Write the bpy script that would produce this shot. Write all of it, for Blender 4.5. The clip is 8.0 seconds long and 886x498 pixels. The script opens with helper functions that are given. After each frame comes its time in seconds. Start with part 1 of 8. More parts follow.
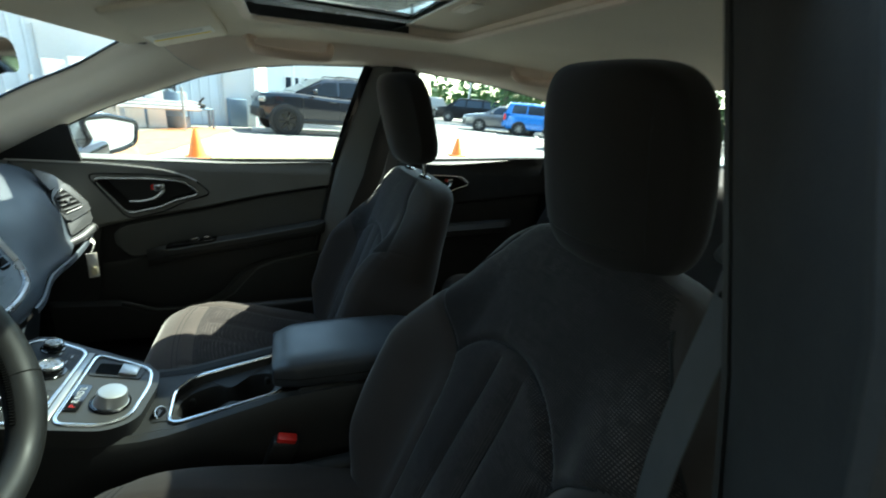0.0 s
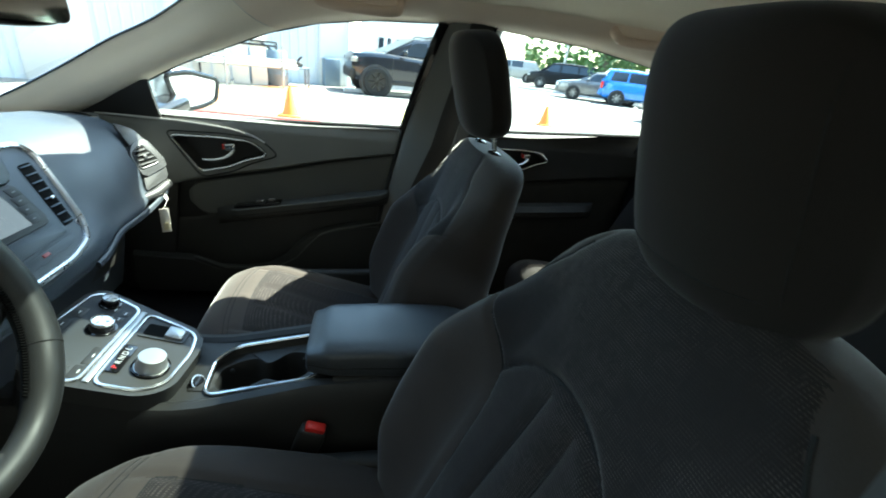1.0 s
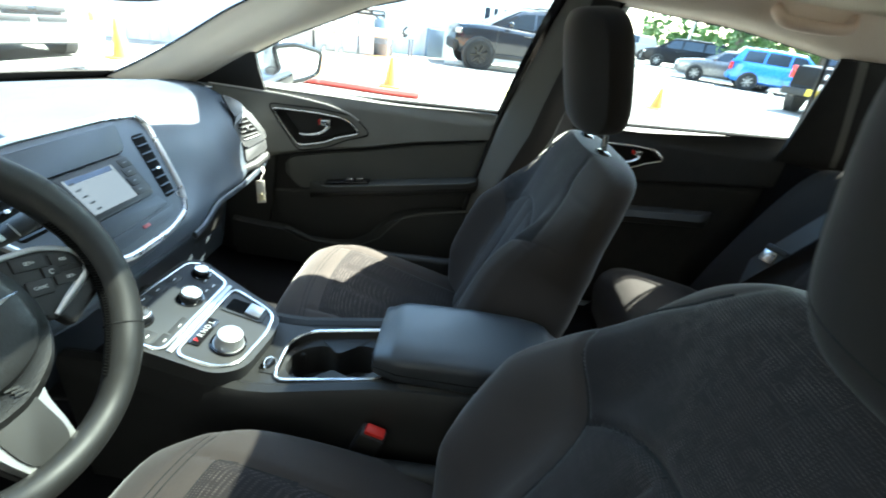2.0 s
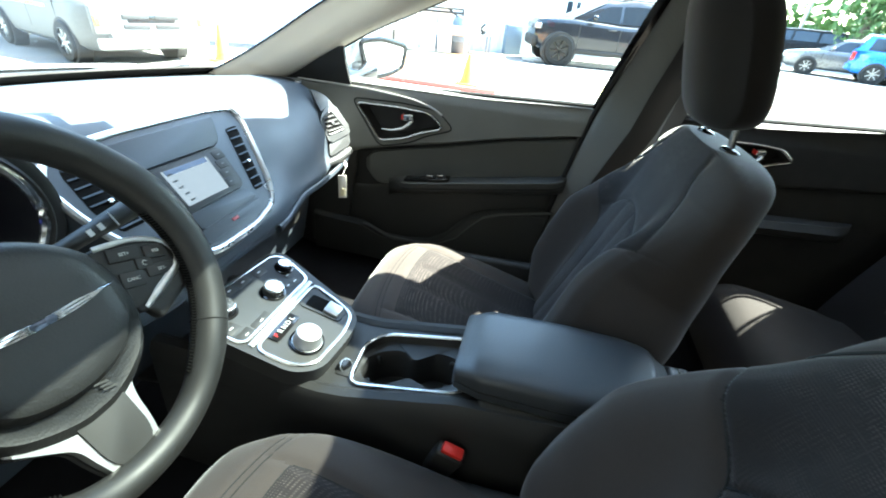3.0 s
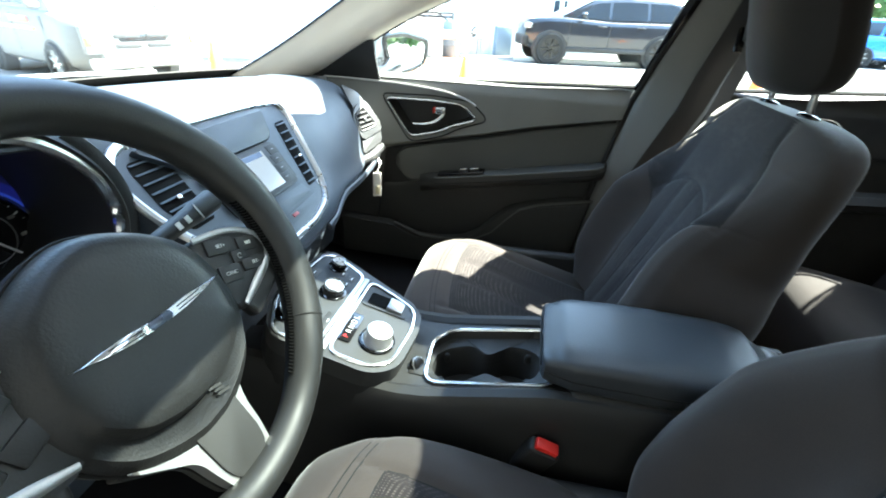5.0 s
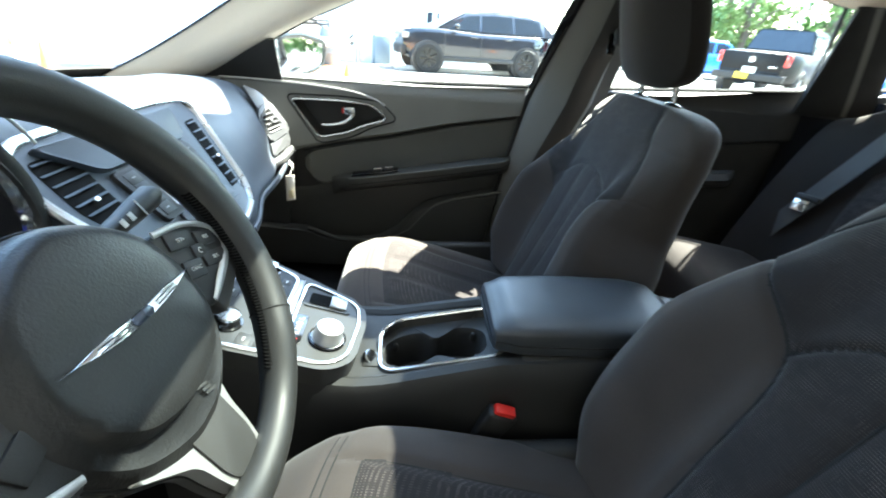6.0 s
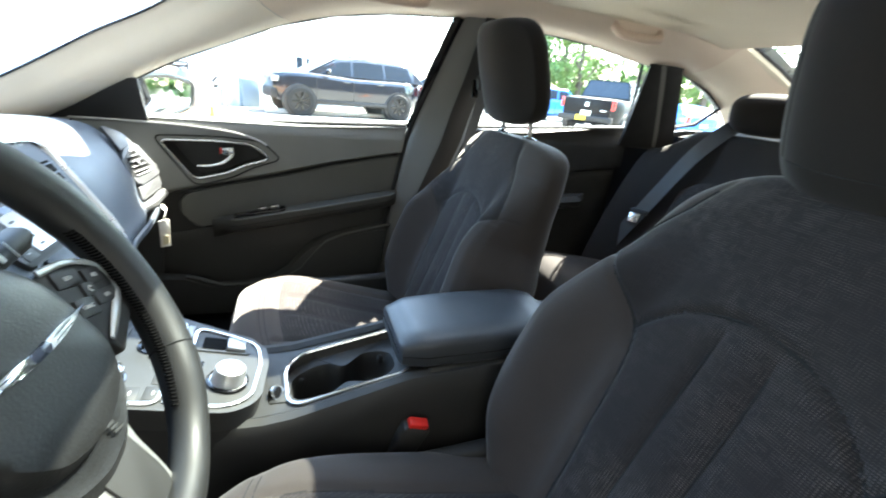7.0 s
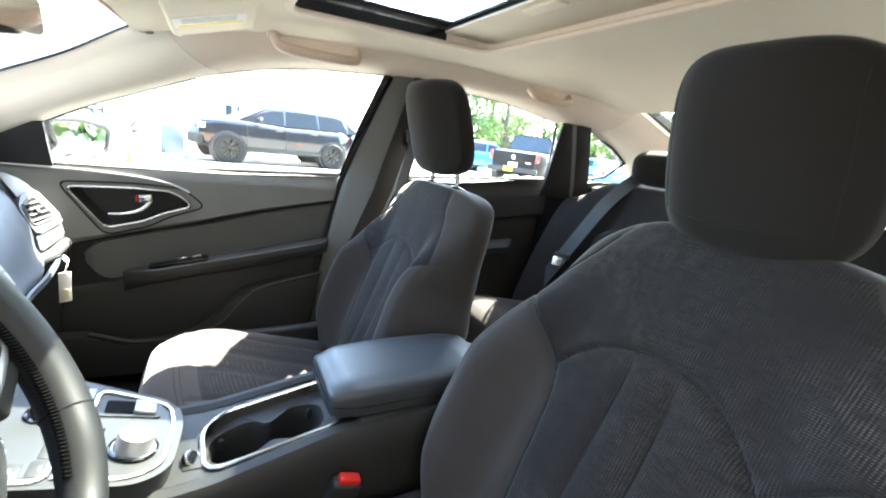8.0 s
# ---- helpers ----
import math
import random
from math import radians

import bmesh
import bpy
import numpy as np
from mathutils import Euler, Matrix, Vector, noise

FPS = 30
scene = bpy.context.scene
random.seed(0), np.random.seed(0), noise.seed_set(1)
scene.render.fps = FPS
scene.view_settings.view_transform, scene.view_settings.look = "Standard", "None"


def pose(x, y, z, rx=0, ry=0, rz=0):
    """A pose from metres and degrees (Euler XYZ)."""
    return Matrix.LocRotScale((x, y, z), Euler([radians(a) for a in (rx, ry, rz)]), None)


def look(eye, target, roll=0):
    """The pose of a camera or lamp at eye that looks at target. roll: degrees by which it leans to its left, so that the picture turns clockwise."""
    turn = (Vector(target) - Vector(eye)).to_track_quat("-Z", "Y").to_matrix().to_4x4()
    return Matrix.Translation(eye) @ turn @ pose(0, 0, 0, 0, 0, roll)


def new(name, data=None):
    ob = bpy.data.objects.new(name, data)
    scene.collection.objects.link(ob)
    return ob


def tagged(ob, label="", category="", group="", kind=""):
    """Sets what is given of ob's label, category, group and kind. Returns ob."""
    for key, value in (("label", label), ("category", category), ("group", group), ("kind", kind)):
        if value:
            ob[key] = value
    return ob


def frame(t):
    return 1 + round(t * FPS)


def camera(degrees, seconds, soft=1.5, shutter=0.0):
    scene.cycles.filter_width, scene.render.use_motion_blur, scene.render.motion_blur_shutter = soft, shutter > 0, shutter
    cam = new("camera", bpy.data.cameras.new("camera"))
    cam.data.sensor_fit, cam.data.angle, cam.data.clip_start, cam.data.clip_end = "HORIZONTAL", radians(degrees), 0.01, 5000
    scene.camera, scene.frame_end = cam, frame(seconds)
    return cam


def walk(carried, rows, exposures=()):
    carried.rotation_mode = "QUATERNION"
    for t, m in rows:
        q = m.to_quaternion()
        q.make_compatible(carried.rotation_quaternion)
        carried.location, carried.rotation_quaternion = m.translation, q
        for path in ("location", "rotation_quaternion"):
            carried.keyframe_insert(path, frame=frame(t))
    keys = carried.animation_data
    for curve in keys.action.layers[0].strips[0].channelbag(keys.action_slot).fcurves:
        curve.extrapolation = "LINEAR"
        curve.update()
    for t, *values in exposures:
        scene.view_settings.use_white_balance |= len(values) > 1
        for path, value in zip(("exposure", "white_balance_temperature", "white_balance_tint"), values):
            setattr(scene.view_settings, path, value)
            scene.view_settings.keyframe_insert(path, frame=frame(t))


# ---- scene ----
cam = camera(92.0, 8.0, soft=1.8, shutter=0.5)
PATH = [
    (0, (0.119, -0.836, 1.22), (0.807, 0.925, 0.567), 5.5),
    (0.5, (0.162, -0.777, 1.216), (0.664, 1.001, 0.451), 5.9),
    (1, (0.191, -0.724, 1.222), (0.537, 1.064, 0.396), 6.9),
    (1.5, (0.198, -0.672, 1.242), (0.365, 1.1, 0.331), 8.1),
    (3, (0.144, -0.567, 1.206), (-0.18, 1.13, 0.2), 5.8),
    (3.5, (0.122, -0.554, 1.192), (-0.305, 1.125, 0.192), 4.8),
    (4, (0.101, -0.545, 1.176), (-0.436, 1.092, 0.16), 3.9),
    (5.5, (-0.027, -0.599, 1.142), (-0.118, 1.151, 0.178), 3.3),
    (6, (-0.059, -0.62, 1.129), (0.103, 1.146, 0.204), 4.9),
    (6.5, (-0.083, -0.653, 1.123), (0.35, 1.118, 0.302), 5.7),
    (7, (-0.084, -0.674, 1.124), (0.58, 1.071, 0.405), 5.9),
    (7.5, (-0.081, -0.682, 1.124), (0.769, 1.018, 0.501), 6.4),
    (8, (-0.081, -0.696, 1.128), (0.857, 1.004, 0.649), 7.1),
]

EXPOSURES = [(0.0, 2.91, 6650, -12), (0.5, 3.16, 6650, -12), (1.0, 3.56, 6650, -11), (1.5, 3.94, 6650, -8), (3.0, 4.46, 6650, -5), (4.0, 4.61, 6650, -4), (5.5, 4.68, 6700, -2), (6.5, 4.81, 6850, 0), (7.2, 4.92, 6950, 3), (8.0, 5.30, 7050, 5)]
walk(cam, [(t, look(eye, target, roll)) for t, eye, target, roll in PATH], EXPOSURES)

# ---- daylight: high sun from the rear on the passenger side ----
SUN_AZ, SUN_EL = 32.0, 54.5
sun_way = Vector((math.cos(radians(SUN_AZ)) * math.cos(radians(SUN_EL)), math.sin(radians(SUN_AZ)) * math.cos(radians(SUN_EL)), math.sin(radians(SUN_EL))))
world = bpy.data.worlds.new("daylight")
scene.world = world
world.use_nodes = True
sky = world.node_tree.nodes.new("ShaderNodeTexSky")
sky.sky_type, sky.sun_disc = "NISHITA", False
sky.sun_elevation, sky.sun_rotation = radians(SUN_EL), radians(90 - SUN_AZ)
background = world.node_tree.nodes["Background"]
background.inputs["Strength"].default_value = 0.15
world.node_tree.links.new(sky.outputs["Color"], background.inputs["Color"])
sun_data = bpy.data.lights.new("sun", "SUN")
sun_data.energy, sun_data.angle, sun_data.color = 3.6, radians(0.6), (1.0, 0.97, 0.92)
sun = new("sun", sun_data)
sun.matrix_world = look(sun_way * 60, (0, 0, 0))


# ---- materials ----
def material(name, colour, rough=0.5, metal=0.0, var=0.12, scale=18.0, grain=250.0, bump=0.15, spec=0.5, random_tint=0.0, coat=0.0, sheen=0.0):
    """A surface with blotches at one scale, grain at a finer one, and fine relief."""
    m = bpy.data.materials.new(name)
    m.use_nodes = True
    n, l = m.node_tree.nodes, m.node_tree.links
    b = n["Principled BSDF"]
    b.inputs["Roughness"].default_value, b.inputs["Metallic"].default_value = rough, metal
    b.inputs["Specular IOR Level"].default_value = spec
    b.inputs["Coat Weight"].default_value = coat
    b.inputs["Sheen Weight"].default_value, b.inputs["Sheen Roughness"].default_value = sheen, 0.4
    co = n.new("ShaderNodeTexCoord")
    big, fine = n.new("ShaderNodeTexNoise"), n.new("ShaderNodeTexNoise")
    big.inputs["Scale"].default_value, fine.inputs["Scale"].default_value = scale, grain
    big.inputs["Detail"].default_value, fine.inputs["Detail"].default_value = 4, 2
    for tex in (big, fine):
        l.new(co.outputs["Object"], tex.inputs["Vector"])
    add = n.new("ShaderNodeMath")
    add.operation = "ADD"
    l.new(big.outputs["Fac"], add.inputs[0])
    l.new(fine.outputs["Fac"], add.inputs[1])
    ramp = n.new("ShaderNodeMapRange")
    ramp.inputs["From Min"].default_value, ramp.inputs["From Max"].default_value = 0.6, 1.4
    ramp.inputs["To Min"].default_value, ramp.inputs["To Max"].default_value = 1 - var, 1 + var
    l.new(add.outputs[0], ramp.inputs["Value"])
    value = ramp.outputs["Result"]
    if random_tint:
        info, wide, mul = n.new("ShaderNodeObjectInfo"), n.new("ShaderNodeMapRange"), n.new("ShaderNodeMath")
        wide.inputs["To Min"].default_value, wide.inputs["To Max"].default_value = 1 - random_tint, 1 + random_tint
        l.new(info.outputs["Random"], wide.inputs["Value"])
        mul.operation = "MULTIPLY"
        l.new(value, mul.inputs[0])
        l.new(wide.outputs["Result"], mul.inputs[1])
        value = mul.outputs[0]
    hsv = n.new("ShaderNodeHueSaturation")
    hsv.inputs["Color"].default_value = (*colour, 1)
    l.new(value, hsv.inputs["Value"])
    l.new(hsv.outputs["Color"], b.inputs["Base Color"])
    rr = n.new("ShaderNodeMapRange")
    rr.inputs["From Min"].default_value, rr.inputs["From Max"].default_value = 0.3, 0.7
    rr.inputs["To Min"].default_value, rr.inputs["To Max"].default_value = max(rough - 0.07, 0.0), min(rough + 0.07, 1.0)
    l.new(big.outputs["Fac"], rr.inputs["Value"])
    l.new(rr.outputs["Result"], b.inputs["Roughness"])
    if bump:
        bp = n.new("ShaderNodeBump")
        bp.inputs["Strength"].default_value, bp.inputs["Distance"].default_value = bump, 0.4 / grain
        l.new(fine.outputs["Fac"], bp.inputs["Height"])
        l.new(bp.outputs["Normal"], b.inputs["Normal"])
    return m


def glass(name, tint, gloss=0.06):
    """A thin pane: mostly clear, with a mirror sheen that grows towards the edge of view."""
    m = bpy.data.materials.new(name)
    m.use_nodes = True
    n, l = m.node_tree.nodes, m.node_tree.links
    n.remove(n["Principled BSDF"])
    clear, shine, mix, facing = n.new("ShaderNodeBsdfTransparent"), n.new("ShaderNodeBsdfGlossy"), n.new("ShaderNodeMixShader"), n.new("ShaderNodeLayerWeight")
    clear.inputs["Color"].default_value = (*tint, 1)
    shine.inputs["Roughness"].default_value = 0.02
    power, scaled = n.new("ShaderNodeMath"), n.new("ShaderNodeMath")
    power.operation, scaled.operation = "POWER", "MULTIPLY_ADD"
    power.inputs[1].default_value = 5.0
    scaled.inputs[1].default_value, scaled.inputs[2].default_value = 0.55, gloss
    l.new(facing.outputs["Facing"], power.inputs[0])
    l.new(power.outputs[0], scaled.inputs[0])
    l.new(scaled.outputs[0], mix.inputs["Fac"])
    l.new(clear.outputs["BSDF"], mix.inputs[1])
    l.new(shine.outputs["BSDF"], mix.inputs[2])
    l.new(mix.outputs["Shader"], n["Material Output"].inputs["Surface"])
    return m


def emissive(name, colour, strength):
    m = bpy.data.materials.new(name)
    m.use_nodes = True
    b = m.node_tree.nodes["Principled BSDF"]
    b.inputs["Base Color"].default_value = (0.02, 0.02, 0.02, 1)
    b.inputs["Emission Color"].default_value = (*colour, 1)
    b.inputs["Emission Strength"].default_value = strength
    b.inputs["Roughness"].default_value = 0.15
    return m


def woven(name, ground, thread, cell=0.0038):
    """Seat cloth with a broken weave of pale flecks: dashes both ways and rows of dots that swell and fade."""
    m = material(name, ground, 0.92, var=0.25, scale=9, grain=900, bump=0.5, spec=0.2, sheen=0.16)
    n, l = m.node_tree.nodes, m.node_tree.links
    b = n["Principled BSDF"]
    co, sep = n.new("ShaderNodeTexCoord"), n.new("ShaderNodeSeparateXYZ")
    l.new(co.outputs["Object"], sep.inputs["Vector"])

    def op(kind, a, v=0.0):
        o = n.new("ShaderNodeMath")
        o.operation = kind
        for i, s in enumerate((a, v)):
            if isinstance(s, (int, float)):
                o.inputs[i].default_value = s
            else:
                l.new(s, o.inputs[i])
        return o.outputs[0]

    def cloud(scale, stretch=(1, 1, 1), detail=2):
        mp, ns = n.new("ShaderNodeMapping"), n.new("ShaderNodeTexNoise")
        mp.inputs["Scale"].default_value = stretch
        ns.inputs["Scale"].default_value, ns.inputs["Detail"].default_value = scale, detail
        l.new(co.outputs["Object"], mp.inputs["Vector"])
        l.new(mp.outputs["Vector"], ns.inputs["Vector"])
        return ns.outputs["Fac"]

    def ramp(value, a, b_):
        r = n.new("ShaderNodeMapRange")
        r.inputs["From Min"].default_value, r.inputs["From Max"].default_value = a, b_
        l.new(value, r.inputs["Value"])
        return r.outputs["Result"]
    across, upward = sep.outputs["Y"], op("ADD", op("MULTIPLY", sep.outputs["X"], 0.62), sep.outputs["Z"])

    def rows(run, size):
        return op("ABSOLUTE", op("SUBTRACT", op("FRACT", op("DIVIDE", run, size)), 0.5))
    u, v = rows(across, cell), rows(upward, cell * 0.9)
    swell = op("MULTIPLY_ADD", ramp(cloud(7.0, (1, 1, 0.6), 4), 0.44, 0.70), 0.16)
    swell.node.inputs[2].default_value = 0.14
    dots = op("MULTIPLY", op("LESS_THAN", u, swell), op("LESS_THAN", v, swell))
    level = op("MULTIPLY", op("LESS_THAN", v, 0.20), op("GREATER_THAN", cloud(130, (0.4, 0.28, 2.0)), 0.47))
    plumb = op("MULTIPLY", op("LESS_THAN", u, 0.20), op("GREATER_THAN", cloud(130, (0.5, 2.2, 0.5)), 0.55))
    which = cloud(70, (1, 1, 1), 3)
    dash = op("ADD", op("MULTIPLY", level, op("GREATER_THAN", which, 0.45)), op("MULTIPLY", plumb, op("LESS_THAN", which, 0.45)))
    fade = ramp(cloud(6.5, (1, 1, 1.3), 3), 0.36, 0.62)
    amount = op("MULTIPLY", op("MAXIMUM", op("MULTIPLY", dots, ramp(cloud(60), 0.30, 0.62)), op("MULTIPLY", dash, 0.30)), fade)
    mixer = n.new("ShaderNodeMix")
    mixer.data_type = "RGBA"
    old = b.inputs["Base Color"].links[0].from_socket
    l.new(amount, mixer.inputs["Factor"])
    l.new(old, mixer.inputs["A"])
    mixer.inputs["B"].default_value = (*thread, 1)
    l.new(mixer.outputs["Result"], b.inputs["Base Color"])
    return m


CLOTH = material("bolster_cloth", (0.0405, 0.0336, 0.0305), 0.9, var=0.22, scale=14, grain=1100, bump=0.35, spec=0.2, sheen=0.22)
WOVEN = woven("woven_cloth", (0.0172, 0.0145, 0.0144), (0.088, 0.075, 0.068))
# darker copy of the seat cloth: rear cabin shade put into the bench colour
SHADEDCLOTH = material("bench_cloth_shaded", (0.0200, 0.0175, 0.0168), 0.9, var=0.2, scale=14, grain=1100, bump=0.35, spec=0.15, sheen=0.10)
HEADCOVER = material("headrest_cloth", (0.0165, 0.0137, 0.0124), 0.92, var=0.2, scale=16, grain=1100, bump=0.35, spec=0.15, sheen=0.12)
HUBVINYL = material("hub_vinyl", (0.0110, 0.0111, 0.0110), 0.45, var=0.12, scale=20, grain=420, bump=0.4, spec=0.42)
SEAM = material("seam_thread", (0.006, 0.006, 0.006), 0.9, grain=900)
DASH = material("dash_vinyl", (0.031, 0.040, 0.052), 0.54, var=0.12, scale=8, grain=750, bump=0.35)
INSERT = material("door_insert_vinyl", (0.072, 0.073, 0.068), 0.55, var=0.15, scale=8, grain=500, bump=0.35)
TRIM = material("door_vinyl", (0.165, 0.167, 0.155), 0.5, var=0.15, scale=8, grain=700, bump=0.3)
PLASTIC = material("hard_plastic", (0.0200, 0.0196, 0.0192), 0.55, var=0.15, scale=10, grain=650, bump=0.25, spec=0.35)
DOORLOW = material("door_lower_vinyl", (0.032, 0.032, 0.030), 0.55, var=0.15, scale=9, grain=650, bump=0.3, spec=0.4)
LEATHER = material("wheel_leather", (0.0150, 0.0151, 0.0146), 0.5, var=0.10, scale=24, grain=800, bump=0.2)
LID = material("armrest_leather", (0.033, 0.037, 0.043), 0.42, var=0.12, scale=10, grain=500, bump=0.35)
GLOSSBLACK = material("gloss_black", (0.008, 0.008, 0.009), 0.12, var=0.1, bump=0)
# also laid on the driver-side pillar and rear doors in place of shade
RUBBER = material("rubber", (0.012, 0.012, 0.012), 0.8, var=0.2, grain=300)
HEADCLOTH = material("headliner_cloth", (0.69, 0.62, 0.51), 0.95, var=0.06, scale=6, grain=900, bump=0.3, spec=0.2)
PILLAR = material("pillar_plastic", (0.78, 0.70, 0.59), 0.7, var=0.05, scale=7, grain=700, bump=0.2, spec=0.3)
RAIL = material("rail_plastic", (0.72, 0.61, 0.51), 0.7, var=0.05, scale=7, grain=700, bump=0.2, spec=0.3)
GRIP = material("grip_plastic", (0.62, 0.48, 0.39), 0.6, var=0.05, scale=7, grain=700, bump=0.15, spec=0.35)
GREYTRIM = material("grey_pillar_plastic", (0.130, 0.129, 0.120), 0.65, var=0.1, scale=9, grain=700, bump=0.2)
SILVER = material("satin_silver", (0.42, 0.42, 0.41), 0.38, 0.7, var=0.05, scale=12, grain=900, bump=0.05)
PEWTER = material("console_pewter", (0.037, 0.0365, 0.0355), 0.55, 0.2, var=0.07, scale=12, grain=900, bump=0.08)
SATIN = material("bright_satin_metal", (0.58, 0.58, 0.58), 0.30, 0.9, var=0.03, bump=0)
# near-black colour for the shade inside recesses; also the dark wheel stitch
VOID = material("recess_shade_and_stitch_black", (0.004, 0.004, 0.004), 0.9, var=0.1, bump=0, spec=0.1)
DIMPRINT = material("grey_print", (0.16, 0.16, 0.16), 0.6, var=0.05, bump=0)
CHROME = material("chrome", (0.62, 0.63, 0.64), 0.2, 0.92, var=0.03, bump=0)
BELT = material("belt_webbing", (0.040, 0.040, 0.040), 0.7, var=0.12, scale=30, grain=800, bump=0.5)
CARPET = material("carpet", (0.007, 0.007, 0.008), 0.97, var=0.4, scale=30, grain=600, bump=1.0, spec=0.1)
RED = material("red_plastic", (0.62, 0.02, 0.015), 0.4, var=0.06, bump=0.02)
PAPER = material("paper", (0.80, 0.78, 0.72), 0.8, var=0.04)
YELLOW = material("yellow_print", (0.75, 0.55, 0.06), 0.7, var=0.04)
PRINT = material("white_print", (0.62, 0.62, 0.60), 0.6, var=0.05, bump=0)
DARKPRINT = material("dark_print", (0.03, 0.03, 0.03), 0.6, var=0.05, bump=0)
SILVERPAINT = material("silver_paint", (0.42, 0.45, 0.47), 0.3, 0.5, var=0.03, bump=0, coat=0.6)
GLASS = glass("clear_glass", (0.93, 0.96, 0.95))
ROOFGLASS = glass("roof_glass", (0.48, 0.50, 0.50))
MIRROR = material("mirror_glass", (0.85, 0.87, 0.88), 0.02, 1.0, var=0.0, bump=0)
GAUGE_BLUE = emissive("gauge_blue", (0.04, 0.09, 0.75), 0.016)
GAUGE_DEEP = emissive("gauge_deep_blue", (0.025, 0.035, 0.42), 0.010)
GAUGE_DIM = emissive("gauge_dim_blue", (0.02, 0.025, 0.16), 0.007)
LIT_SCREEN = emissive("lit_screen", (0.62, 0.74, 0.95), 0.038)
DULLSILVER = material("matt_silver_paint", (0.028, 0.029, 0.030), 0.5, 0.1, var=0.06, scale=12, grain=900, bump=0.05)


# ---- mesh helpers ----
def part(name, bm, mat, parent=None, label="", smooth=True):
    """One mesh object from a bmesh, under a thing or a part."""
    bmesh.ops.recalc_face_normals(bm, faces=bm.faces)
    me = bpy.data.meshes.new(name)
    if smooth:
        for f in bm.faces:
            f.smooth = True
        for e in bm.edges:
            e.smooth = not (len(e.link_faces) == 2 and e.calc_face_angle(0) > 0.7)
    bm.to_mesh(me)
    bm.free()
    me.materials.append(mat)
    ob = new(name, me)
    if parent is not None:
        ob.parent = parent
        ob.matrix_parent_inverse = Matrix()
    if label:
        ob["label"] = label
    return ob


def thing(name, label, category, group="", kind="", at=(0, 0, 0)):
    ob = new(name)
    ob.empty_display_size = 0.05
    ob.location = at
    return tagged(ob, label, category, group, kind)


MIDDLE = -0.018  # the car's middle line


def mirrored(bm, s):
    """Turns a passenger-side mesh into a driver-side one where s is -1."""
    if s < 0:
        bmesh.ops.scale(bm, vec=(1, -1, 1), verts=bm.verts)
        bmesh.ops.translate(bm, vec=(0, 2 * MIDDLE, 0), verts=bm.verts)
        bmesh.ops.reverse_faces(bm, faces=bm.faces)
    return bm


def moved(bm, m):
    bmesh.ops.transform(bm, matrix=m, verts=bm.verts)
    return bm


def joined(*bms):
    out = bmesh.new()
    for b in bms:
        me = bpy.data.meshes.new("tmp")
        b.to_mesh(me)
        b.free()
        out.from_mesh(me)
        bpy.data.meshes.remove(me)
    return out


def sheet(rows, closed_u=False, thick=0.0):
    """A quad sheet through rows of points; thick gives it depth against its normals."""
    bm = bmesh.new()
    vs = [[bm.verts.new(p) for p in r] for r in rows]
    nc = len(vs[0])
    for a, b in zip(vs, vs[1:]):
        for j in range(nc if closed_u else nc - 1):
            bm.faces.new((a[j], a[(j + 1) % nc], b[(j + 1) % nc], b[j]))
    if thick:
        bmesh.ops.recalc_face_normals(bm, faces=bm.faces)
        bmesh.ops.solidify(bm, geom=bm.faces[:], thickness=thick)
    return bm


def loft(rings, caps=True):
    bm = bmesh.new()
    vs = [[bm.verts.new(p) for p in r] for r in rings]
    n = len(vs[0])
    for a, b in zip(vs, vs[1:]):
        for j in range(n):
            bm.faces.new((a[j], a[(j + 1) % n], b[(j + 1) % n], b[j]))
    if caps:
        bm.faces.new(vs[0])
        bm.faces.new(vs[-1])
    return bm


def spline(points, n, closed=False):
    """n points on a smooth curve through the given ones."""
    p = [Vector(q) for q in points]
    out, m = [], len(p)
    spans = m if closed else m - 1
    for i in range(n):
        u = i / (n if closed else n - 1) * spans
        k = min(int(u), spans - 1)
        f = u - k
        if closed:
            a, b, c, d = (p[(k + j) % m] for j in (-1, 0, 1, 2))
        else:
            a, b, c, d = p[max(k - 1, 0)], p[k], p[k + 1], p[min(k + 2, m - 1)]
        out.append(0.5 * ((2 * b) + (c - a) * f + (2 * a - 5 * b + 4 * c - d) * f * f + (3 * b - a - 3 * c + d) * f ** 3))
    return out


def tube(path, rx, rz=None, sides=8, closed=False, up=(0, 0, 1), taper=None):
    """A bar of round or oval section swept along a path."""
    rz = rx if rz is None else rz
    path = [Vector(p) for p in path]
    rings, m = [], len(path)
    for i, p in enumerate(path):
        if closed:
            t = path[(i + 1) % m] - path[i - 1]
        else:
            t = path[min(i + 1, m - 1)] - path[max(i - 1, 0)]
        t.normalize()
        side = t.cross(Vector(up))
        if side.length < 1e-4:
            side = t.cross(Vector((1, 0, 0)))
        side.normalize()
        top = side.cross(t)
        k = taper[i] if taper else 1.0
        rings.append([p + side * (rx * k * math.cos(a)) + top * (rz * k * math.sin(a)) for a in (2 * math.pi * j / sides for j in range(sides))])
    if closed:
        rings.append(rings[0])
        bm = loft(rings, caps=False)
        bmesh.ops.remove_doubles(bm, verts=bm.verts, dist=1e-6)
        return bm
    return loft(rings)


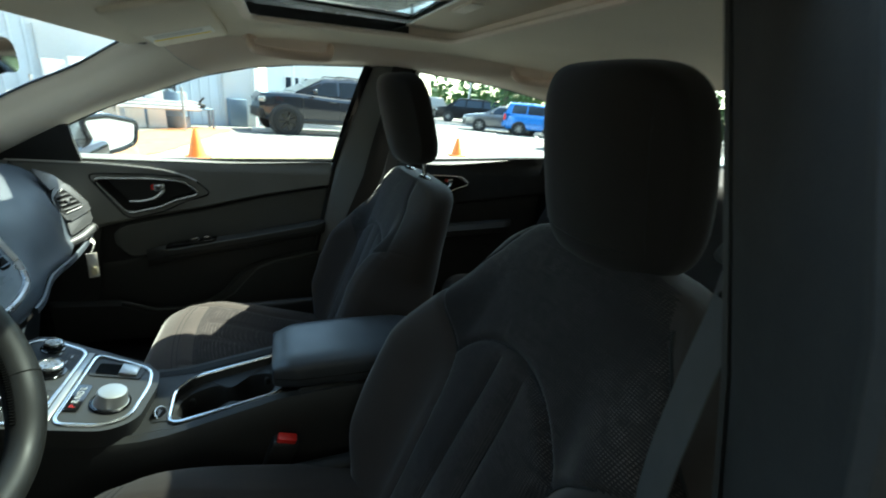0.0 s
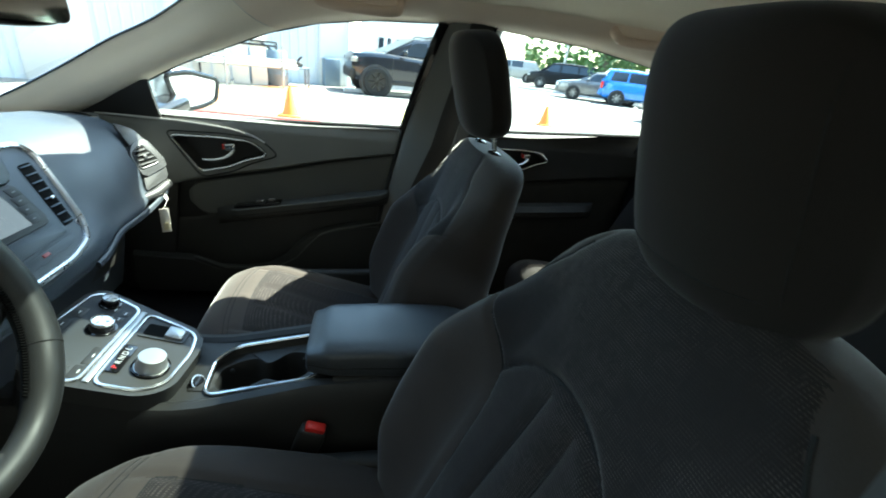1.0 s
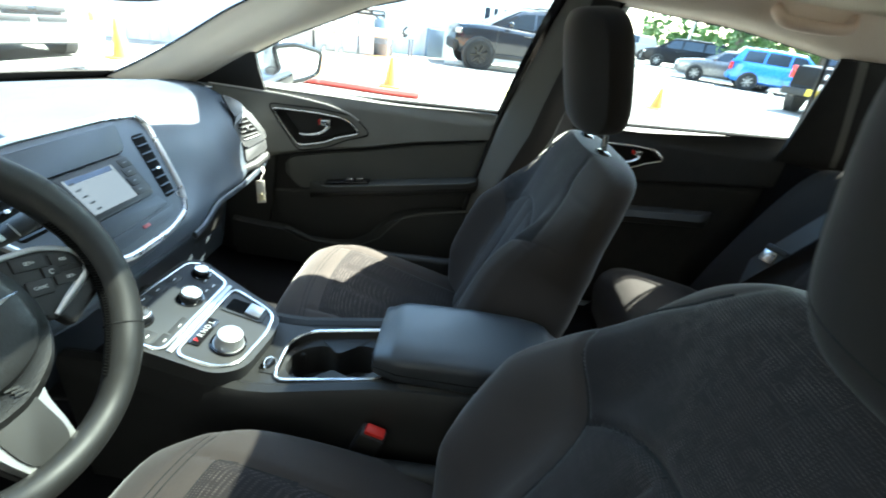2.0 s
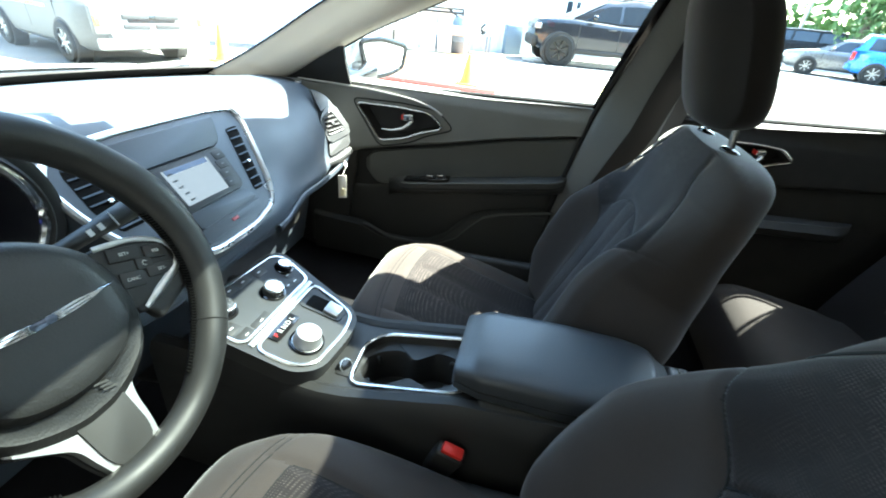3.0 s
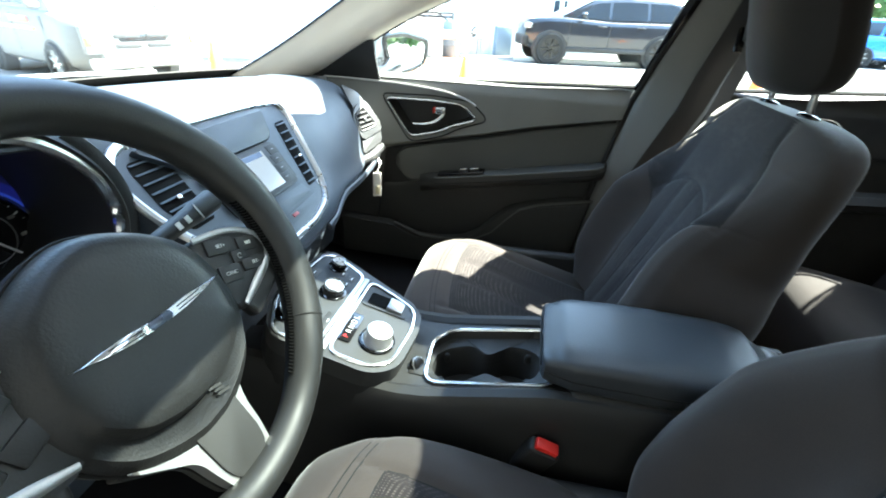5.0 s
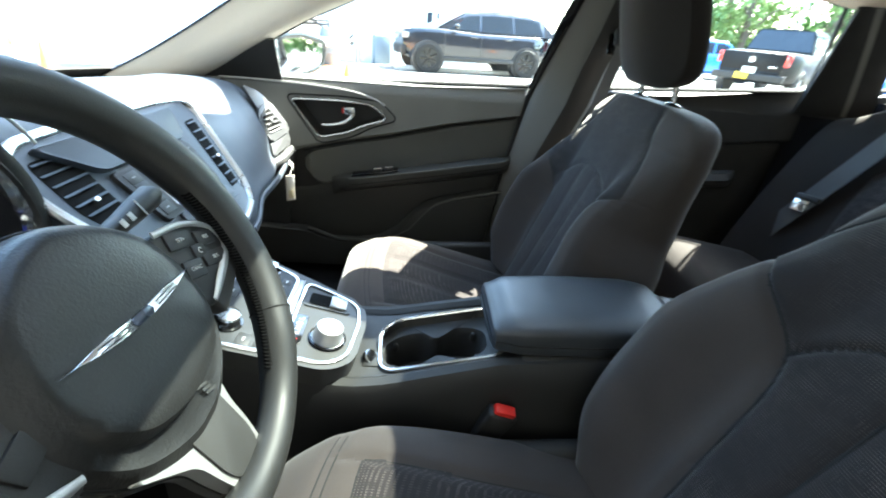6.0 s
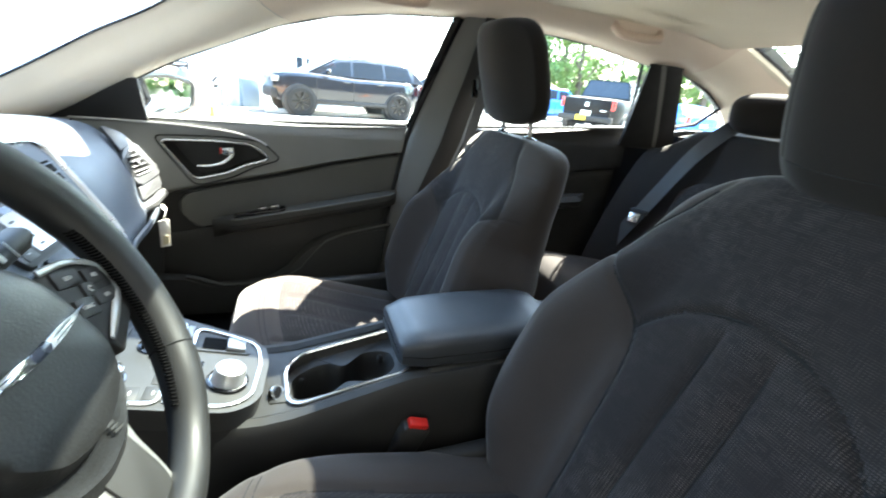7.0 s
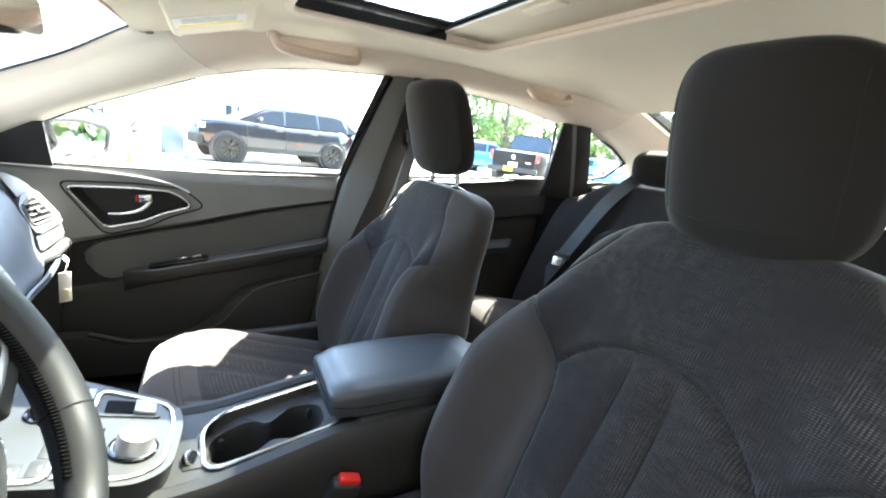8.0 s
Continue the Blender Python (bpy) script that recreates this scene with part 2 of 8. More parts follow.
def slab(outline, depth, m=None, bevel=0.0, segments=2):
    """A flat plate: an outline in its own x, y, given depth along its z, edges rounded."""
    bm = bmesh.new()
    bot = [bm.verts.new((x, y, 0)) for x, y in outline]
    top = [bm.verts.new((x, y, depth)) for x, y in outline]
    n = len(bot)
    bm.faces.new(bot[::-1])
    face = bm.faces.new(top)
    for i in range(n):
        bm.faces.new((bot[i], bot[(i + 1) % n], top[(i + 1) % n], top[i]))
    if bevel:
        bmesh.ops.bevel(bm, geom=list(face.edges), offset=bevel, segments=segments, affect="EDGES", profile=0.5)
    if m is not None:
        moved(bm, m)
    return bm


def box(sx, sy, sz, m=None, bevel=0.0, segments=2):
    """A block of that size about its centre, all edges rounded."""
    bm = bmesh.new()
    bmesh.ops.create_cube(bm, size=1)
    bmesh.ops.scale(bm, vec=(sx, sy, sz), verts=bm.verts)
    if bevel:
        bmesh.ops.bevel(bm, geom=bm.edges[:], offset=bevel, segments=segments, affect="EDGES", profile=0.5)
    if m is not None:
        moved(bm, m)
    return bm


def turned(profile, sides=32, m=None, caps=True):
    """A turned solid from (radius, height) pairs."""
    bm = loft([[(r * math.cos(a), r * math.sin(a), h) for a in (2 * math.pi * j / sides for j in range(sides))] for r, h in profile], caps)
    return moved(bm, m) if m is not None else bm


def cushion(sx, sy, sz, p=2.6, q=2.6, nu=40, nv=24, m=None, shape=None):
    """A padded block, a superellipsoid of that full size; shape may push its points about."""
    def sp(v, e):
        return math.copysign(abs(v) ** e, v)
    rows = []
    for i in range(nv + 1):
        a = -math.pi / 2 + math.pi * min(max(i, 0.02), nv - 0.02) / nv
        row = []
        for j in range(nu):
            b = 2 * math.pi * j / nu
            pt = Vector((sx / 2 * sp(math.cos(a), 2 / p) * sp(math.cos(b), 2 / q), sy / 2 * sp(math.cos(a), 2 / p) * sp(math.sin(b), 2 / q), sz / 2 * sp(math.sin(a), 2 / p)))
            row.append(shape(pt) if shape else pt)
        rows.append(row)
    bm = loft(rows)
    return moved(bm, m) if m is not None else bm


def rounded(outline, r, n=5):
    """The outline with its corners rounded by r."""
    out, m = [], len(outline)
    for i in range(m):
        p, a, b = Vector(outline[i]), Vector(outline[i - 1]), Vector(outline[(i + 1) % m])
        da, db = (a - p), (b - p)
        k = min(r, da.length * 0.48, db.length * 0.48)
        s, e = p + da.normalized() * k, p + db.normalized() * k
        for j in range(n + 1):
            f = j / n
            out.append(tuple((1 - f) ** 2 * s + 2 * f * (1 - f) * p + f * f * e))
    return out


def smooth(a, b, v):
    u = min(max((v - a) / (b - a), 0.0), 1.0)
    return u * u * (3 - 2 * u)


def along(table, v):
    """Straight reading of a table of (key, value)."""
    if v <= table[0][0]:
        return table[0][1]
    for (a, p), (b, q) in zip(table, table[1:]):
        if v <= b:
            return p + (q - p) * (v - a) / (b - a)
    return table[-1][1]


def eased(table, v):
    """Reading of a table of (key, value) along a smooth curve with no overshoot."""
    if v <= table[0][0]:
        return table[0][1]
    if v >= table[-1][0]:
        return table[-1][1]
    k = next(i for i in range(len(table) - 1) if v <= table[i + 1][0])

    def rise(i):
        return (table[i + 1][1] - table[i][1]) / (table[i + 1][0] - table[i][0])

    def slope(i):
        if i == 0 or i == len(table) - 1:
            return rise(min(i, len(table) - 2))
        a, b = rise(i - 1), rise(i)
        return 0.0 if a * b <= 0 else 2 * a * b / (a + b)
    (x0, y0), (x1, y1) = table[k], table[k + 1]
    w = x1 - x0
    u = (v - x0) / w
    return y0 * (1 + 2 * u) * (1 - u) ** 2 + y1 * u * u * (3 - 2 * u) + w * (slope(k) * u * (1 - u) ** 2 + slope(k + 1) * u * u * (u - 1))


def words(name, text, size, m, mat, parent, depth=0.0004):
    """Raised lettering as a mesh, centred on its place."""
    cu = bpy.data.curves.new(name, "FONT")
    cu.body, cu.size, cu.align_x, cu.align_y, cu.extrude = text, size, "CENTER", "CENTER", depth
    tmp = bpy.data.objects.new(name, cu)
    me = bpy.data.meshes.new_from_object(tmp)
    bpy.data.objects.remove(tmp)
    bm = bmesh.new()
    bm.from_mesh(me)
    bpy.data.meshes.remove(me)
    return part(name, moved(bm, m), mat, parent, smooth=False)


def frame_of(origin, xdir, zdir):
    """A pose with the given x direction and outward z direction."""
    z = Vector(zdir).normalized()
    x = Vector(xdir)
    x = (x - z * x.dot(z)).normalized()
    y = z.cross(x)
    return Matrix.Translation(origin) @ Matrix((x, y, z)).transposed().to_4x4()

# ---- the car's shell: x to the rear, y to the passenger side, z up ----
def side_y(z):
    return 0.74 - 0.47 * max(z - 0.95, 0.0)


SILL = [(-0.66, 0.95), (-0.592, 0.982), (-0.456, 1.061), (-0.346, 1.119), (-0.223, 1.172), (-0.097, 1.225), (0.034, 1.262), (0.174, 1.285), (0.328, 1.298), (0.45, 1.303), (0.631, 1.296), (0.819, 1.285), (1.065, 1.252), (1.22, 1.246), (1.40, 1.19), (1.53, 1.135), (1.66, 1.05)]
CROWN = [(-0.898, 0.662, 0.925), (-0.779, 0.673, 0.987), (-0.651, 0.665, 1.058), (-0.51, 0.652, 1.141), (-0.38, 0.624, 1.205), (-0.221, 0.571, 1.295), (-0.074, 0.519, 1.336), (0.1, 0.485, 1.352), (0.3, 0.47, 1.358), (0.45, 0.47, 1.36), (0.63, 0.47, 1.36), (0.82, 0.47, 1.355), (1.05, 0.465, 1.345), (1.294, 0.47, 1.33), (1.42, 0.458, 1.288), (1.56, 0.432, 1.215), (1.75, 0.42, 1.09)]


def roof_z(x, y):
    top = along([(-0.30, 1.292), (-0.22, 1.318), (-0.08, 1.350), (0.1, 1.366), (0.45, 1.376), (0.8, 1.370), (1.05, 1.360), (1.30, 1.345)], x)
    return top - 0.02 * (abs(y) / 0.47) ** 4


def rail_strip(s, i0, i1, n, bulge, inset=0.0):
    """The padded band between the window openings and the roof lining."""
    low = spline([(x, side_y(z), z) for x, z in SILL], 161)
    high = spline(CROWN, 161)
    rows = []
    for i in range(i0, i1 + 1):
        a, b = low[i], high[i]
        inward = Vector((0, -0.6, -0.8))
        row = [a + Vector((0, 0.03, 0.012)), a + Vector((0, 0.008, -0.004))]
        for j in range(n + 1):
            f = j / n
            row.append(a.lerp(b, f) + inward * (bulge * math.sin(math.pi * min(f * 1.15, 1.0)) ** 0.8))
        row.append(b + Vector((0, 0.0, 0.02)))
        rows.append(row)
    return mirrored(sheet(rows), s)


# the whole car stands as one silver saloon; its trim and furniture are things of their own
car = thing("saloon_car", "silver four-door saloon car with a half-open driver door", "car")
for s in (1, -1):
    post = thing("pillar_trim", "beige plastic windscreen pillar trim under the roof lining", "trim", "windscreen pillar trims", "structure")
    part("cover", rail_strip(s, 0, 52, 8, 0.018), PILLAR, post)
    rail = thing("roof_rail_trim", "beige padded roof rail trim above the side windows", "trim", "roof rail trims", "structure")
    part("cover", rail_strip(s, 52, 132, 8, 0.016), RAIL, rail)
    quarter = thing("rear_pillar_trim", "beige plastic rear pillar trim beside the rear window", "trim", "rear pillar trims", "structure")
    part("cover", rail_strip(s, 132, 160, 8, 0.012), PILLAR, quarter)

# roof lining with the sunroof opening
HOLE = rounded([(0.050, -0.345), (0.56, -0.345), (0.56, 0.345), (0.050, 0.345)], 0.06, 6)


def roof_sheet(lift, grow, hole, side=0.53, front=-0.235):
    """A roof layer from the rounded sunroof opening out to the edges of the cabin."""
    cx, cy = 0.31, 0.0
    hole = [(cx + (x - cx) * grow, cy + (y - cy) * grow) for x, y in hole]
    out = []
    for x, y in hole:
        dx, dy = x - cx, y - cy
        k = 9.0
        if dx > 1e-6:
            k = min(k, (1.265 - cx) / dx)
        if dx < -1e-6:
            k = min(k, (front - cx) / dx)
        if abs(dy) > 1e-6:
            k = min(k, side / abs(dy))
        out.append((cx + dx * k, cy + dy * k))
    for c in ((1.265, side), (1.265, -side), (front, side), (front, -side)):
        i = min(range(len(out)), key=lambda q: (out[q][0] - c[0]) ** 2 + (out[q][1] - c[1]) ** 2)
        out[i] = c
    rows = []
    for k in range(15):
        f = k / 14
        rows.append([(a[0] + (b[0] - a[0]) * f, a[1] + (b[1] - a[1]) * f, 0) for a, b in zip(hole, out)])
    rows = [[(x, y, roof_z(x, y) + lift) for x, y, _ in r] for r in rows]
    return sheet(rows, closed_u=True)


lining = thing("ceiling", "beige cloth roof lining with a sunroof opening", "ceiling", "", "structure")
part("lining", roof_sheet(0, 1.0, HOLE), HEADCLOTH, lining)
lip = [(x, y, roof_z(x, y) - 0.001) for x, y in HOLE]
part("opening_rim", tube(lip, 0.011, 0.007, closed=True), RAIL, lining, "beige moulded rim round the sunroof opening")
sunroof = thing("sunroof", "tinted glass sunroof with its beige blind drawn back", "sunroof", "", "structure")
well = [[(0.31 + (x - 0.31) * 1.005, y * 1.005, roof_z(x, y) + h) for x, y in HOLE] for h in (0.004, 0.03)]
nh = len(HOLE)
for name, mat_, keep in (("well", GLOSSBLACK, lambda x: x <= 0.43), ("blind_channel", RAIL, lambda x: x > 0.43)):
    bm = bmesh.new()
    for k in range(nh):
        quad = (well[0][k], well[0][(k + 1) % nh], well[1][(k + 1) % nh], well[1][k])
        mid = sum(p[0] for p in quad) / 4
        if abs(quad[0][0] - quad[1][0]) > 0.2:
            cut = 0.43
            a, b = (0, 1) if quad[0][0] < quad[1][0] else (1, 0)
            f = (cut - quad[a][0]) / (quad[b][0] - quad[a][0])
            lo_, hi_ = Vector(well[0][(k + a) % nh]).lerp(Vector(well[0][(k + b) % nh]), f), Vector(well[1][(k + a) % nh]).lerp(Vector(well[1][(k + b) % nh]), f)
            end = a if keep(0.0) else b
            quad = (well[0][(k + end) % nh], lo_, hi_, well[1][(k + end) % nh])
        elif not keep(mid):
            continue
        bm.faces.new([bm.verts.new(p) for p in quad])
    part(name, bm, mat_, sunroof)
GLASS_X0, GLASS_X1, GLASS_Y = 0.055, 0.418, 0.315
ring_rows = []
for k in range(2):
    ring_rows.append([(x, y, 1.408) for x, y in (HOLE if k == 0 else [(min(max(x, GLASS_X0), GLASS_X1), min(max(y, -GLASS_Y), GLASS_Y)) for x, y in HOLE])])
ring_rows[0] = [(0.31 + (x - 0.31) * 1.06, y * 1.06, z) for x, y, z in ring_rows[0]]
part("pane_frame", sheet(ring_rows, closed_u=True, thick=0.006), GLOSSBLACK, sunroof)
part("pane", slab([(GLASS_X0 - 0.02, -GLASS_Y - 0.02), (GLASS_X1 + 0.02, -GLASS_Y - 0.02), (GLASS_X1 + 0.02, GLASS_Y + 0.02), (GLASS_X0 - 0.02, GLASS_Y + 0.02)], 0.004, Matrix.Translation((0, 0, 1.416))), ROOFGLASS, sunroof, smooth=False)
part("blind", box(0.17, 0.68, 0.006, Matrix.Translation((0.505, 0, 1.392)), 0.002), HEADCLOTH, sunroof, "beige sliding sunroof blind")
part("blind_grip", box(0.03, 0.10, 0.008, Matrix.Translation((0.45, 0, 1.388)), 0.003), PILLAR, sunroof)

# outer skin
def body_half(s):
    rows = []
    for x, zt, yt, zs, ys, zl, yl in [
            (-1.98, 0.62, 0.40, 0.56, 0.55, 0.25, 0.50), (-1.93, 0.72, 0.52, 0.66, 0.72, 0.22, 0.68), (-1.75, 0.82, 0.60, 0.74, 0.84, 0.20, 0.82), (-1.4, 0.89, 0.62, 0.82, 0.90, 0.34, 0.90),
            (-1.1, 0.925, 0.64, 0.87, 0.915, 0.30, 0.91), (-0.80, 0.945, 0.70, 0.90, 0.92, 0.20, 0.90)]:
        rows.append([(x, y * s, z) for y, z in [(yl - 0.04, zl), (yl, zl + 0.08), (ys + 0.01, (zl + zs) / 2), (ys, zs), ((ys + yt) / 2, zt - 0.01), (yt, zt)]])
    return sheet(rows)


for s in (1, -1):
    part("front_wing", body_half(s), SILVERPAINT, car)
hood_rows = []
for x, z, y in [(-1.95, 0.70, 0.50), (-1.85, 0.775, 0.58), (-1.6, 0.865, 0.61), (-1.3, 0.915, 0.63), (-1.15, 0.94, 0.65)]:
    hood_rows.append([(x - 0.10 * (1 - f * f), y * f, z + 0.025 * (1 - f * f)) for f in [k / 8 - 1 for k in range(17)]])
part("bonnet", sheet(hood_rows, thick=0.01), SILVERPAINT, car)
part("cowl", sheet([[(-1.26 + 0.62 * y * y, y, 0.945) for y in [k / 10 * 0.68 for k in range(-10, 11)]], [(-1.06 + 0.62 * y * y, y, 0.932) for y in [k / 10 * 0.68 for k in range(-10, 11)]]], thick=0.01), PLASTIC, car, "black plastic cowl under the windscreen")
part("front_bumper", box(0.16, 1.66, 0.34, Matrix.Translation((-1.98, 0, 0.42)), 0.06, 4), SILVERPAINT, car)
part("grille", box(0.03, 0.9, 0.12, Matrix.Translation((-2.07, 0, 0.55)), 0.02), GLOSSBLACK, car)
part("rear_bumper", box(0.2, 1.72, 0.36, Matrix.Translation((2.62, 0, 0.46)), 0.07, 4), SILVERPAINT, car)
for s in (1, -1):
    rows = []
    for x, zt in [(1.18, 1.0), (1.5, 1.02), (1.9, 1.05), (2.3, 1.04), (2.62, 0.99)]:
        rows.append([(x, y * s, z) for y, z in [(0.86, 0.24), (0.90, 0.4), (0.92, 0.65), (0.90, 0.88), (0.80, zt), (0.74, zt + 0.005)]])
    part("rear_wing", sheet(rows), SILVERPAINT, car)
    part("sill", box(1.95, 0.10, 0.16, Matrix.Translation((0.25, 0.84 * s, 0.30)), 0.03, 3), SILVERPAINT, car)
part("boot_lid", sheet([[(x, y, z) for y in [-0.74, -0.4, 0, 0.4, 0.74]] for x, z in [(1.85, 1.07), (2.2, 1.08), (2.5, 1.07), (2.66, 0.95), (2.68, 0.62)]], thick=0.01), SILVERPAINT, car)
part("roof_skin", roof_sheet(0.052, 1.0, HOLE, 0.58, -0.237), SILVERPAINT, car)
for s in (1, -1):
    low = spline([(x, side_y(z) + 0.05, z + 0.01) for x, z in SILL], 80)
    high = spline([(x, y + 0.03 * along([(-0.30, 1.0), (-0.10, 0.0)], x), z + 0.055 - 0.05 * along([(-0.30, 1.0), (-0.10, 0.0)], x)) for x, y, z in CROWN], 80)
    part("roof_edge", mirrored(sheet([[a, a.lerp(b, 0.5) + Vector((0, 0.02, 0.015 * along([(-0.30, 0.0), (-0.10, 1.0)], a.x))), b] for a, b in zip(low, high)]), s), SILVERPAINT, car)


def wheel_at(x, y, r, width, owner, rim_mat, spokes=5):
    m = Matrix.Translation((x, y, r)) @ Matrix.Rotation(math.copysign(math.pi / 2, -y), 4, "X")
    tyre = part("wheel", turned([(r * 0.66, -width / 2), (r * 0.9, -width / 2), (r, -width * 0.3), (r, width * 0.3), (r * 0.9, width / 2), (r * 0.66, width / 2)], 36, m, False), RUBBER, owner, "black rubber tyre")
    part("rim", turned([(r * 0.66, -width * 0.4), (r * 0.68, width * 0.42), (r * 0.62, width * 0.45), (r * 0.60, width * 0.2), (0.01, width * 0.12)], 36, m), DARKPRINT, tyre)
    for k in range(spokes):
        a = 2 * math.pi * k / spokes
        part("spoke", box(r * 0.6, r * 0.11, width * 0.14, m @ Matrix.Rotation(a, 4, "Z") @ Matrix.Translation((r * 0.33, 0, width * 0.36)), r * 0.02), rim_mat, tyre)
    return tyre


for x in (-1.22, 1.52):
    for s in (1, -1):
        wheel_at(x, 0.80 * s, 0.33, 0.22, car, SILVER)

# floor of the cabin
floor = thing("cabin_floor", "dark carpeted cabin floor between the seats", "floor", "", "structure")
part("carpet", sheet([[(x, y, z) for y in (-0.78, -0.4, -0.14, -0.12, 0.12, 0.14, 0.4, 0.78)] for x, z in [(-1.05, 0.62), (-0.85, 0.40), (-0.6, 0.33), (0.2, 0.30), (0.75, 0.30), (0.8, 0.36), (1.35, 0.40)]], thick=0.02), CARPET, floor)
part("firewall", sheet([[(x, y, z) for y in (-0.80, -0.4, 0, 0.4, 0.80)] for x, z in [(-1.05, 0.40), (-1.08, 0.70), (-1.10, 0.93)]], thick=0.02), PLASTIC, floor)
for s in (1, -1):
    part("footwell_side", mirrored(sheet([[(x, 0.775, z) for z in (0.28, 0.5, 0.7, 0.93)] for x in (-1.08, -0.85, -0.52)], thick=0.02), s), PLASTIC, floor)

part("rear_bulkhead", sheet([[(x, y, z) for y in (-0.74, -0.4, 0, 0.4, 0.74)] for x, z in [(1.30, 0.36), (1.36, 0.70), (1.42, 1.01)]], thick=0.02), CARPET, floor)
for s in (1, -1):
    part("bench_side", mirrored(sheet([[(x, y, z) for z in (0.36, 0.6, 0.8, 0.96)] for x, y in [(1.16, 0.745), (1.22, 0.70), (1.34, 0.62)]], thick=0.01), s), CARPET, floor)

# glass all round
glazing = thing("windscreen", "clear curved windscreen glass with a black edge", "windscreen", "", "structure")
def screen_point(u, v, off=0.0):
    """u from -1 to 1 across, v from 0 at the foot to 1 at the roof."""
    foot = Vector((-1.17 + 0.62 * (u * 0.655) ** 2, u * 0.71, 0.925))
    top = Vector((-0.286 + 0.25 * (u * 0.57) ** 2, u * 0.59, 1.325 - 0.035 * u * u))
    return foot.lerp(top, v) + Vector((-0.30, 0, 0.95)).normalized() * (off + 0.012 * math.sin(math.pi * v))
ws = part("pane", sheet([[screen_point(u / 12, v / 8, 0.012) for u in range(-12, 13)] for v in range(9)]), GLASS, glazing)
ws.visible_shadow = False
for s in (1, -1):
    part("black_edge", mirrored(tube([p + Vector((0, -0.002, 0.017)) for p in spline(CROWN, 161) if p.x < -0.22], 0.005, 0.003, sides=6), s), GLOSSBLACK, glazing, "black printed edge of the glass")
part("header_edge", tube([screen_point(u / 12, 0.985, 0.004) for u in range(-12, 13)], 0.02, 0.004, sides=6), GLOSSBLACK, glazing)
part("foot_band", sheet([[screen_point(u / 12, v, 0.004) for u in range(-12, 13)] for v in (0.015, 0.05, 0.085)], thick=0.004), RUBBER, glazing, "black band along the foot of the glass")
header = thing("header_trim", "beige lining along the top of the windscreen", "trim", "", "structure")
part("band", sheet([[screen_point(u / 12, 0.99, -0.004) for u in range(-12, 13)], [(-0.235, u / 12 * 0.52, roof_z(-0.235, u / 12 * 0.47) - 0.003) for u in range(-12, 13)], [(-0.20, u / 12 * 0.52, roof_z(-0.2, u / 12 * 0.47) + 0.004) for u in range(-12, 13)]]), HEADCLOTH, header)
back = thing("rear_window", "sloping rear window glass over the parcel shelf", "window", "", "structure")
def back_point(u, v, off=0.0):
    top, foot = Vector((1.315 - 0.06 * u * u, u * 0.48, 1.362 - 0.014 * u * u)), Vector((1.86 - 0.10 * u * u, u * 0.56, 1.06))
    return top.lerp(foot, v) + Vector((0.45, 0, 0.9)).normalized() * (off + 0.01 * math.sin(math.pi * v))
part("header_band", sheet([[(1.255, u / 8 * 0.50, roof_z(1.255, u / 8 * 0.47) + 0.002) for u in range(-8, 9)], [back_point(u / 8 * 1.1, -0.02, -0.004) for u in range(-8, 9)], [back_point(u / 8 * 1.1, 0.05, -0.004) for u in range(-8, 9)]]), HEADCLOTH, back, "beige lining edge above the glass")
bw = part("pane", sheet([[back_point(u / 8, v / 6, 0.01) for u in range(-8, 9)] for v in range(7)]), GLASS, back)
bw.visible_shadow = False
for s in (1, -1):
    part("seal", mirrored(tube([p + Vector((0, -0.003, 0.018)) for p in spline(CROWN, 161) if p.x > 1.25], 0.006, 0.006, 6), s), RUBBER, back)
shelf = thing("parcel_shelf", "dark cloth-covered parcel shelf behind the rear seat", "shelf", "", "structure")
part("board", sheet([[(x, y, z) for y in (-0.64, -0.3, 0, 0.3, 0.64)] for x, z in [(1.34, 1.02), (1.5, 1.05), (1.88, 1.055)]], thick=0.015), CLOTH, shelf)

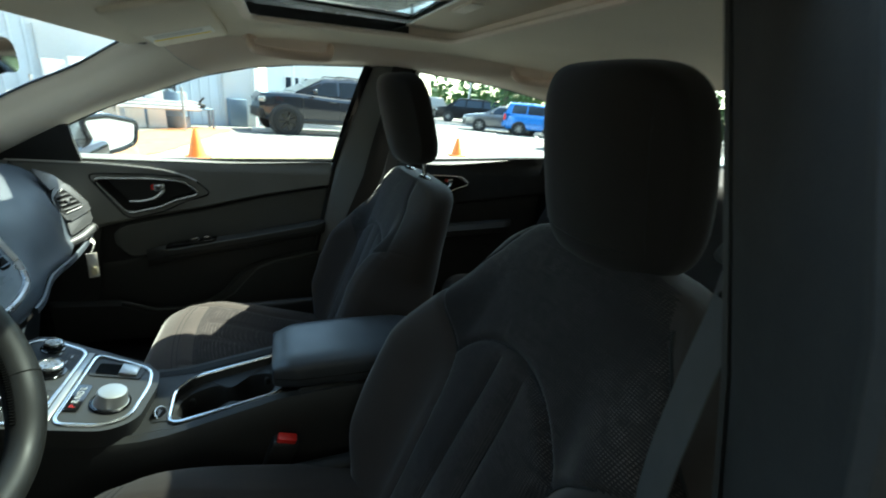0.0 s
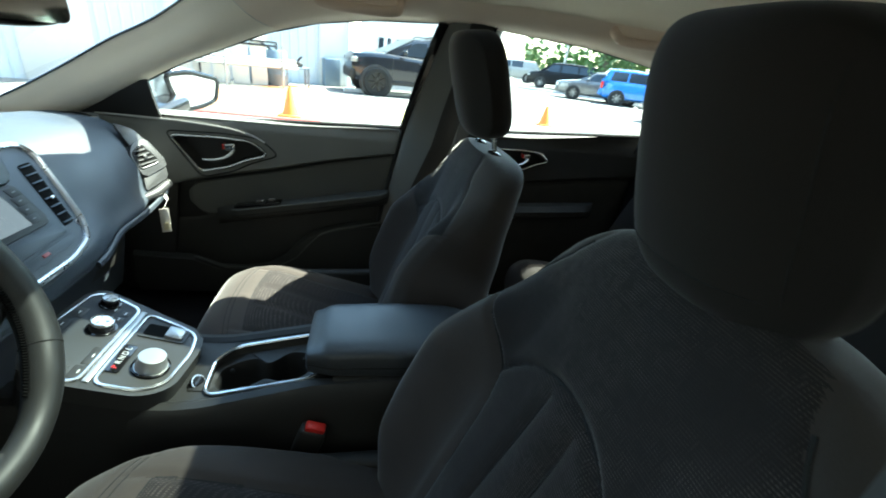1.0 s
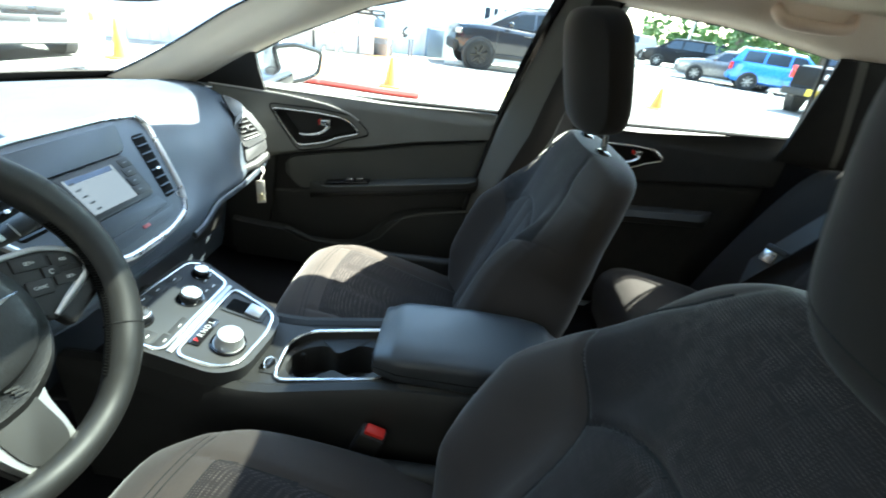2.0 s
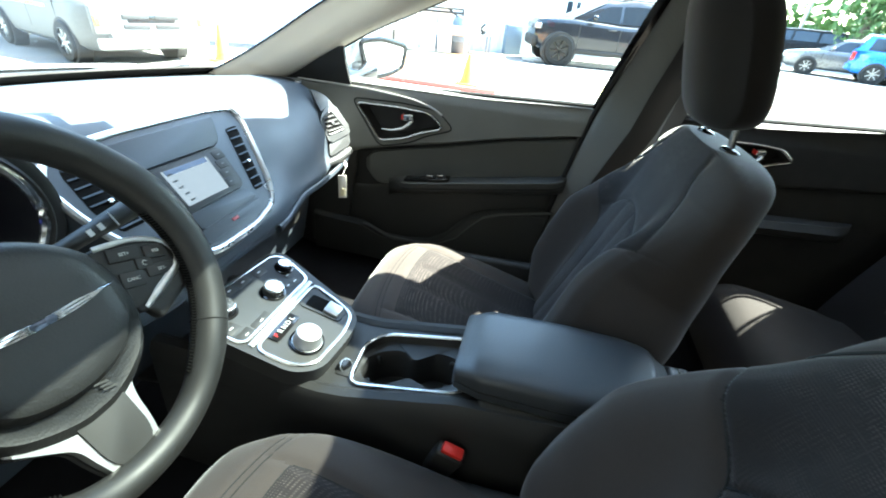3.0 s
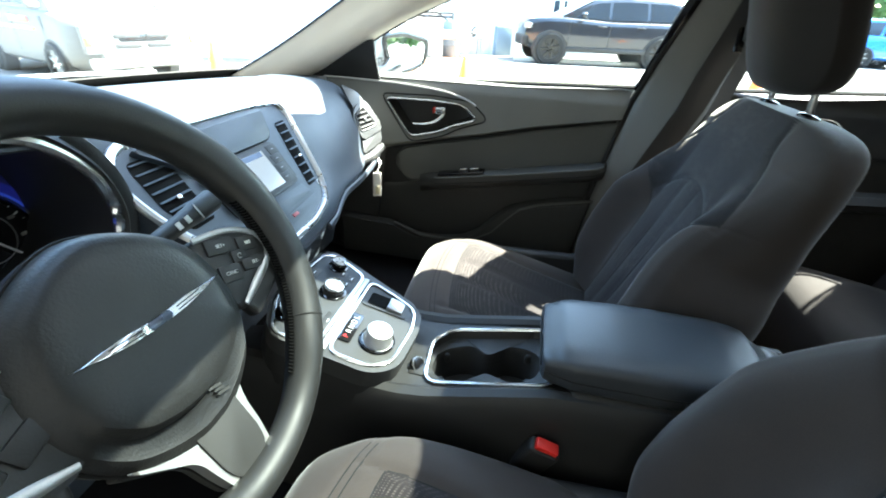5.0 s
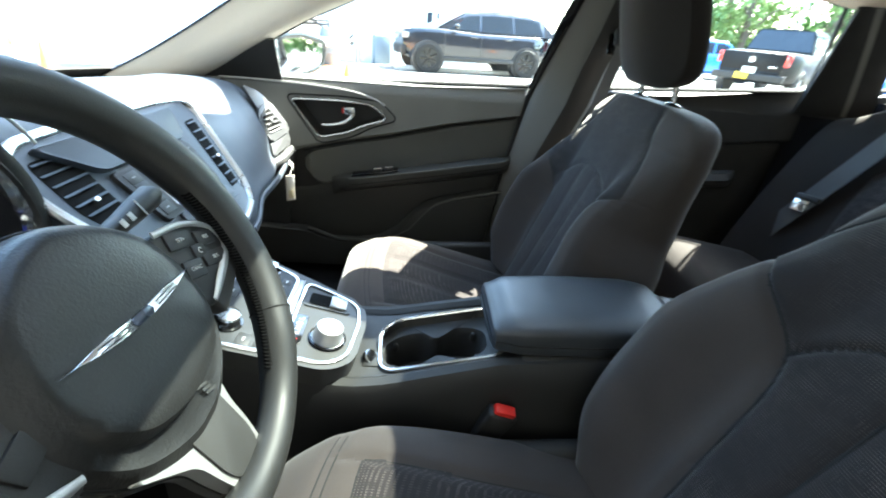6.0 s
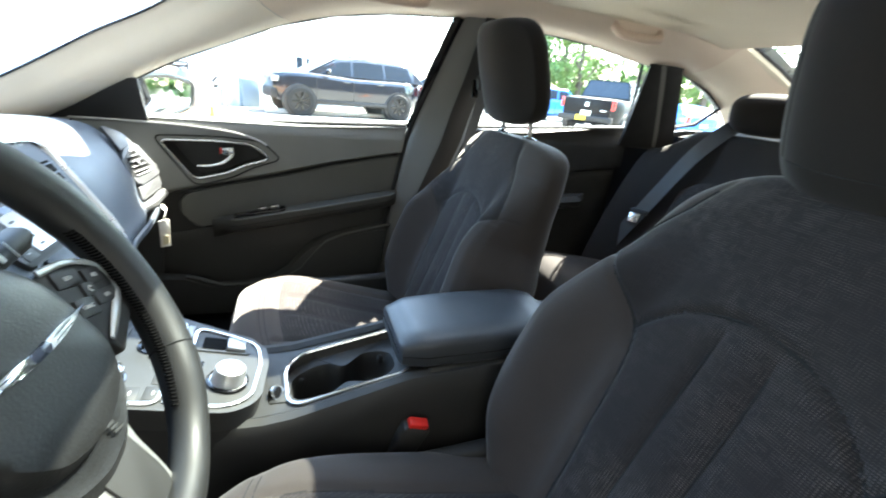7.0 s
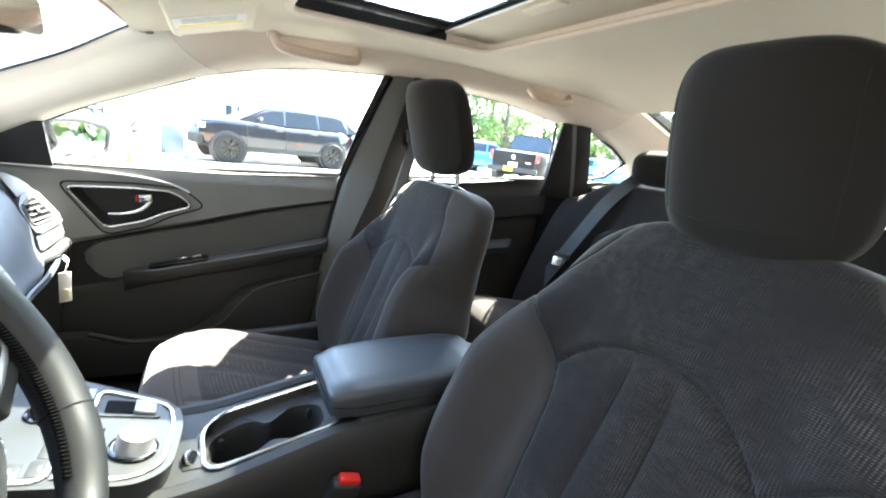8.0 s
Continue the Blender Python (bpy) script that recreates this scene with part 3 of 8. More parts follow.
# centre pillars with their seat belts
for s in (1, -1):
    pillar = thing("centre_pillar", "dark grey plastic centre pillar trim beside the front seat", "pillar", "centre pillars", "structure")
    rows = []
    shape = [(0.36, 0.20, 0.745, 0.26, 0.72), (0.60, 0.225, 0.735, 0.285, 0.695), (0.75, 0.252, 0.725, 0.312, 0.685), (0.95, 0.294, 0.715, 0.385, 0.670), (1.05, 0.315, 0.683, 0.404, 0.650), (1.15, 0.341, 0.64, 0.424, 0.618), (1.25, 0.367, 0.602, 0.438, 0.582), (1.32, 0.386, 0.575, 0.448, 0.555)]
    if s < 0:
        shape = [(0.36, 0.27, 0.80, 0.36, 0.732), (0.60, 0.29, 0.79, 0.385, 0.707), (0.75, 0.30, 0.775, 0.40, 0.687), (0.95, 0.325, 0.75, 0.42, 0.656), (1.05, 0.335, 0.735, 0.42, 0.631), (1.15, 0.34, 0.712, 0.42, 0.599), (1.25, 0.345, 0.678, 0.42, 0.566), (1.32, 0.355, 0.65, 0.42, 0.543)]
    for z, fx, fy, ix, iy in shape:
        ry = max(side_y(z) + 0.005, fy + 0.012)
        rows.append([(fx - 0.004, ry, z), (fx, fy, z), (fx * 0.6 + ix * 0.4, fy * 0.6 + iy * 0.4 - 0.003, z), (ix - 0.008, iy + 0.003, z), (ix + 0.006, iy, z), (ix + 0.05, iy + 0.004, z), (ix + 0.085, iy + 0.025, z), (ix + 0.10, ry + 0.01, z)])
    # same trim both sides; the driver's cover is blackened to paint in its shade
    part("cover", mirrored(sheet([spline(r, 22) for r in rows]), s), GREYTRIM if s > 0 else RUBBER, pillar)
    # added dark strip; paints the shade of the pillar's inner face
    part("inner_face_strip", mirrored(sheet([[(ix + dx, iy - 0.004 - 0.003 * (0 < dx < 0.05), z) for dx in (-0.004, 0.012, 0.034, 0.060)] for z, fx, fy, ix, iy in shape[1:]], thick=0.004), s), PLASTIC, pillar, "dark strip added for the shade on the pillar's inner face")
    part("belt_slot", mirrored(box(0.02, 0.006, 0.13, pose(0.455, 0.616, 1.15, -26, 8, 0), 0.003), s), GLOSSBLACK, pillar)
    part("door_seal", mirrored(tube([(fx - 0.010, max(side_y(z) - 0.004, fy + 0.004) + (0.012 if s < 0 else 0.0), z) for z, fx, fy, ix, iy in shape], 0.010, 0.008), s), RUBBER, pillar, "black rubber door seal")
    belt = thing("seat_belt", "grey woven seat belt hanging from the centre pillar", "seat belt", "front seat belts")
    if s > 0:
        strap, across = spline([(0.478, 0.590, 1.12), (0.478, 0.625, 1.05), (0.468, 0.650, 0.95), (0.45, 0.665, 0.80), (0.43, 0.68, 0.62), (0.42, 0.69, 0.42)], 26), Vector((0.021, 0.010, 0))
    else:
        strap, across = spline([(0.478, 0.570, 1.15), (0.45, 0.590, 1.09), (0.415, 0.606, 1.02), (0.40, 0.612, 0.93), (0.392, 0.625, 0.80), (0.39, 0.65, 0.6), (0.39, 0.66, 0.42)], 26), Vector((0.012, -0.021, 0))
    part("webbing", mirrored(sheet([[p + across * k for k in (-1, -0.4, 0.4, 1)] for p in strap], thick=0.0015), s), BELT, belt)
    part("guide", mirrored(box(0.055, 0.016, 0.045, pose(0.478, 0.592 if s > 0 else 0.576, 1.135, -25, 0, 0), 0.007, 3), s), PLASTIC, belt, "black plastic belt guide")
    part("tongue", mirrored(box(0.035, 0.008, 0.05, pose(0.432, 0.672, 0.66, -8, 10, 0) if s > 0 else pose(0.392, 0.638, 0.66, -8, 10, 50), 0.003), s), PLASTIC, belt)
    rear_belt = thing("rear_seat_belt", "grey rear seat belt lying slanted over the seat back", "seat belt", "rear seat belts")
    strap = spline([(1.44, 0.44, 1.10), (1.33, 0.43, 1.075), (1.235, 0.455, 0.98), (1.18, 0.50, 0.85), (1.135, 0.535, 0.74), (1.10, 0.585, 0.62), (1.09, 0.60, 0.55)], 30)
    part("webbing", mirrored(sheet([[p + Vector((0.0, 0.023 * k, 0.016 * k)) for k in (-1, -0.3, 0.3, 1)] for p in strap], thick=0.0015), s), BELT, rear_belt)
    part("tongue", mirrored(box(0.012, 0.04, 0.036, pose(1.125, 0.54, 0.725, 0, 20, 25), 0.003), s), CHROME, rear_belt, "chrome belt tongue")
    part("tongue_grip", mirrored(box(0.016, 0.062, 0.018, pose(1.135, 0.532, 0.752, 0, 20, 25), 0.004), s), PLASTIC, rear_belt)

# ---- doors ----
BEZEL = rounded([(-0.425, 0.905), (-0.345, 0.795), (-0.255, 0.817), (-0.215, 0.838), (-0.137, 0.862), (-0.185, 0.902), (-0.28, 0.908)], 0.022, 5)


def inside(x, z, poly):
    hit = False
    for (a, b), (c, d) in zip(poly, poly[-1:] + poly[:-1]):
        if (b > z) != (d > z) and x < (c - a) * (z - b) / (d - b) + a:
            hit = not hit
    return hit


def padded(x0, x1, low, high, y, roll=0.014, nx=40, nz=12, hole=None, top_roll=None):
    """A padded panel of a door between two curves, its edges rolled back."""
    bm = bmesh.new()
    us = [0, 0.004] + [0.012 + 0.976 * k / nx for k in range(nx + 1)] + [0.996, 1]
    vs = [0, 0.02] + [0.06 + 0.88 * k / nz for k in range(nz + 1)] + [0.98, 1]
    grid = []
    for i, v in enumerate(vs):
        row = []
        for j, u in enumerate(us):
            x = x0 + u * (x1 - x0)
            z = low(x) + v * (high(x) - low(x))
            x = x0 + u * (x1 + (0.155 * (z - 0.95)) - x0)
            back = max((1.0, 0.35, 0.0)[min(i, 2)], (1.0, 0.35, 0.0)[min(len(vs) - 1 - i, 2)], (1.0, 0.35, 0.0)[min(j, 2)], (1.0, 0.35, 0.0)[min(len(us) - 1 - j, 2)])
            row.append(bm.verts.new((x, y(x, z) + roll * back, z)))
        grid.append(row)
    for a, b in zip(grid, grid[1:]):
        for j in range(len(us) - 1):
            c = (a[j].co + b[j + 1].co) / 2
            if hole and inside(c.x, c.z, hole):
                continue
            bm.faces.new((a[j], a[j + 1], b[j + 1], b[j]))
    return bm


def seam_z(x):
    return along([(-0.62, 0.70), (-0.45, 0.735), (-0.399, 0.752), (-0.25, 0.786), (-0.118, 0.812), (0.05, 0.853), (0.262, 0.893), (0.4, 0.90)], x)


def arm_z(x):
    return along([(-0.62, 0.60), (-0.36, 0.625), (-0.285, 0.655), (0.0, 0.706), (0.22, 0.748), (0.4, 0.77)], x)


def pocket_z(x):
    return along([(-0.62, 0.50), (-0.387, 0.487), (-0.30, 0.452), (-0.20, 0.452), (-0.12, 0.465), (-0.06, 0.50), (-0.02, 0.55), (0.02, 0.592), (0.08, 0.617), (0.223, 0.648), (0.4, 0.66)], x)


def flat(y):
    return lambda x, z: y


def window_outline(points):
    return [(x, side_y(z), z) for x, z in points]


FRONT_WINDOW = [(-0.455, 0.955), (-0.458, 1.058), (-0.346, 1.119), (-0.223, 1.172), (-0.097, 1.225), (0.034, 1.262), (0.174, 1.285), (0.362, 1.298), (0.322, 1.15), (0.287, 0.985)]
REAR_WINDOW = [(0.44, 0.99), (0.462, 1.15), (0.485, 1.303), (0.631, 1.296), (0.819, 1.285), (1.062, 1.252), (1.105, 1.15), (1.14, 1.03)]
QUARTER_WINDOW = [(1.215, 1.24), (1.40, 1.19), (1.52, 1.135), (1.45, 1.065), (1.355, 1.05)]


def pane_of(points, s, owner, inset=0.012):
    c = Vector((sum(p[0] for p in points), 0, sum(p[1] for p in points))) / len(points)
    bm = bmesh.new()
    bm.faces.new([bm.verts.new((x, side_y(z) + inset, z)) for x, z in points])
    bmesh.ops.solidify(bm, geom=bm.faces[:], thickness=0.004)
    ob = part("pane", mirrored(bm, s), GLASS, owner, smooth=False)
    ob.visible_shadow = False
    return ob


def lever_and_bezel(s, door, ring, dx, dz, k):
    """Chrome-ringed dish with the inside door handle."""
    c = (-0.28, 0.86)
    pts = [((x - c[0]) * k + c[0] + dx, (z - c[1]) * k + c[1] + dz) for x, z in ring]
    part("handle_ring", mirrored(tube([(x, 0.722, z) for x, z in pts], 0.0042, 0.0062, closed=True, up=(0, 1, 0)), s), CHROME, door, "bright chrome ring round the handle dish")
    m = (c[0] + dx, c[1] + dz)
    rows = [[(m[0] + (x - m[0]) * f, y, m[1] + (z - m[1]) * f) for x, z in pts] for f, y in ((1.0, 0.727), (0.93, 0.735), (0.84, 0.756))]
    part("handle_dish", mirrored(loft(rows, caps=False), s), PLASTIC, door)
    floor_pts = rows[-1]
    bm = bmesh.new()
    bm.faces.new([bm.verts.new(p) for p in floor_pts])
    part("dish_floor", mirrored(bm, s), PLASTIC, door)
    def at(x, y, z):
        return (c[0] + dx + (x - c[0]) * k, y, c[1] + dz + (z - c[1]) * k)
    lever = tube(spline([at(-0.335, 0.716, 0.836), at(-0.30, 0.712, 0.838), at(-0.27, 0.714, 0.846), at(-0.25, 0.72, 0.860), at(-0.243, 0.728, 0.872)], 16), 0.0085 * k, 0.0065 * k, sides=10, taper=[0.55 + 0.45 * min(1, i / 5) for i in range(16)])
    part("door_handle", mirrored(lever, s), CHROME, door, "chrome pull handle")
    part("lock_button", mirrored(box(0.034 * k, 0.022, 0.022 * k, Matrix.Translation(at(-0.252, 0.728, 0.880)) @ pose(0, 0, 0, 0, -8, 0), 0.005, 3), s), CHROME, door, "small chrome lock button")
    part("lock_flash", mirrored(box(0.004 * k, 0.023, 0.016 * k, Matrix.Translation(at(-0.272, 0.727, 0.880)), 0.001), s), RED, door)


def mirror_on(s, door):
    """Outside mirror: painted shell, dark surround and looking-glass."""
    base = pose(-0.448, 1.02, 1.000, 0, 0, -34)
    shell = part("outside_mirror", mirrored(cushion(0.13, 0.225, 0.150, 2.8, 3.0, 36, 22, base @ Matrix.Translation((-0.058, 0, 0)), lambda p: Vector((p.x * (0.9 if p.x > 0 else 1.1), p.y, p.z * (1 - 0.22 * p.y / 0.12)))), s), SILVERPAINT, door, "silver-painted outside mirror shell")
    part("mirror_foot", mirrored(box(0.10, 0.22, 0.05, pose(-0.50, 0.85, 0.955, 8, 0, -10), 0.018, 3), s), GLOSSBLACK, shell)
    tilt = base @ Matrix.Translation((0.004, 0, 0)) @ pose(0, 0, 0, 0, 88, 0)
    out = rounded([(0.058, -0.048), (0.046, 0.03), (0.030, 0.078), (-0.040, 0.094), (-0.062, -0.01), (-0.054, -0.096), (0.005, -0.080)], 0.022, 5)
    part("mirror_rim", mirrored(moved(tube([(x * 1.05, y * 1.05, 0) for x, y in out], 0.010, 0.008, closed=True), tilt), s), GLOSSBLACK, shell)
    part("mirror_glass", mirrored(slab([(x * 0.97, y * 0.97) for x, y in out], 0.003, tilt), s), MIRROR, shell, "reflecting mirror glass", smooth=False)


def front_door(s, number, label):
    door = thing("door_%d" % number, label, "door", "car doors", "structure")
    rear = 0.285
    part("door_core", mirrored(sheet([[(x, 0.764, z) for z in (0.33, 0.6, 0.8, 0.955)] for x in (-0.63, -0.2, rear)], thick=0.006), s), PLASTIC, door)
    part("upper_pad", mirrored(padded(-0.62, rear, seam_z, lambda x: 0.968 + 0.015 * smooth(-0.1, 0.3, x), lambda x, z: 0.727 + 0.010 * smooth(0.93, 0.985, z), 0.016, 150, 44, BEZEL), s), TRIM, door)
    part("belt_ledge", mirrored(sheet([[(x, y, 0.966 + 0.015 * smooth(-0.1, 0.3, x) + h) for x in [-0.62 + 0.90 * k / 20 for k in range(21)]] for y, h in ((0.732, -0.004), (0.742, 0.002), (0.765, 0.003), (0.80, 0.0))]), s), TRIM, door)
    part("insert", mirrored(padded(-0.40, rear, lambda x: arm_z(x) + 0.075 * (1 - min((x + 0.40) / 0.085, 1.0)) ** 2, lambda x: seam_z(x) - 0.003 - 0.03 * (1 - min((x + 0.40) / 0.05, 1.0)) ** 2, flat(0.736), 0.012, 40, 12), s), INSERT, door, "dark grey padded door insert")
    part("lower_panel", mirrored(padded(-0.62, rear, lambda x: 0.34, lambda x: arm_z(x) + 0.004, flat(0.752), 0.012, 30, 10), s), DOORLOW, door)
    part("map_pocket", mirrored(padded(-0.60, rear, lambda x: 0.345, pocket_z, flat(0.712), 0.03, 60, 10), s), DOORLOW, door)
    # lighter tube paints the highlight along the pocket's lip
    part("pocket_highlight", mirrored(tube([(x, 0.716, pocket_z(x) + 0.001) for x in [-0.40 + 0.64 * k / 60 for k in range(61)]], 0.0055, 0.0045, 8), s), INSERT, door, "lighter strip painted in as the map pocket's edge highlight")
    part("front_wrap", mirrored(padded(-0.62, -0.395, lambda x: 0.36, seam_z, flat(0.738), 0.012, 8, 10), s), DOORLOW, door)
    rows = []
    for k in range(31):
        f = k / 30
        x = -0.315 + 0.58 * f
        z = along([(-0.32, 0.648), (-0.285, 0.66), (0.0, 0.708), (0.27, 0.757)], x)
        d = 0.052 * smooth(0.0, 0.16, f) ** 0.7 * smooth(0.0, 0.09, 1.0 - f) ** 0.5 + 0.008
        rows.append([(x, 0.742, z + 0.018), (x, 0.742 - d * 0.7, z + 0.017), (x, 0.742 - d * 0.95, z + 0.012), (x, 0.742 - d, z), (x, 0.742 - d * 0.96, z - 0.014), (x, 0.742 - d * 0.8, z - 0.026), (x, 0.742, z - 0.045)])
    part("armrest", mirrored(sheet(rows), s), DOORLOW, door, "padded black door armrest")
    # lighter tube paints the highlight on the armrest's front edge
    part("armrest_highlight", mirrored(tube([(r[2][0], r[2][1] - 0.001, r[2][2] + 0.001) for r in rows[3:-1]], 0.0030, 0.0030, 6), s), INSERT, door, "lighter strip painted in as the armrest's edge highlight")
    part("armrest_line", mirrored(tube([(r[3][0], r[3][1] - 0.0006, r[3][2] - 0.006) for r in rows[3:]], 0.0012, 0.0012, 5), s), SEAM, door)
    plate = pose(-0.175, 0.708, 0.700, 0, 0, 0) @ Matrix.Rotation(-0.165, 4, "Y")
    part("switch_plate", mirrored(box(0.15, 0.036, 0.008, plate, 0.003), s), GLOSSBLACK, door)
    for k in (0, 1):
        part("window_switch", mirrored(box(0.026, 0.02, 0.012, plate @ Matrix.Translation((0.01 + 0.036 * k, -0.004, 0.007)), 0.003), s), PLASTIC, door)
        part("switch_edge", mirrored(box(0.022, 0.002, 0.003, plate @ Matrix.Translation((0.01 + 0.036 * k, -0.012, 0.0135)), 0.0008), s), CHROME, door)
    part("bright_strip", mirrored(tube(spline([(-0.62, 0.7235, 0.952), (-0.493, 0.7225, 0.951), (-0.378, 0.722, 0.948), (-0.252, 0.722, 0.937), (-0.185, 0.722, 0.921), (-0.147, 0.722, 0.902)], 40), 0.0035, 0.0035, 6), s), SILVER, door, "thin bright strip above the handle")
    big = [((x + 0.28) * 1.17 - 0.272, (z - 0.86) * 1.30 + 0.858) for x, z in BEZEL]
    part("dish_groove", mirrored(tube([(x, 0.7265, z) for x, z in big], 0.0022, 0.0022, 6, closed=True, up=(0, 1, 0)), s), SEAM, door)
    part("seam_line", mirrored(tube([(x, 0.732, seam_z(x) - 0.001) for x in [-0.40 + 0.655 * k / 30 for k in range(31)]], 0.003, 0.003, 6), s), SEAM, door)
    lever_and_bezel(s, door, BEZEL, 0, 0, 1.0)
    part("sail", mirrored(sheet([[(-0.66, side_y(0.955) - 0.004, 0.955), (-0.442, side_y(0.955) - 0.004, 0.955)], [(-0.60, side_y(0.985) - 0.006, 0.985), (-0.442, side_y(0.985) - 0.006, 0.985)], [(-0.53, side_y(1.025) - 0.006, 1.025), (-0.442, side_y(1.025) - 0.006, 1.025)], [(-0.462, side_y(1.063), 1.063), (-0.442, side_y(1.063), 1.063)]], thick=0.01), s), PLASTIC, door, "black triangular mirror sail panel")
    part("sail_edge", mirrored(tube([(-0.452, side_y(z) + 0.002, z) for z in (0.955, 1.0, 1.062)], 0.007, 0.006, 6), s), RUBBER, door)
    part("window_seal", mirrored(tube([(x, y + 0.016, z) for x, y, z in window_outline(FRONT_WINDOW)], 0.006, 0.006, 6, closed=True), s), RUBBER, door)
    part("rear_frame", mirrored(sheet([[(x, side_y(z) + dy, z) for x, dy in ((fx - 0.008, 0.006), (fx + 0.002, 0.002), (fx + 0.012, 0.006))] for z, fx in [(0.985, 0.288), (1.05, 0.302), (1.15, 0.325), (1.25, 0.352), (1.30, 0.368)]], thick=0.012), s), GLOSSBLACK, door, "black window frame upright")
    part("rear_edge", mirrored(sheet([[(fx + dx, y, z) for dx, y in ((0.0, 0.742), (0.012, 0.75), (0.016, 0.86))] for z, fx in [(0.34, 0.19), (0.60, 0.232), (0.80, 0.262), (0.985, 0.290)]]), s), GLOSSBLACK, door)
    pane_of(FRONT_WINDOW, s, door)
    part("outer_skin", mirrored(sheet([[(x, y, z) for x in (-0.78, -0.5, -0.2, 0.1, 0.34)] for z, y in [(0.24, 0.87), (0.42, 0.90), (0.65, 0.918), (0.85, 0.908), (0.93, 0.87), (0.955, 0.80)]]), s), SILVERPAINT, door, "silver-painted outer door skin")
    part("outer_handle", mirrored(box(0.2, 0.03, 0.028, Matrix.Translation((0.18, 0.925, 0.82)), 0.01, 3), s), CHROME, door)
    mirror_on(s, door)
    return door


def rear_door(s, number, label):
    door = thing("door_%d" % number, label, "door", "car doors", "structure")
    c = 0.45
    ring = BEZEL
    hole = [((x + 0.28) * 0.72 - 0.28 + 0.99, (z - 0.86) * 0.72 + 0.86 + 0.052) for x, z in BEZEL]
    part("door_core", mirrored(sheet([[(x, 0.762, z) for z in (0.34, 0.6, 0.8, 0.975)] for x in (0.40, 0.8, 1.25)], thick=0.006), s), PLASTIC, door)
    part("front_frame", mirrored(sheet([[(a, side_y(z) - 0.002, z), (b, side_y(z) - 0.006, z)] for z, a, b in [(0.98, 0.42, 0.460), (1.08, 0.43, 0.475), (1.18, 0.44, 0.490), (1.26, 0.45, 0.505), (1.31, 0.46, 0.52)]], thick=0.01), s), GLOSSBLACK, door, "black front upright of the window frame")
    # pad, ledge and panel darker than the front doors: rear cabin shade as colour
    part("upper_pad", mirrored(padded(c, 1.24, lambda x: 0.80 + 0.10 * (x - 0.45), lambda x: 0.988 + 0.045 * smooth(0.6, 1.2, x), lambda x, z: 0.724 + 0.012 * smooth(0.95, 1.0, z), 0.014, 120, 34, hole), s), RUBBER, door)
    part("belt_ledge", mirrored(sheet([[(x, y, 0.987 + 0.045 * smooth(0.6, 1.2, x) + h) for x in [0.42 + 0.82 * k / 16 for k in range(17)]] for y, h in ((0.728, -0.004), (0.738, 0.003), (0.77, 0.003), (0.80, 0.0))]), s), DOORLOW, door)
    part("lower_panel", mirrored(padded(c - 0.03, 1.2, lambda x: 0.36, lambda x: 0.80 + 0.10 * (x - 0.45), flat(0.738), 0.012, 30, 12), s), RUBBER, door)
    rows = []
    for k in range(21):
        f = k / 20
        x, z = 0.48 + 0.55 * f, 0.715 + 0.035 * f
        d = 0.05 * smooth(0.0, 0.2, f) * smooth(0.0, 0.12, 1.02 - f) + 0.01
        rows.append([(x, 0.74, z + 0.018), (x, 0.74 - d * 0.7, z + 0.017), (x, 0.74 - d, z), (x, 0.74 - d * 0.9, z - 0.02), (x, 0.74, z - 0.045)])
    # armrest blackened likewise, shade put into its colour
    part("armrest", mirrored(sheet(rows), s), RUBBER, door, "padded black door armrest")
    lever_and_bezel(s, door, BEZEL, 0.99, 0.052, 0.72)
    part("window_seal", mirrored(tube([(x, y + 0.016, z) for x, y, z in window_outline(REAR_WINDOW)], 0.006, 0.006, 6, closed=True), s), RUBBER, door)
    edge = [(1.255, 1.075, 1.110, 1.136, 1.212), (1.18, 1.092, 1.160, 1.186, 1.262), (1.10, 1.110, 1.212, 1.236, 1.318), (1.02, 1.127, 1.262, 1.286, 1.368), (0.97, 1.135, 1.29, 1.31, 1.40)]
    part("rear_frame", mirrored(sheet([[(a, side_y(z) - 0.002, z), ((a + b) / 2, side_y(z) - 0.010, z), (b, side_y(z) - 0.008, z)] for z, a, b, c_, d in edge], thick=0.012), s), RUBBER, door, "black window frame upright")
    part("guide_edge", mirrored(sheet([[(b, side_y(z) - 0.010, z), (c_, side_y(z) - 0.010, z)] for z, a, b, c_, d in edge], thick=0.008), s), GREYTRIM, door, "thin grey edge of the window frame")
    part("rear_guide", mirrored(sheet([[(c_, side_y(z) - 0.009, z), ((c_ + d) / 2, side_y(z) - 0.012, z), (d, side_y(z) - 0.004, z)] for z, a, b, c_, d in edge], thick=0.01), s), RUBBER, door)
    pane_of(REAR_WINDOW, s, door)
    part("outer_skin", mirrored(sheet([[(x, y, z) for x in (0.36, 0.6, 0.9, 1.18)] for z, y in [(0.24, 0.87), (0.42, 0.90), (0.65, 0.918), (0.85, 0.908), (0.95, 0.87), (0.985, 0.79)]]), s), SILVERPAINT, door, "silver-painted outer door skin")
    part("outer_handle", mirrored(box(0.2, 0.03, 0.028, Matrix.Translation((1.05, 0.925, 0.85)), 0.01, 3), s), CHROME, door)
    return door


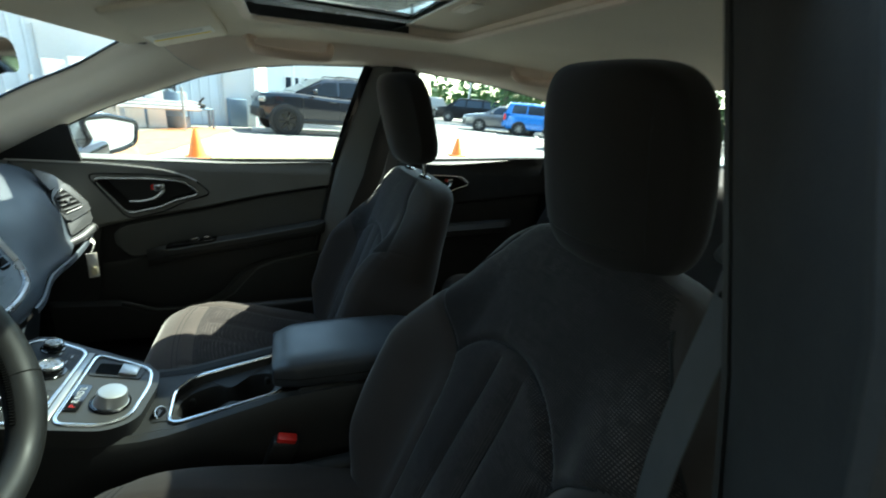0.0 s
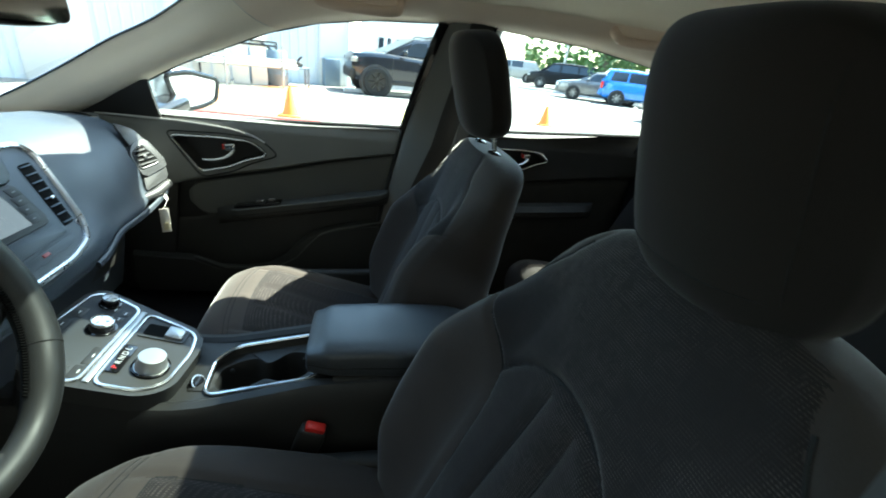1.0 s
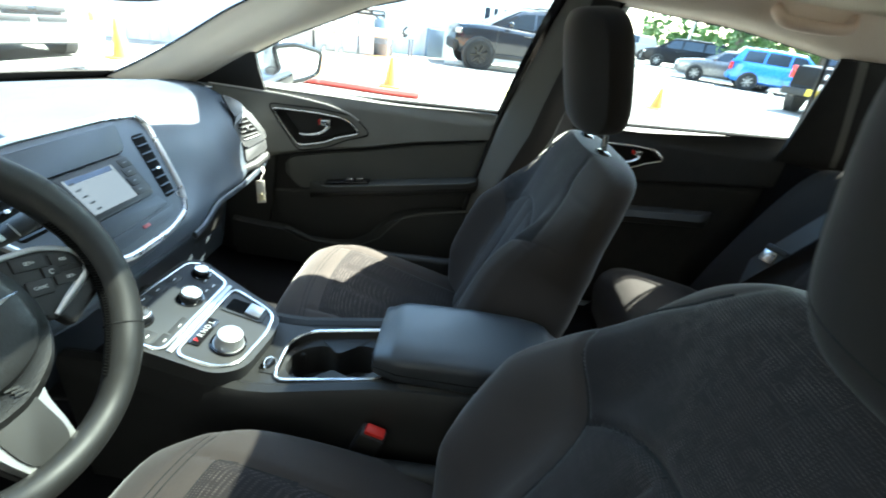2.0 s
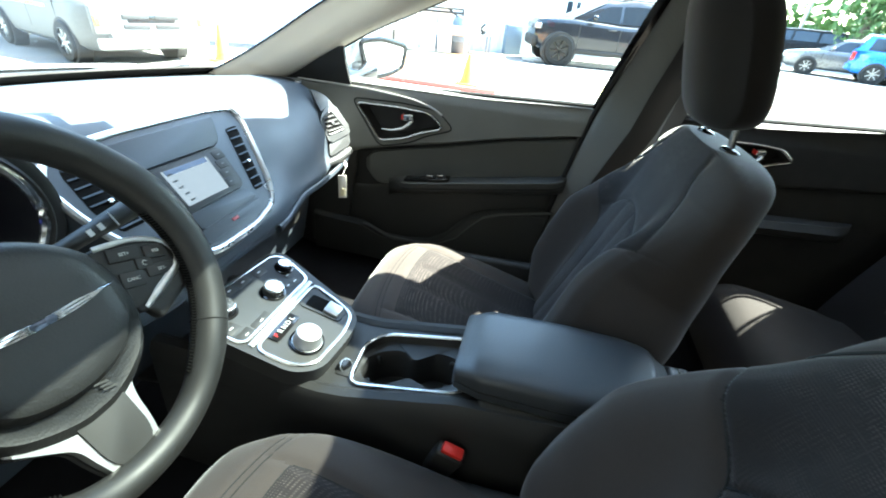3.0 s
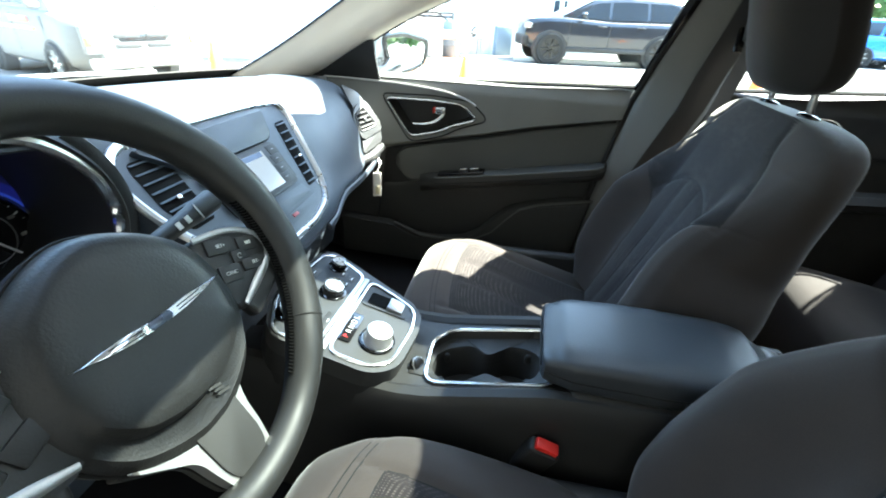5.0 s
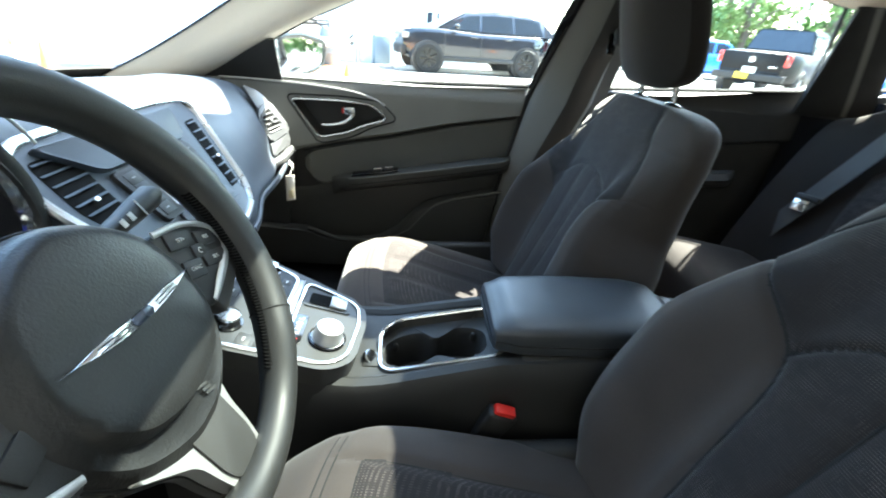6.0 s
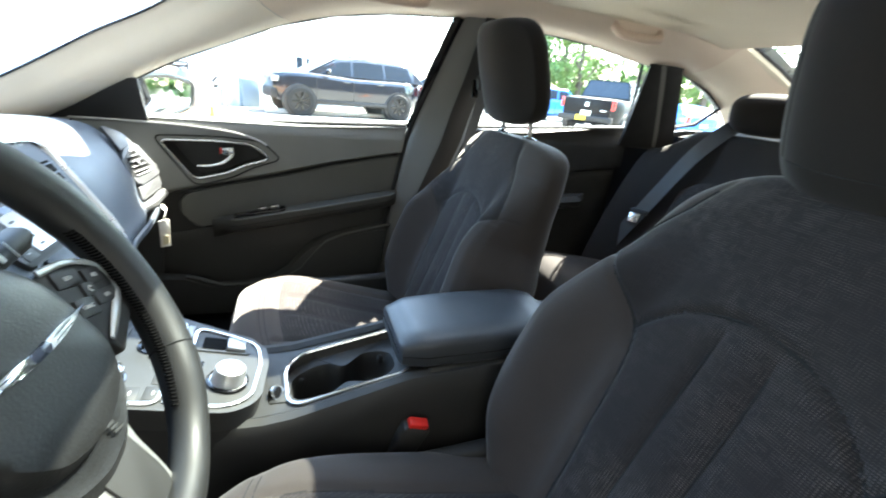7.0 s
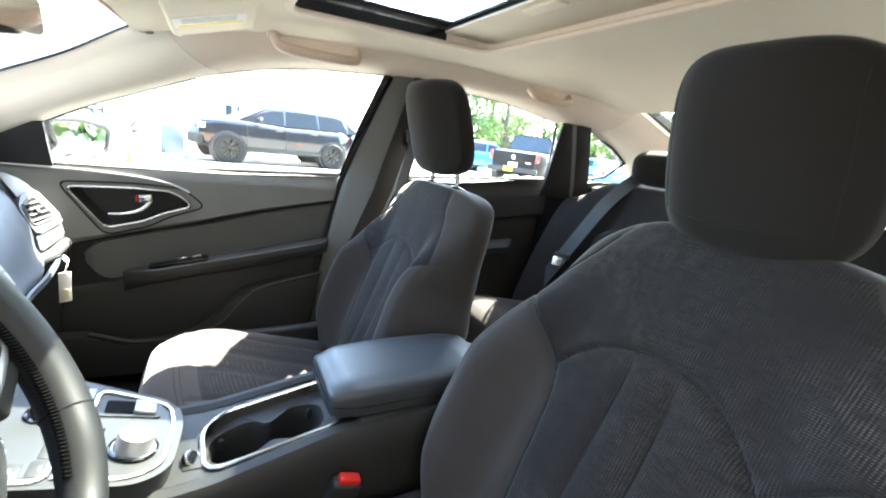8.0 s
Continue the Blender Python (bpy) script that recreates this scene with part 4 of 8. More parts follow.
front_door(1, 1, "closed front passenger door with dark trim and chrome-ringed handle")
rear_door(1, 2, "closed rear passenger-side door with dark trim")
own = front_door(-1, 3, "half-open driver door with dark trim and outside mirror")
# out of view; swung partly shut so that it blocks light from the driver side
own.matrix_world = Matrix.Translation((-0.66, -0.86, 0)) @ Matrix.Rotation(radians(-30), 4, "Z") @ Matrix.Translation((0.66, 0.86, 0))
rear_door(-1, 4, "closed rear driver-side door with dark trim")
for s in (1, -1):
    q = thing("quarter_window", "small triangular rear quarter window", "window", "quarter windows", "structure")
    pane_of(QUARTER_WINDOW, s, q)
    part("seal", mirrored(tube(window_outline(QUARTER_WINDOW), 0.007, 0.007, 6, closed=True), s), RUBBER, q)
    part("side_trim", mirrored(sheet([[(x, 0.735 - 0.0 * x, z) for z in (0.36, 0.6, 0.85, 1.02 + 0.02 * (x > 1.3))] for x in (1.19, 1.3, 1.45, 1.7)], thick=0.02), s), PLASTIC, q)

# ---- seats ----
def split_parts(rows, region, closed=True):
    """Cuts one ring grid into a bmesh for each region that region(point) names."""
    out = {}
    n = len(rows[0])
    for a, b in zip(rows, rows[1:]):
        for j in range(n if closed else n - 1):
            k = (j + 1) % n
            quad = (a[j], a[k], b[k], b[j])
            c = sum((Vector(p) for p in quad), Vector()) / 4
            out.setdefault(region(c), []).append(quad)
    made = {}
    for key, quads in out.items():
        bm = bmesh.new()
        for q in quads:
            bm.faces.new([bm.verts.new(p) for p in q])
        bmesh.ops.remove_doubles(bm, verts=bm.verts, dist=1e-6)
        made[key] = bm
    return made


BACK_BASE, LEAN_BACK, RISE = Vector((0.246, 0.0, 0.50)), 0.37, 1.0


def crown_lift(h, d):
    """The padded top of the seat back lies nearly level in spite of the lean."""
    return 0.27 * d * smooth(0.40, 0.54, h)


def back_place(y, h, d):
    """A point of the seat back: y across, h up along it, d behind its face."""
    up = Vector((math.sin(LEAN_BACK), 0, math.cos(LEAN_BACK)))
    rear = Vector((math.cos(LEAN_BACK), 0, -math.sin(LEAN_BACK)))
    return BACK_BASE + up * (h * RISE + crown_lift(h, d)) + rear * d + Vector((0, y, 0))


BACK_T = [(-0.042, 0.175), (0.1, 0.19), (0.3, 0.180), (0.42, 0.148), (0.48, 0.130), (0.515, 0.118), (0.530, 0.110), (0.540, 0.098), (0.545, 0.085), (0.548, 0.066)]


def bolster_y(h):
    """Where the seam between centre and side bolster runs."""
    return eased([(-0.042, 0.110), (0.05, 0.114), (0.15, 0.122), (0.24, 0.130), (0.29, 0.145), (0.325, 0.172), (0.355, 0.208), (0.375, 0.24)], h)


def arch_h(y):
    """The arched top seam of the woven centre."""
    return 0.372 - 0.080 * (abs(y) / 0.145) ** 2.3


def yoke_y(h):
    """The seam between the woven upper panel and the shoulder."""
    return YOKE * eased([(0.355, 0.215), (0.38, 0.206), (0.42, 0.184), (0.46, 0.158), (0.50, 0.133), (0.548, 0.108)], h)


PLEAT, YOKE, TUCK, SEAM_H = 0.034, 1.0, 0.35, 0.41


def crease(v, width):
    return math.exp(-(v / width) ** 2)


def face_d(y, h, s):
    """How deep the front of the seat back lies at y, h; s is 1 on the open face and 0 at its edge."""
    w, t, b = eased(BACK_W, h), eased(BACK_T, h), eased(BACK_B, h)
    d = t / 2 + 0.012 * smooth(0.48, 0.548, h) - t / 2 * abs(s) ** (2 / 2.9)
    q = abs(y) / w
    d -= b * smooth(0.46, 0.80, q) * (1 - 0.35 * smooth(0.85, 1.0, q)) * min(1.0, s * 2.2)
    by = bolster_y(h)
    g = 0.009 * TUCK * crease(abs(y) - by, 0.008) * (h < 0.372)
    if h > 0.345:
        g = max(g, 0.003 * crease(abs(y) - yoke_y(h), 0.007) * (abs(y) > 0.09))
    if abs(y) < by + 0.002 and h < 0.40:
        g = max(g, 0.009 * TUCK * crease(h - arch_h(y), 0.009))
        if h < arch_h(y):
            g = max(g, 0.006 * TUCK * crease(abs(y) - PLEAT, 0.006))
            d -= 0.005 * TUCK * math.cos(min(abs(y) / PLEAT, 1.0) * math.pi / 2)
            side = (abs(y) - PLEAT) / max(by - PLEAT, 0.01)
            d -= 0.005 * TUCK * math.sin(math.pi * min(max(side, 0.0), 1.0))
    return d + g * min(1.0, s * 3)


def build_back(owner):
    rows = []
    hs = [-0.042 + 0.567 * k / 200 for k in range(201)] + [0.530, 0.5355, 0.540, 0.544, 0.547, 0.548]
    m = 288
    for h in hs:
        w, t = eased(BACK_W, h), eased(BACK_T, h)
        row = []
        for j in range(m):
            a = 2 * math.pi * j / m
            c, s = math.cos(a), math.sin(a)
            y = w * math.copysign(abs(c) ** (2 / 2.9), c)
            d = face_d(y, h, s) if s > 0 else t / 2 + 0.012 * smooth(0.48, 0.548, h) + t / 2 * abs(s) ** (2 / 2.9)
            row.append(back_place(y, h, d))
        rows.append(row)
    inv_up = Vector((math.sin(LEAN_BACK), 0, math.cos(LEAN_BACK)))
    inv_rear = Vector((math.cos(LEAN_BACK), 0, -math.sin(LEAN_BACK)))

    def region(p):
        q = p - BACK_BASE
        h, d, y = q.dot(inv_up) / RISE, q.dot(inv_rear), q.y
        if d > eased(BACK_T, h) * 0.72:
            return "back_shell"
        side = "inner" if y < 0 else "outer"
        if d > eased(BACK_T, h) * 0.5 or h < 0.372 and abs(y) > bolster_y(h):
            return "bolster_" + side
        if h > 0.345 and abs(y) > yoke_y(h):
            return "shoulder_" + side
        return "yoke" if h > arch_h(y) else "insert"
    names = {"back_shell": "back_shell", "yoke": "backrest_yoke", "insert": "backrest_insert", "shoulder_inner": "backrest_shoulder", "shoulder_outer": "backrest_shoulder"}
    for key, bm in split_parts(rows, region).items():
        part(names.get(key, "backrest_bolster"), bm, WOVEN if key in ("yoke", "insert") else CLOTH, owner, "flecked woven cloth" if key in ("yoke", "insert") else "")
    cap = bmesh.new()
    cap.faces.new([cap.verts.new(p) for p in rows[-1]])
    part("top_cap", cap, CLOTH, owner)

    def seam(points):
        path = []
        for y, h in points:
            w = eased(BACK_W, h)
            c = min(abs(y) / w, 0.999) ** (2.9 / 2)
            path.append(back_place(y, h, face_d(y, h, math.sqrt(1 - c * c)) - 0.0004))
        part("seam", tube(path, 0.0008 + 0.0012 * TUCK, 0.0008 + 0.0012 * TUCK, 5), SEAM, owner)
    seam([(-0.145 + 0.29 * k / 40, arch_h(-0.145 + 0.29 * k / 40)) for k in range(41)])
    for sgn in (1, -1):
        seam([(sgn * bolster_y(h), h) for h in [-0.03 + 0.385 * k / 50 for k in range(51)]])
        seam([(sgn * PLEAT, h) for h in [-0.03 + (arch_h(PLEAT) + 0.03) * k / 30 for k in range(31)]])
        seam([(sgn * yoke_y(h), h) for h in [SEAM_H + (0.506 - SEAM_H) * k / 24 for k in range(25)]])


CUSH_W = [(-0.238, 0.11), (-0.228, 0.150), (-0.21, 0.182), (-0.18, 0.210), (-0.14, 0.232), (-0.08, 0.249), (0.08, 0.262), (0.3, 0.258), (0.40, 0.24)]
CUSH_Z = [(-0.238, 0.512), (-0.228, 0.537), (-0.208, 0.556), (-0.16, 0.571), (-0.10, 0.566), (0.08, 0.510), (0.3, 0.448), (0.42, 0.432)]


def cushion_top(x, y, s):
    """Height of the cushion's upper face; s is 1 on the crown and 0 at the side."""
    w, top = eased(CUSH_W, x), eased(CUSH_Z, x)
    low = 0.40 + 0.085 * (1 - smooth(-0.238, -0.17, x))
    z = (top + low) / 2 + (top - low) / 2 * s ** (2 / 3.0)
    q = abs(y) / w
    z += 0.006 * smooth(0.55, 0.78, q) * (1 - 0.5 * smooth(0.85, 1.0, q)) * smooth(-0.21, -0.03, x) * min(1, s * 2.5)
    f2 = -0.12 + 0.5 * y * y
    g = 0.005 * math.exp(-((abs(y) - 0.158) / 0.009) ** 2) * smooth(-0.17, -0.12, x)
    g = max(g, 0.003 * math.exp(-((x - f2) / 0.009) ** 2) * smooth(0.17, 0.14, abs(y)))
    g = max(g, 0.005 * math.exp(-((abs(y) - 0.045) / 0.008) ** 2) * smooth(f2, f2 + 0.03, x))
    fx = -0.168 + 0.6 * y * y
    g = max(g, 0.0018 * math.exp(-((x - fx) / 0.006) ** 2), 0.0018 * math.exp(-((x - fx - 0.011) / 0.006) ** 2))
    return z - g * min(1.0, s * 3)


def build_cushion(owner, lift):
    rows = []
    xs = [-0.238, -0.236, -0.232, -0.227, -0.221] + [-0.213 + 0.623 * k / 150 for k in range(151)]
    m = 190
    for x in xs:
        w, top = eased(CUSH_W, x), eased(CUSH_Z, x)
        low = 0.40 + 0.085 * (1 - smooth(-0.238, -0.17, x))
        row = []
        for j in range(m):
            a = 2 * math.pi * j / m
            c, s = math.cos(a), math.sin(a)
            y = w * math.copysign(abs(c) ** (2 / 3.0), c)
            z = cushion_top(x, y, s) if s > 0 else (top + low) / 2 - (top - low) / 2 * abs(s) ** (2 / 3.0)
            row.append((x, y, z + lift))
        rows.append(row)

    def stitch(points):
        path = []
        for x, y in points:
            c = min(abs(y) / eased(CUSH_W, x), 0.999) ** 1.5
            path.append((x, y, cushion_top(x, y, math.sqrt(1 - c * c)) + lift - 0.0003))
        part("seam", tube(path, 0.0013, 0.0011, 5), SEAM, owner)
    for off in (0.0, 0.011):
        stitch([(-0.168 + off + 0.6 * y * y, y) for y in [-0.20 + 0.40 * k / 40 for k in range(41)]])
    stitch([(-0.12 + 0.5 * y * y, y) for y in [-0.156 + 0.312 * k / 40 for k in range(41)]])
    for sgn in (1, -1):
        stitch([(-0.105 + 0.40 * k / 40, 0.158 * sgn) for k in range(41)])

    def region(p):
        top = eased(CUSH_Z, p.x) + lift
        if p.z < top - 0.06:
            return "side"
        if p.x < -0.168 + 0.6 * p.y * p.y:
            return "front"
        if abs(p.y) > 0.158:
            return "bolster_a" if p.y < 0 else "bolster_b"
        return "mid" if p.x < -0.12 + 0.5 * p.y * p.y else "insert"
    for key, bm in split_parts(rows, region).items():
        part({"side": "cushion_side", "front": "cushion_front", "mid": "cushion_band", "insert": "cushion_insert"}.get(key, "cushion_bolster"), bm, WOVEN if key == "insert" else CLOTH, owner, "flecked woven cloth" if key == "insert" else "")
    cap = bmesh.new()
    cap.faces.new([cap.verts.new(p) for p in rows[0]])
    part("front_cap", cap, CLOTH, owner)


def headrest_shape(p):
    k = p.z / 0.12
    if p.x < 0:
        p.x += 0.95 * min(1.0, -p.x / 0.05) * min(0.012 * (p.y / 0.13) ** 2 + 0.030 * (abs(p.y) / 0.13) ** 2.5, 0.05)
    p = Vector((p.x - 0.016 * k, p.y * (1 - 0.05 * max(k, 0) - 0.04 * max(-k, 0) ** 2), p.z))
    return p


def front_seat(s, label, head_at, head_lean, head_size, raised):
    seat = thing("front_seat", label, "car seat", "front seats")
    build_cushion(seat, -0.010 if raised else 0.036)
    build_back(seat)
    hx, hz = head_at
    place = pose(hx, 0, hz, 0, head_lean, 0)
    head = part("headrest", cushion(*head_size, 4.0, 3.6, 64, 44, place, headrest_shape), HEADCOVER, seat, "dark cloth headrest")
    dx, dy, dz = (v / 2 for v in head_size)

    def on_face(u, v):
        x = (max((1 - abs(v) ** 4) ** 0.9 - abs(u) ** 3.6, 0.001)) ** (1 / 3.6)
        return headrest_shape(Vector((-dx * x - 0.0004, dy * u, dz * v)))
    for sgn in (() if raised else (1, -1)):
        part("headrest_seam", moved(tube([on_face(sgn * 0.80, v) for v in [-0.60 + 1.32 * j / 24 for j in range(25)]], 0.0007, 0.0007, 5), place), SEAM, head)
    if not raised:
        part("headrest_seam", moved(tube([on_face(u, -0.64 + 0.06 * u * u) for u in [-0.72 + 1.44 * j / 24 for j in range(25)]], 0.0007, 0.0007, 5), place), SEAM, head)
    for y in (-0.0745, 0.0745):
        foot = back_place(y, 0.542, 0.052)
        if raised:
            part("headrest_post", tube([foot, (hx + 0.04, y, hz - 0.10)], 0.0065, sides=12), CHROME, seat, "chrome headrest post")
        part("post_guide", cushion(0.036, 0.042, 0.018, 2.4, 2.4, 20, 10, Matrix.Translation(foot + Vector((0, 0, 0.004))) @ pose(0, 0, 0, 0, 16, 0)), GLOSSBLACK, seat, "black plastic post guide")
    for y in (-0.245, 0.245):
        part("side_shield", box(0.46, 0.035, 0.14, pose(0.13, y, 0.44, 0, -2, 0), 0.014, 3), PLASTIC, seat)
    part("hinge_cover", turned([(0.045, 0), (0.045, 0.012), (0.03, 0.02)], 24, pose(0.30, -0.255 * s, 0.47, 90 * s, 0, 0)), PLASTIC, seat)
    for y in (-0.2, 0.2):
        part("seat_runner", box(0.56, 0.05, 0.10, pose(0.12, y, 0.355), 0.01), PLASTIC, seat)
    return seat


BACK_BASE, LEAN_BACK, RISE = Vector((0.243, 0.0, 0.512)), 0.363, 0.988
BACK_W = [(-0.042, 0.23), (0.032, 0.272), (0.126, 0.296), (0.231, 0.280), (0.315, 0.245), (0.389, 0.240), (0.430, 0.241), (0.460, 0.241), (0.485, 0.237), (0.505, 0.228), (0.520, 0.213), (0.532, 0.190), (0.540, 0.165), (0.546, 0.132), (0.548, 0.100)]
BACK_B = [(-0.042, 0.045), (0.063, 0.087), (0.231, 0.093), (0.336, 0.06), (0.42, 0.018), (0.473, 0.0)]
passenger = front_seat(-1, "dark cloth front seat with flecked woven centre, by the closed door", (0.440, 1.163), -8, (0.120, 0.270, 0.240), True)
passenger.location = (0.0, 0.37, 0.0)
# the driver's seat back stands steeper and its bolsters are plumper
BACK_BASE, LEAN_BACK, RISE = Vector((0.266, 0.0, 0.526)), 0.395, 1.027
BACK_W = [(-0.042, 0.272), (0.032, 0.296), (0.126, 0.312), (0.231, 0.306), (0.315, 0.284), (0.389, 0.252), (0.441, 0.238), (0.470, 0.226), (0.495, 0.206), (0.514, 0.184), (0.530, 0.158), (0.540, 0.130), (0.548, 0.085)]
YOKE, TUCK, SEAM_H = 1.22, 1.0, 0.356
driver = front_seat(1, "dark cloth front seat with flecked woven centre panels, at the wheel", (0.506, 1.139), -5.5, (0.131, 0.244, 0.252), False)
driver.location = (0.0, -0.400, 0.018)

for s in (1, -1):
    buckle = thing("seat_belt_buckle", "black belt buckle with a red button beside the console", "buckle", "belt buckles")
    m = pose(0.103, -0.125 * s, 0.556 if s > 0 else 0.500, 12 * s, 18, 0)
    part("casing", box(0.05, 0.026, 0.085, m @ Matrix.Translation((0, 0, -0.022)), 0.007, 3), PLASTIC, buckle)
    part("release_button", box(0.036, 0.018, 0.014, m @ Matrix.Translation((0, 0, 0.022)), 0.003), RED, buckle, "red release button")
    part("stalk", tube([m @ Vector((0, 0, -0.05)), m @ Vector((0.02, 0, -0.16))], 0.012, 0.006), PLASTIC, buckle)

# rear bench
bench = thing("rear_bench", "dark cloth rear bench seat with woven panels", "car seat")
rows = []
for k in range(41):
    y = -0.66 + 1.32 * k / 40
    dip = 0.015 * math.cos((abs(y) - 0.34) / 0.34 * math.pi)
    e = 0.03 * smooth(0.58, 0.66, abs(y))
    rows.append([(0.735, y, 0.36), (0.715, y, 0.44), (0.712, y, 0.51 - e), (0.730, y, 0.558 - e), (0.79, y, 0.580 - dip * 0.3 - e), (0.95, y, 0.548 - dip - e), (1.12, y, 0.515 - dip - e), (1.26, y, 0.50 - e)])
rows = [spline(r, 36) for r in rows]
part("bench_cushion", sheet(rows), SHADEDCLOTH, bench)
rows = []
for k in range(61):
    y = -0.66 + 1.32 * k / 60
    wing = 0.07 * smooth(0.50, 0.66, abs(y))
    dip = 0.020 * math.exp(-((abs(y) - 0.34) / 0.14) ** 2)
    e = 0.10 * smooth(0.52, 0.66, abs(y))
    rows.append([(1.08 - wing + dip, y, 0.46), (1.12 - wing + dip, y, 0.60), (1.18 - wing + dip, y, 0.76), (1.245 - wing * 0.8 + dip, y, 0.92), (1.285 - wing * 0.5 + dip, y, 1.02 - e * 0.5), (1.325, y, 1.055 - e), (1.37, y, 1.045 - e)])
rows = [spline(r, 44) for r in rows]
part("bench_back", sheet(rows), SHADEDCLOTH, bench)
for y0 in (-0.35, 0.35):
    rows = []
    for k in range(15):
        y = y0 - 0.13 + 0.26 * k / 14
        edge = 0.012 * smooth(0.10, 0.13, abs(y - y0))
        rows.append([(1.113 + edge + dx + 0.010, y, z) for dx, z in ((0.0, 0.56), (0.022, 0.64), (0.055, 0.74), (0.098, 0.85), (0.117 + edge, 0.90 - 0.06 * ((y - y0) / 0.13) ** 2))])
    part("bench_insert", sheet([spline(r, 20) for r in rows], thick=0.008), WOVEN, bench, "flecked woven cloth")
for y0 in (-0.37, 0.37):
    part("rear_headrest", cushion(0.11, 0.25, 0.13, 3.2, 3.0, 40, 24, pose(1.365, y0 - math.copysign(0.03, y0), 1.128, 0, -6, 0)), HEADCOVER, bench)

# ---- dashboard ----
def dash_far(y):
    return -1.10 + 0.66 * y * y


def dash_lip(y):
    """How far the padded face comes back, and where its lower edge lies."""
    near_stack = smooth(0.36, 0.17, y) * smooth(-0.30, -0.12, y)
    end = smooth(0.55, 0.70, abs(y))
    return -0.405 + 0.035 * near_stack - 0.02 * end - 0.012 * smooth(0.42, 0.60, y), 0.748 - 0.006 * near_stack


dash = thing("dashboard", "dark blue-grey moulded dashboard with chrome-trimmed centre stack", "dashboard")
rows = []
for k in range(97):
    y = -0.715 + 1.43 * k / 96
    lip_x, lip_z = dash_lip(y)
    xf = dash_far(y)
    hood = smooth(-0.62, -0.46, y) * (1 - smooth(-0.03, 0.01, y)) * (1 - 0.42 * smooth(-0.24, -0.01, y))
    drop = 0.022 * smooth(0.55, 0.72, abs(y))
    prof = [(xf - 0.03, 0.925), (xf + 0.02, 0.947), (xf + 0.15, 0.957 - drop * 0.4), (-0.72, 0.966 + 0.02 * hood - drop * 0.6), (-0.60, 0.968 + 0.055 * hood - drop), (-0.535 + 0.02 * hood, 0.958 + 0.072 * hood - drop), (-0.495 + 0.03 * hood, 0.930 + 0.088 * hood - drop), (-0.462, 0.888 + 0.02 * hood - drop * 0.6), (-0.436, 0.835), (lip_x - 0.012, 0.785), (lip_x, lip_z + 0.014), (lip_x - 0.001, lip_z), (lip_x - 0.012, lip_z - 0.012), (-0.47, lip_z - 0.03), (-0.53, 0.68), (-0.56, 0.56), (-0.60, 0.42)]
    if y > 0.40:
        # the passenger end draws back behind the side vent
        back_off = 0.020 * smooth(0.42, 0.60, y) + 0.10 * smooth(0.645, 0.70, y)
        prof = [(x - back_off * smooth(-0.66, -0.48, x), z) for x, z in prof]
    if -0.21 < y < 0.22:
        prof = [(x, min(z, 0.89 - 1.141 * (x + 0.405) - 0.03) if 0.80 < z and x > -0.515 else z) for x, z in prof]
    if -0.53 < y < -0.20:
        prof = prof[:6] + [(-0.462, 1.032 - 0.8 * (y + 0.36) ** 2), (-0.458, 1.020 - 0.8 * (y + 0.36) ** 2), (-0.60, 0.99), (-0.62, 0.90), (-0.60, 0.85), (-0.47, 0.835), (-0.43, 0.80), (-0.43, 0.75), (-0.47, 0.70), (-0.55, 0.62), (-0.60, 0.45)]
    rows.append(spline([(x, y, z) for x, z in prof], 70))
part("padding", sheet(rows), DASH, dash)
part("face_trim", tube(spline([(dash_lip(y)[0] + 0.004, y, dash_lip(y)[1] - 0.004) for y in [0.17 + 0.50 * k / 12 for k in range(13)]], 40), 0.005, 0.009), DASH, dash)
part("glovebox_lid", box(0.02, 0.40, 0.20, pose(-0.560, 0.42, 0.62, 0, 12, 0), 0.01), PLASTIC, dash)
# end vent: a satin housing that turns towards the driver, its mouth framed by a rolled lip
VENT = frame_of((-0.444, 0.607, 0.843), (0.0, 1, -0.08), (0.84, -0.34, 0.38))
vent = part("end_vent", slab(rounded([(-0.042, 0.036), (-0.039, -0.020), (-0.034, -0.034), (0.048, -0.024), (0.058, -0.010), (0.028, 0.070), (-0.018, 0.062)], 0.012), 0.034, VENT @ Matrix.Translation((0, 0, -0.030)), 0.005, 3), DULLSILVER, dash, "satin silver side vent")
part("vent_skirt", slab(rounded([(-0.036, -0.032), (-0.050, -0.070), (0.040, -0.055), (0.050, -0.022)], 0.006), 0.030, VENT @ Matrix.Translation((0, 0, -0.031)), 0.004, 3), DULLSILVER, vent, "satin silver skirt under the vent")
MOUTH = rounded([(-0.033, 0.036), (-0.034, -0.010), (0.026, -0.008), (0.032, 0.000), (0.006, 0.054)], 0.010)
# the mouth has no depth: its shade is this flat black plate
part("vent_mouth", slab(MOUTH, 0.0015, VENT @ Matrix.Translation((0, 0, 0.0035)), 0.0004), VOID, vent, "flat black plate for the shaded vent mouth")
part("mouth_lip", moved(tube([(x, y, 0.004) for x, y in MOUTH], 0.0030, 0.0030, 8, closed=True), VENT), DULLSILVER, vent)
for k in range(4):
    v = 0.001 + 0.0125 * k
    left, right = -0.032, along([(0.0, 0.029), (0.054, 0.004)], v)
    part("vent_slat", box(right - left - 0.003, 0.0016, 0.0065, VENT @ Matrix.Translation(((left + right) / 2, v, 0.0065)) @ Matrix.Rotation(0.75, 4, "X"), 0.0004), DULLSILVER, vent)
part("vent_tab", box(0.010, 0.012, 0.007, VENT @ Matrix.Translation((-0.006, 0.018, 0.0085)), 0.002), DULLSILVER, vent)
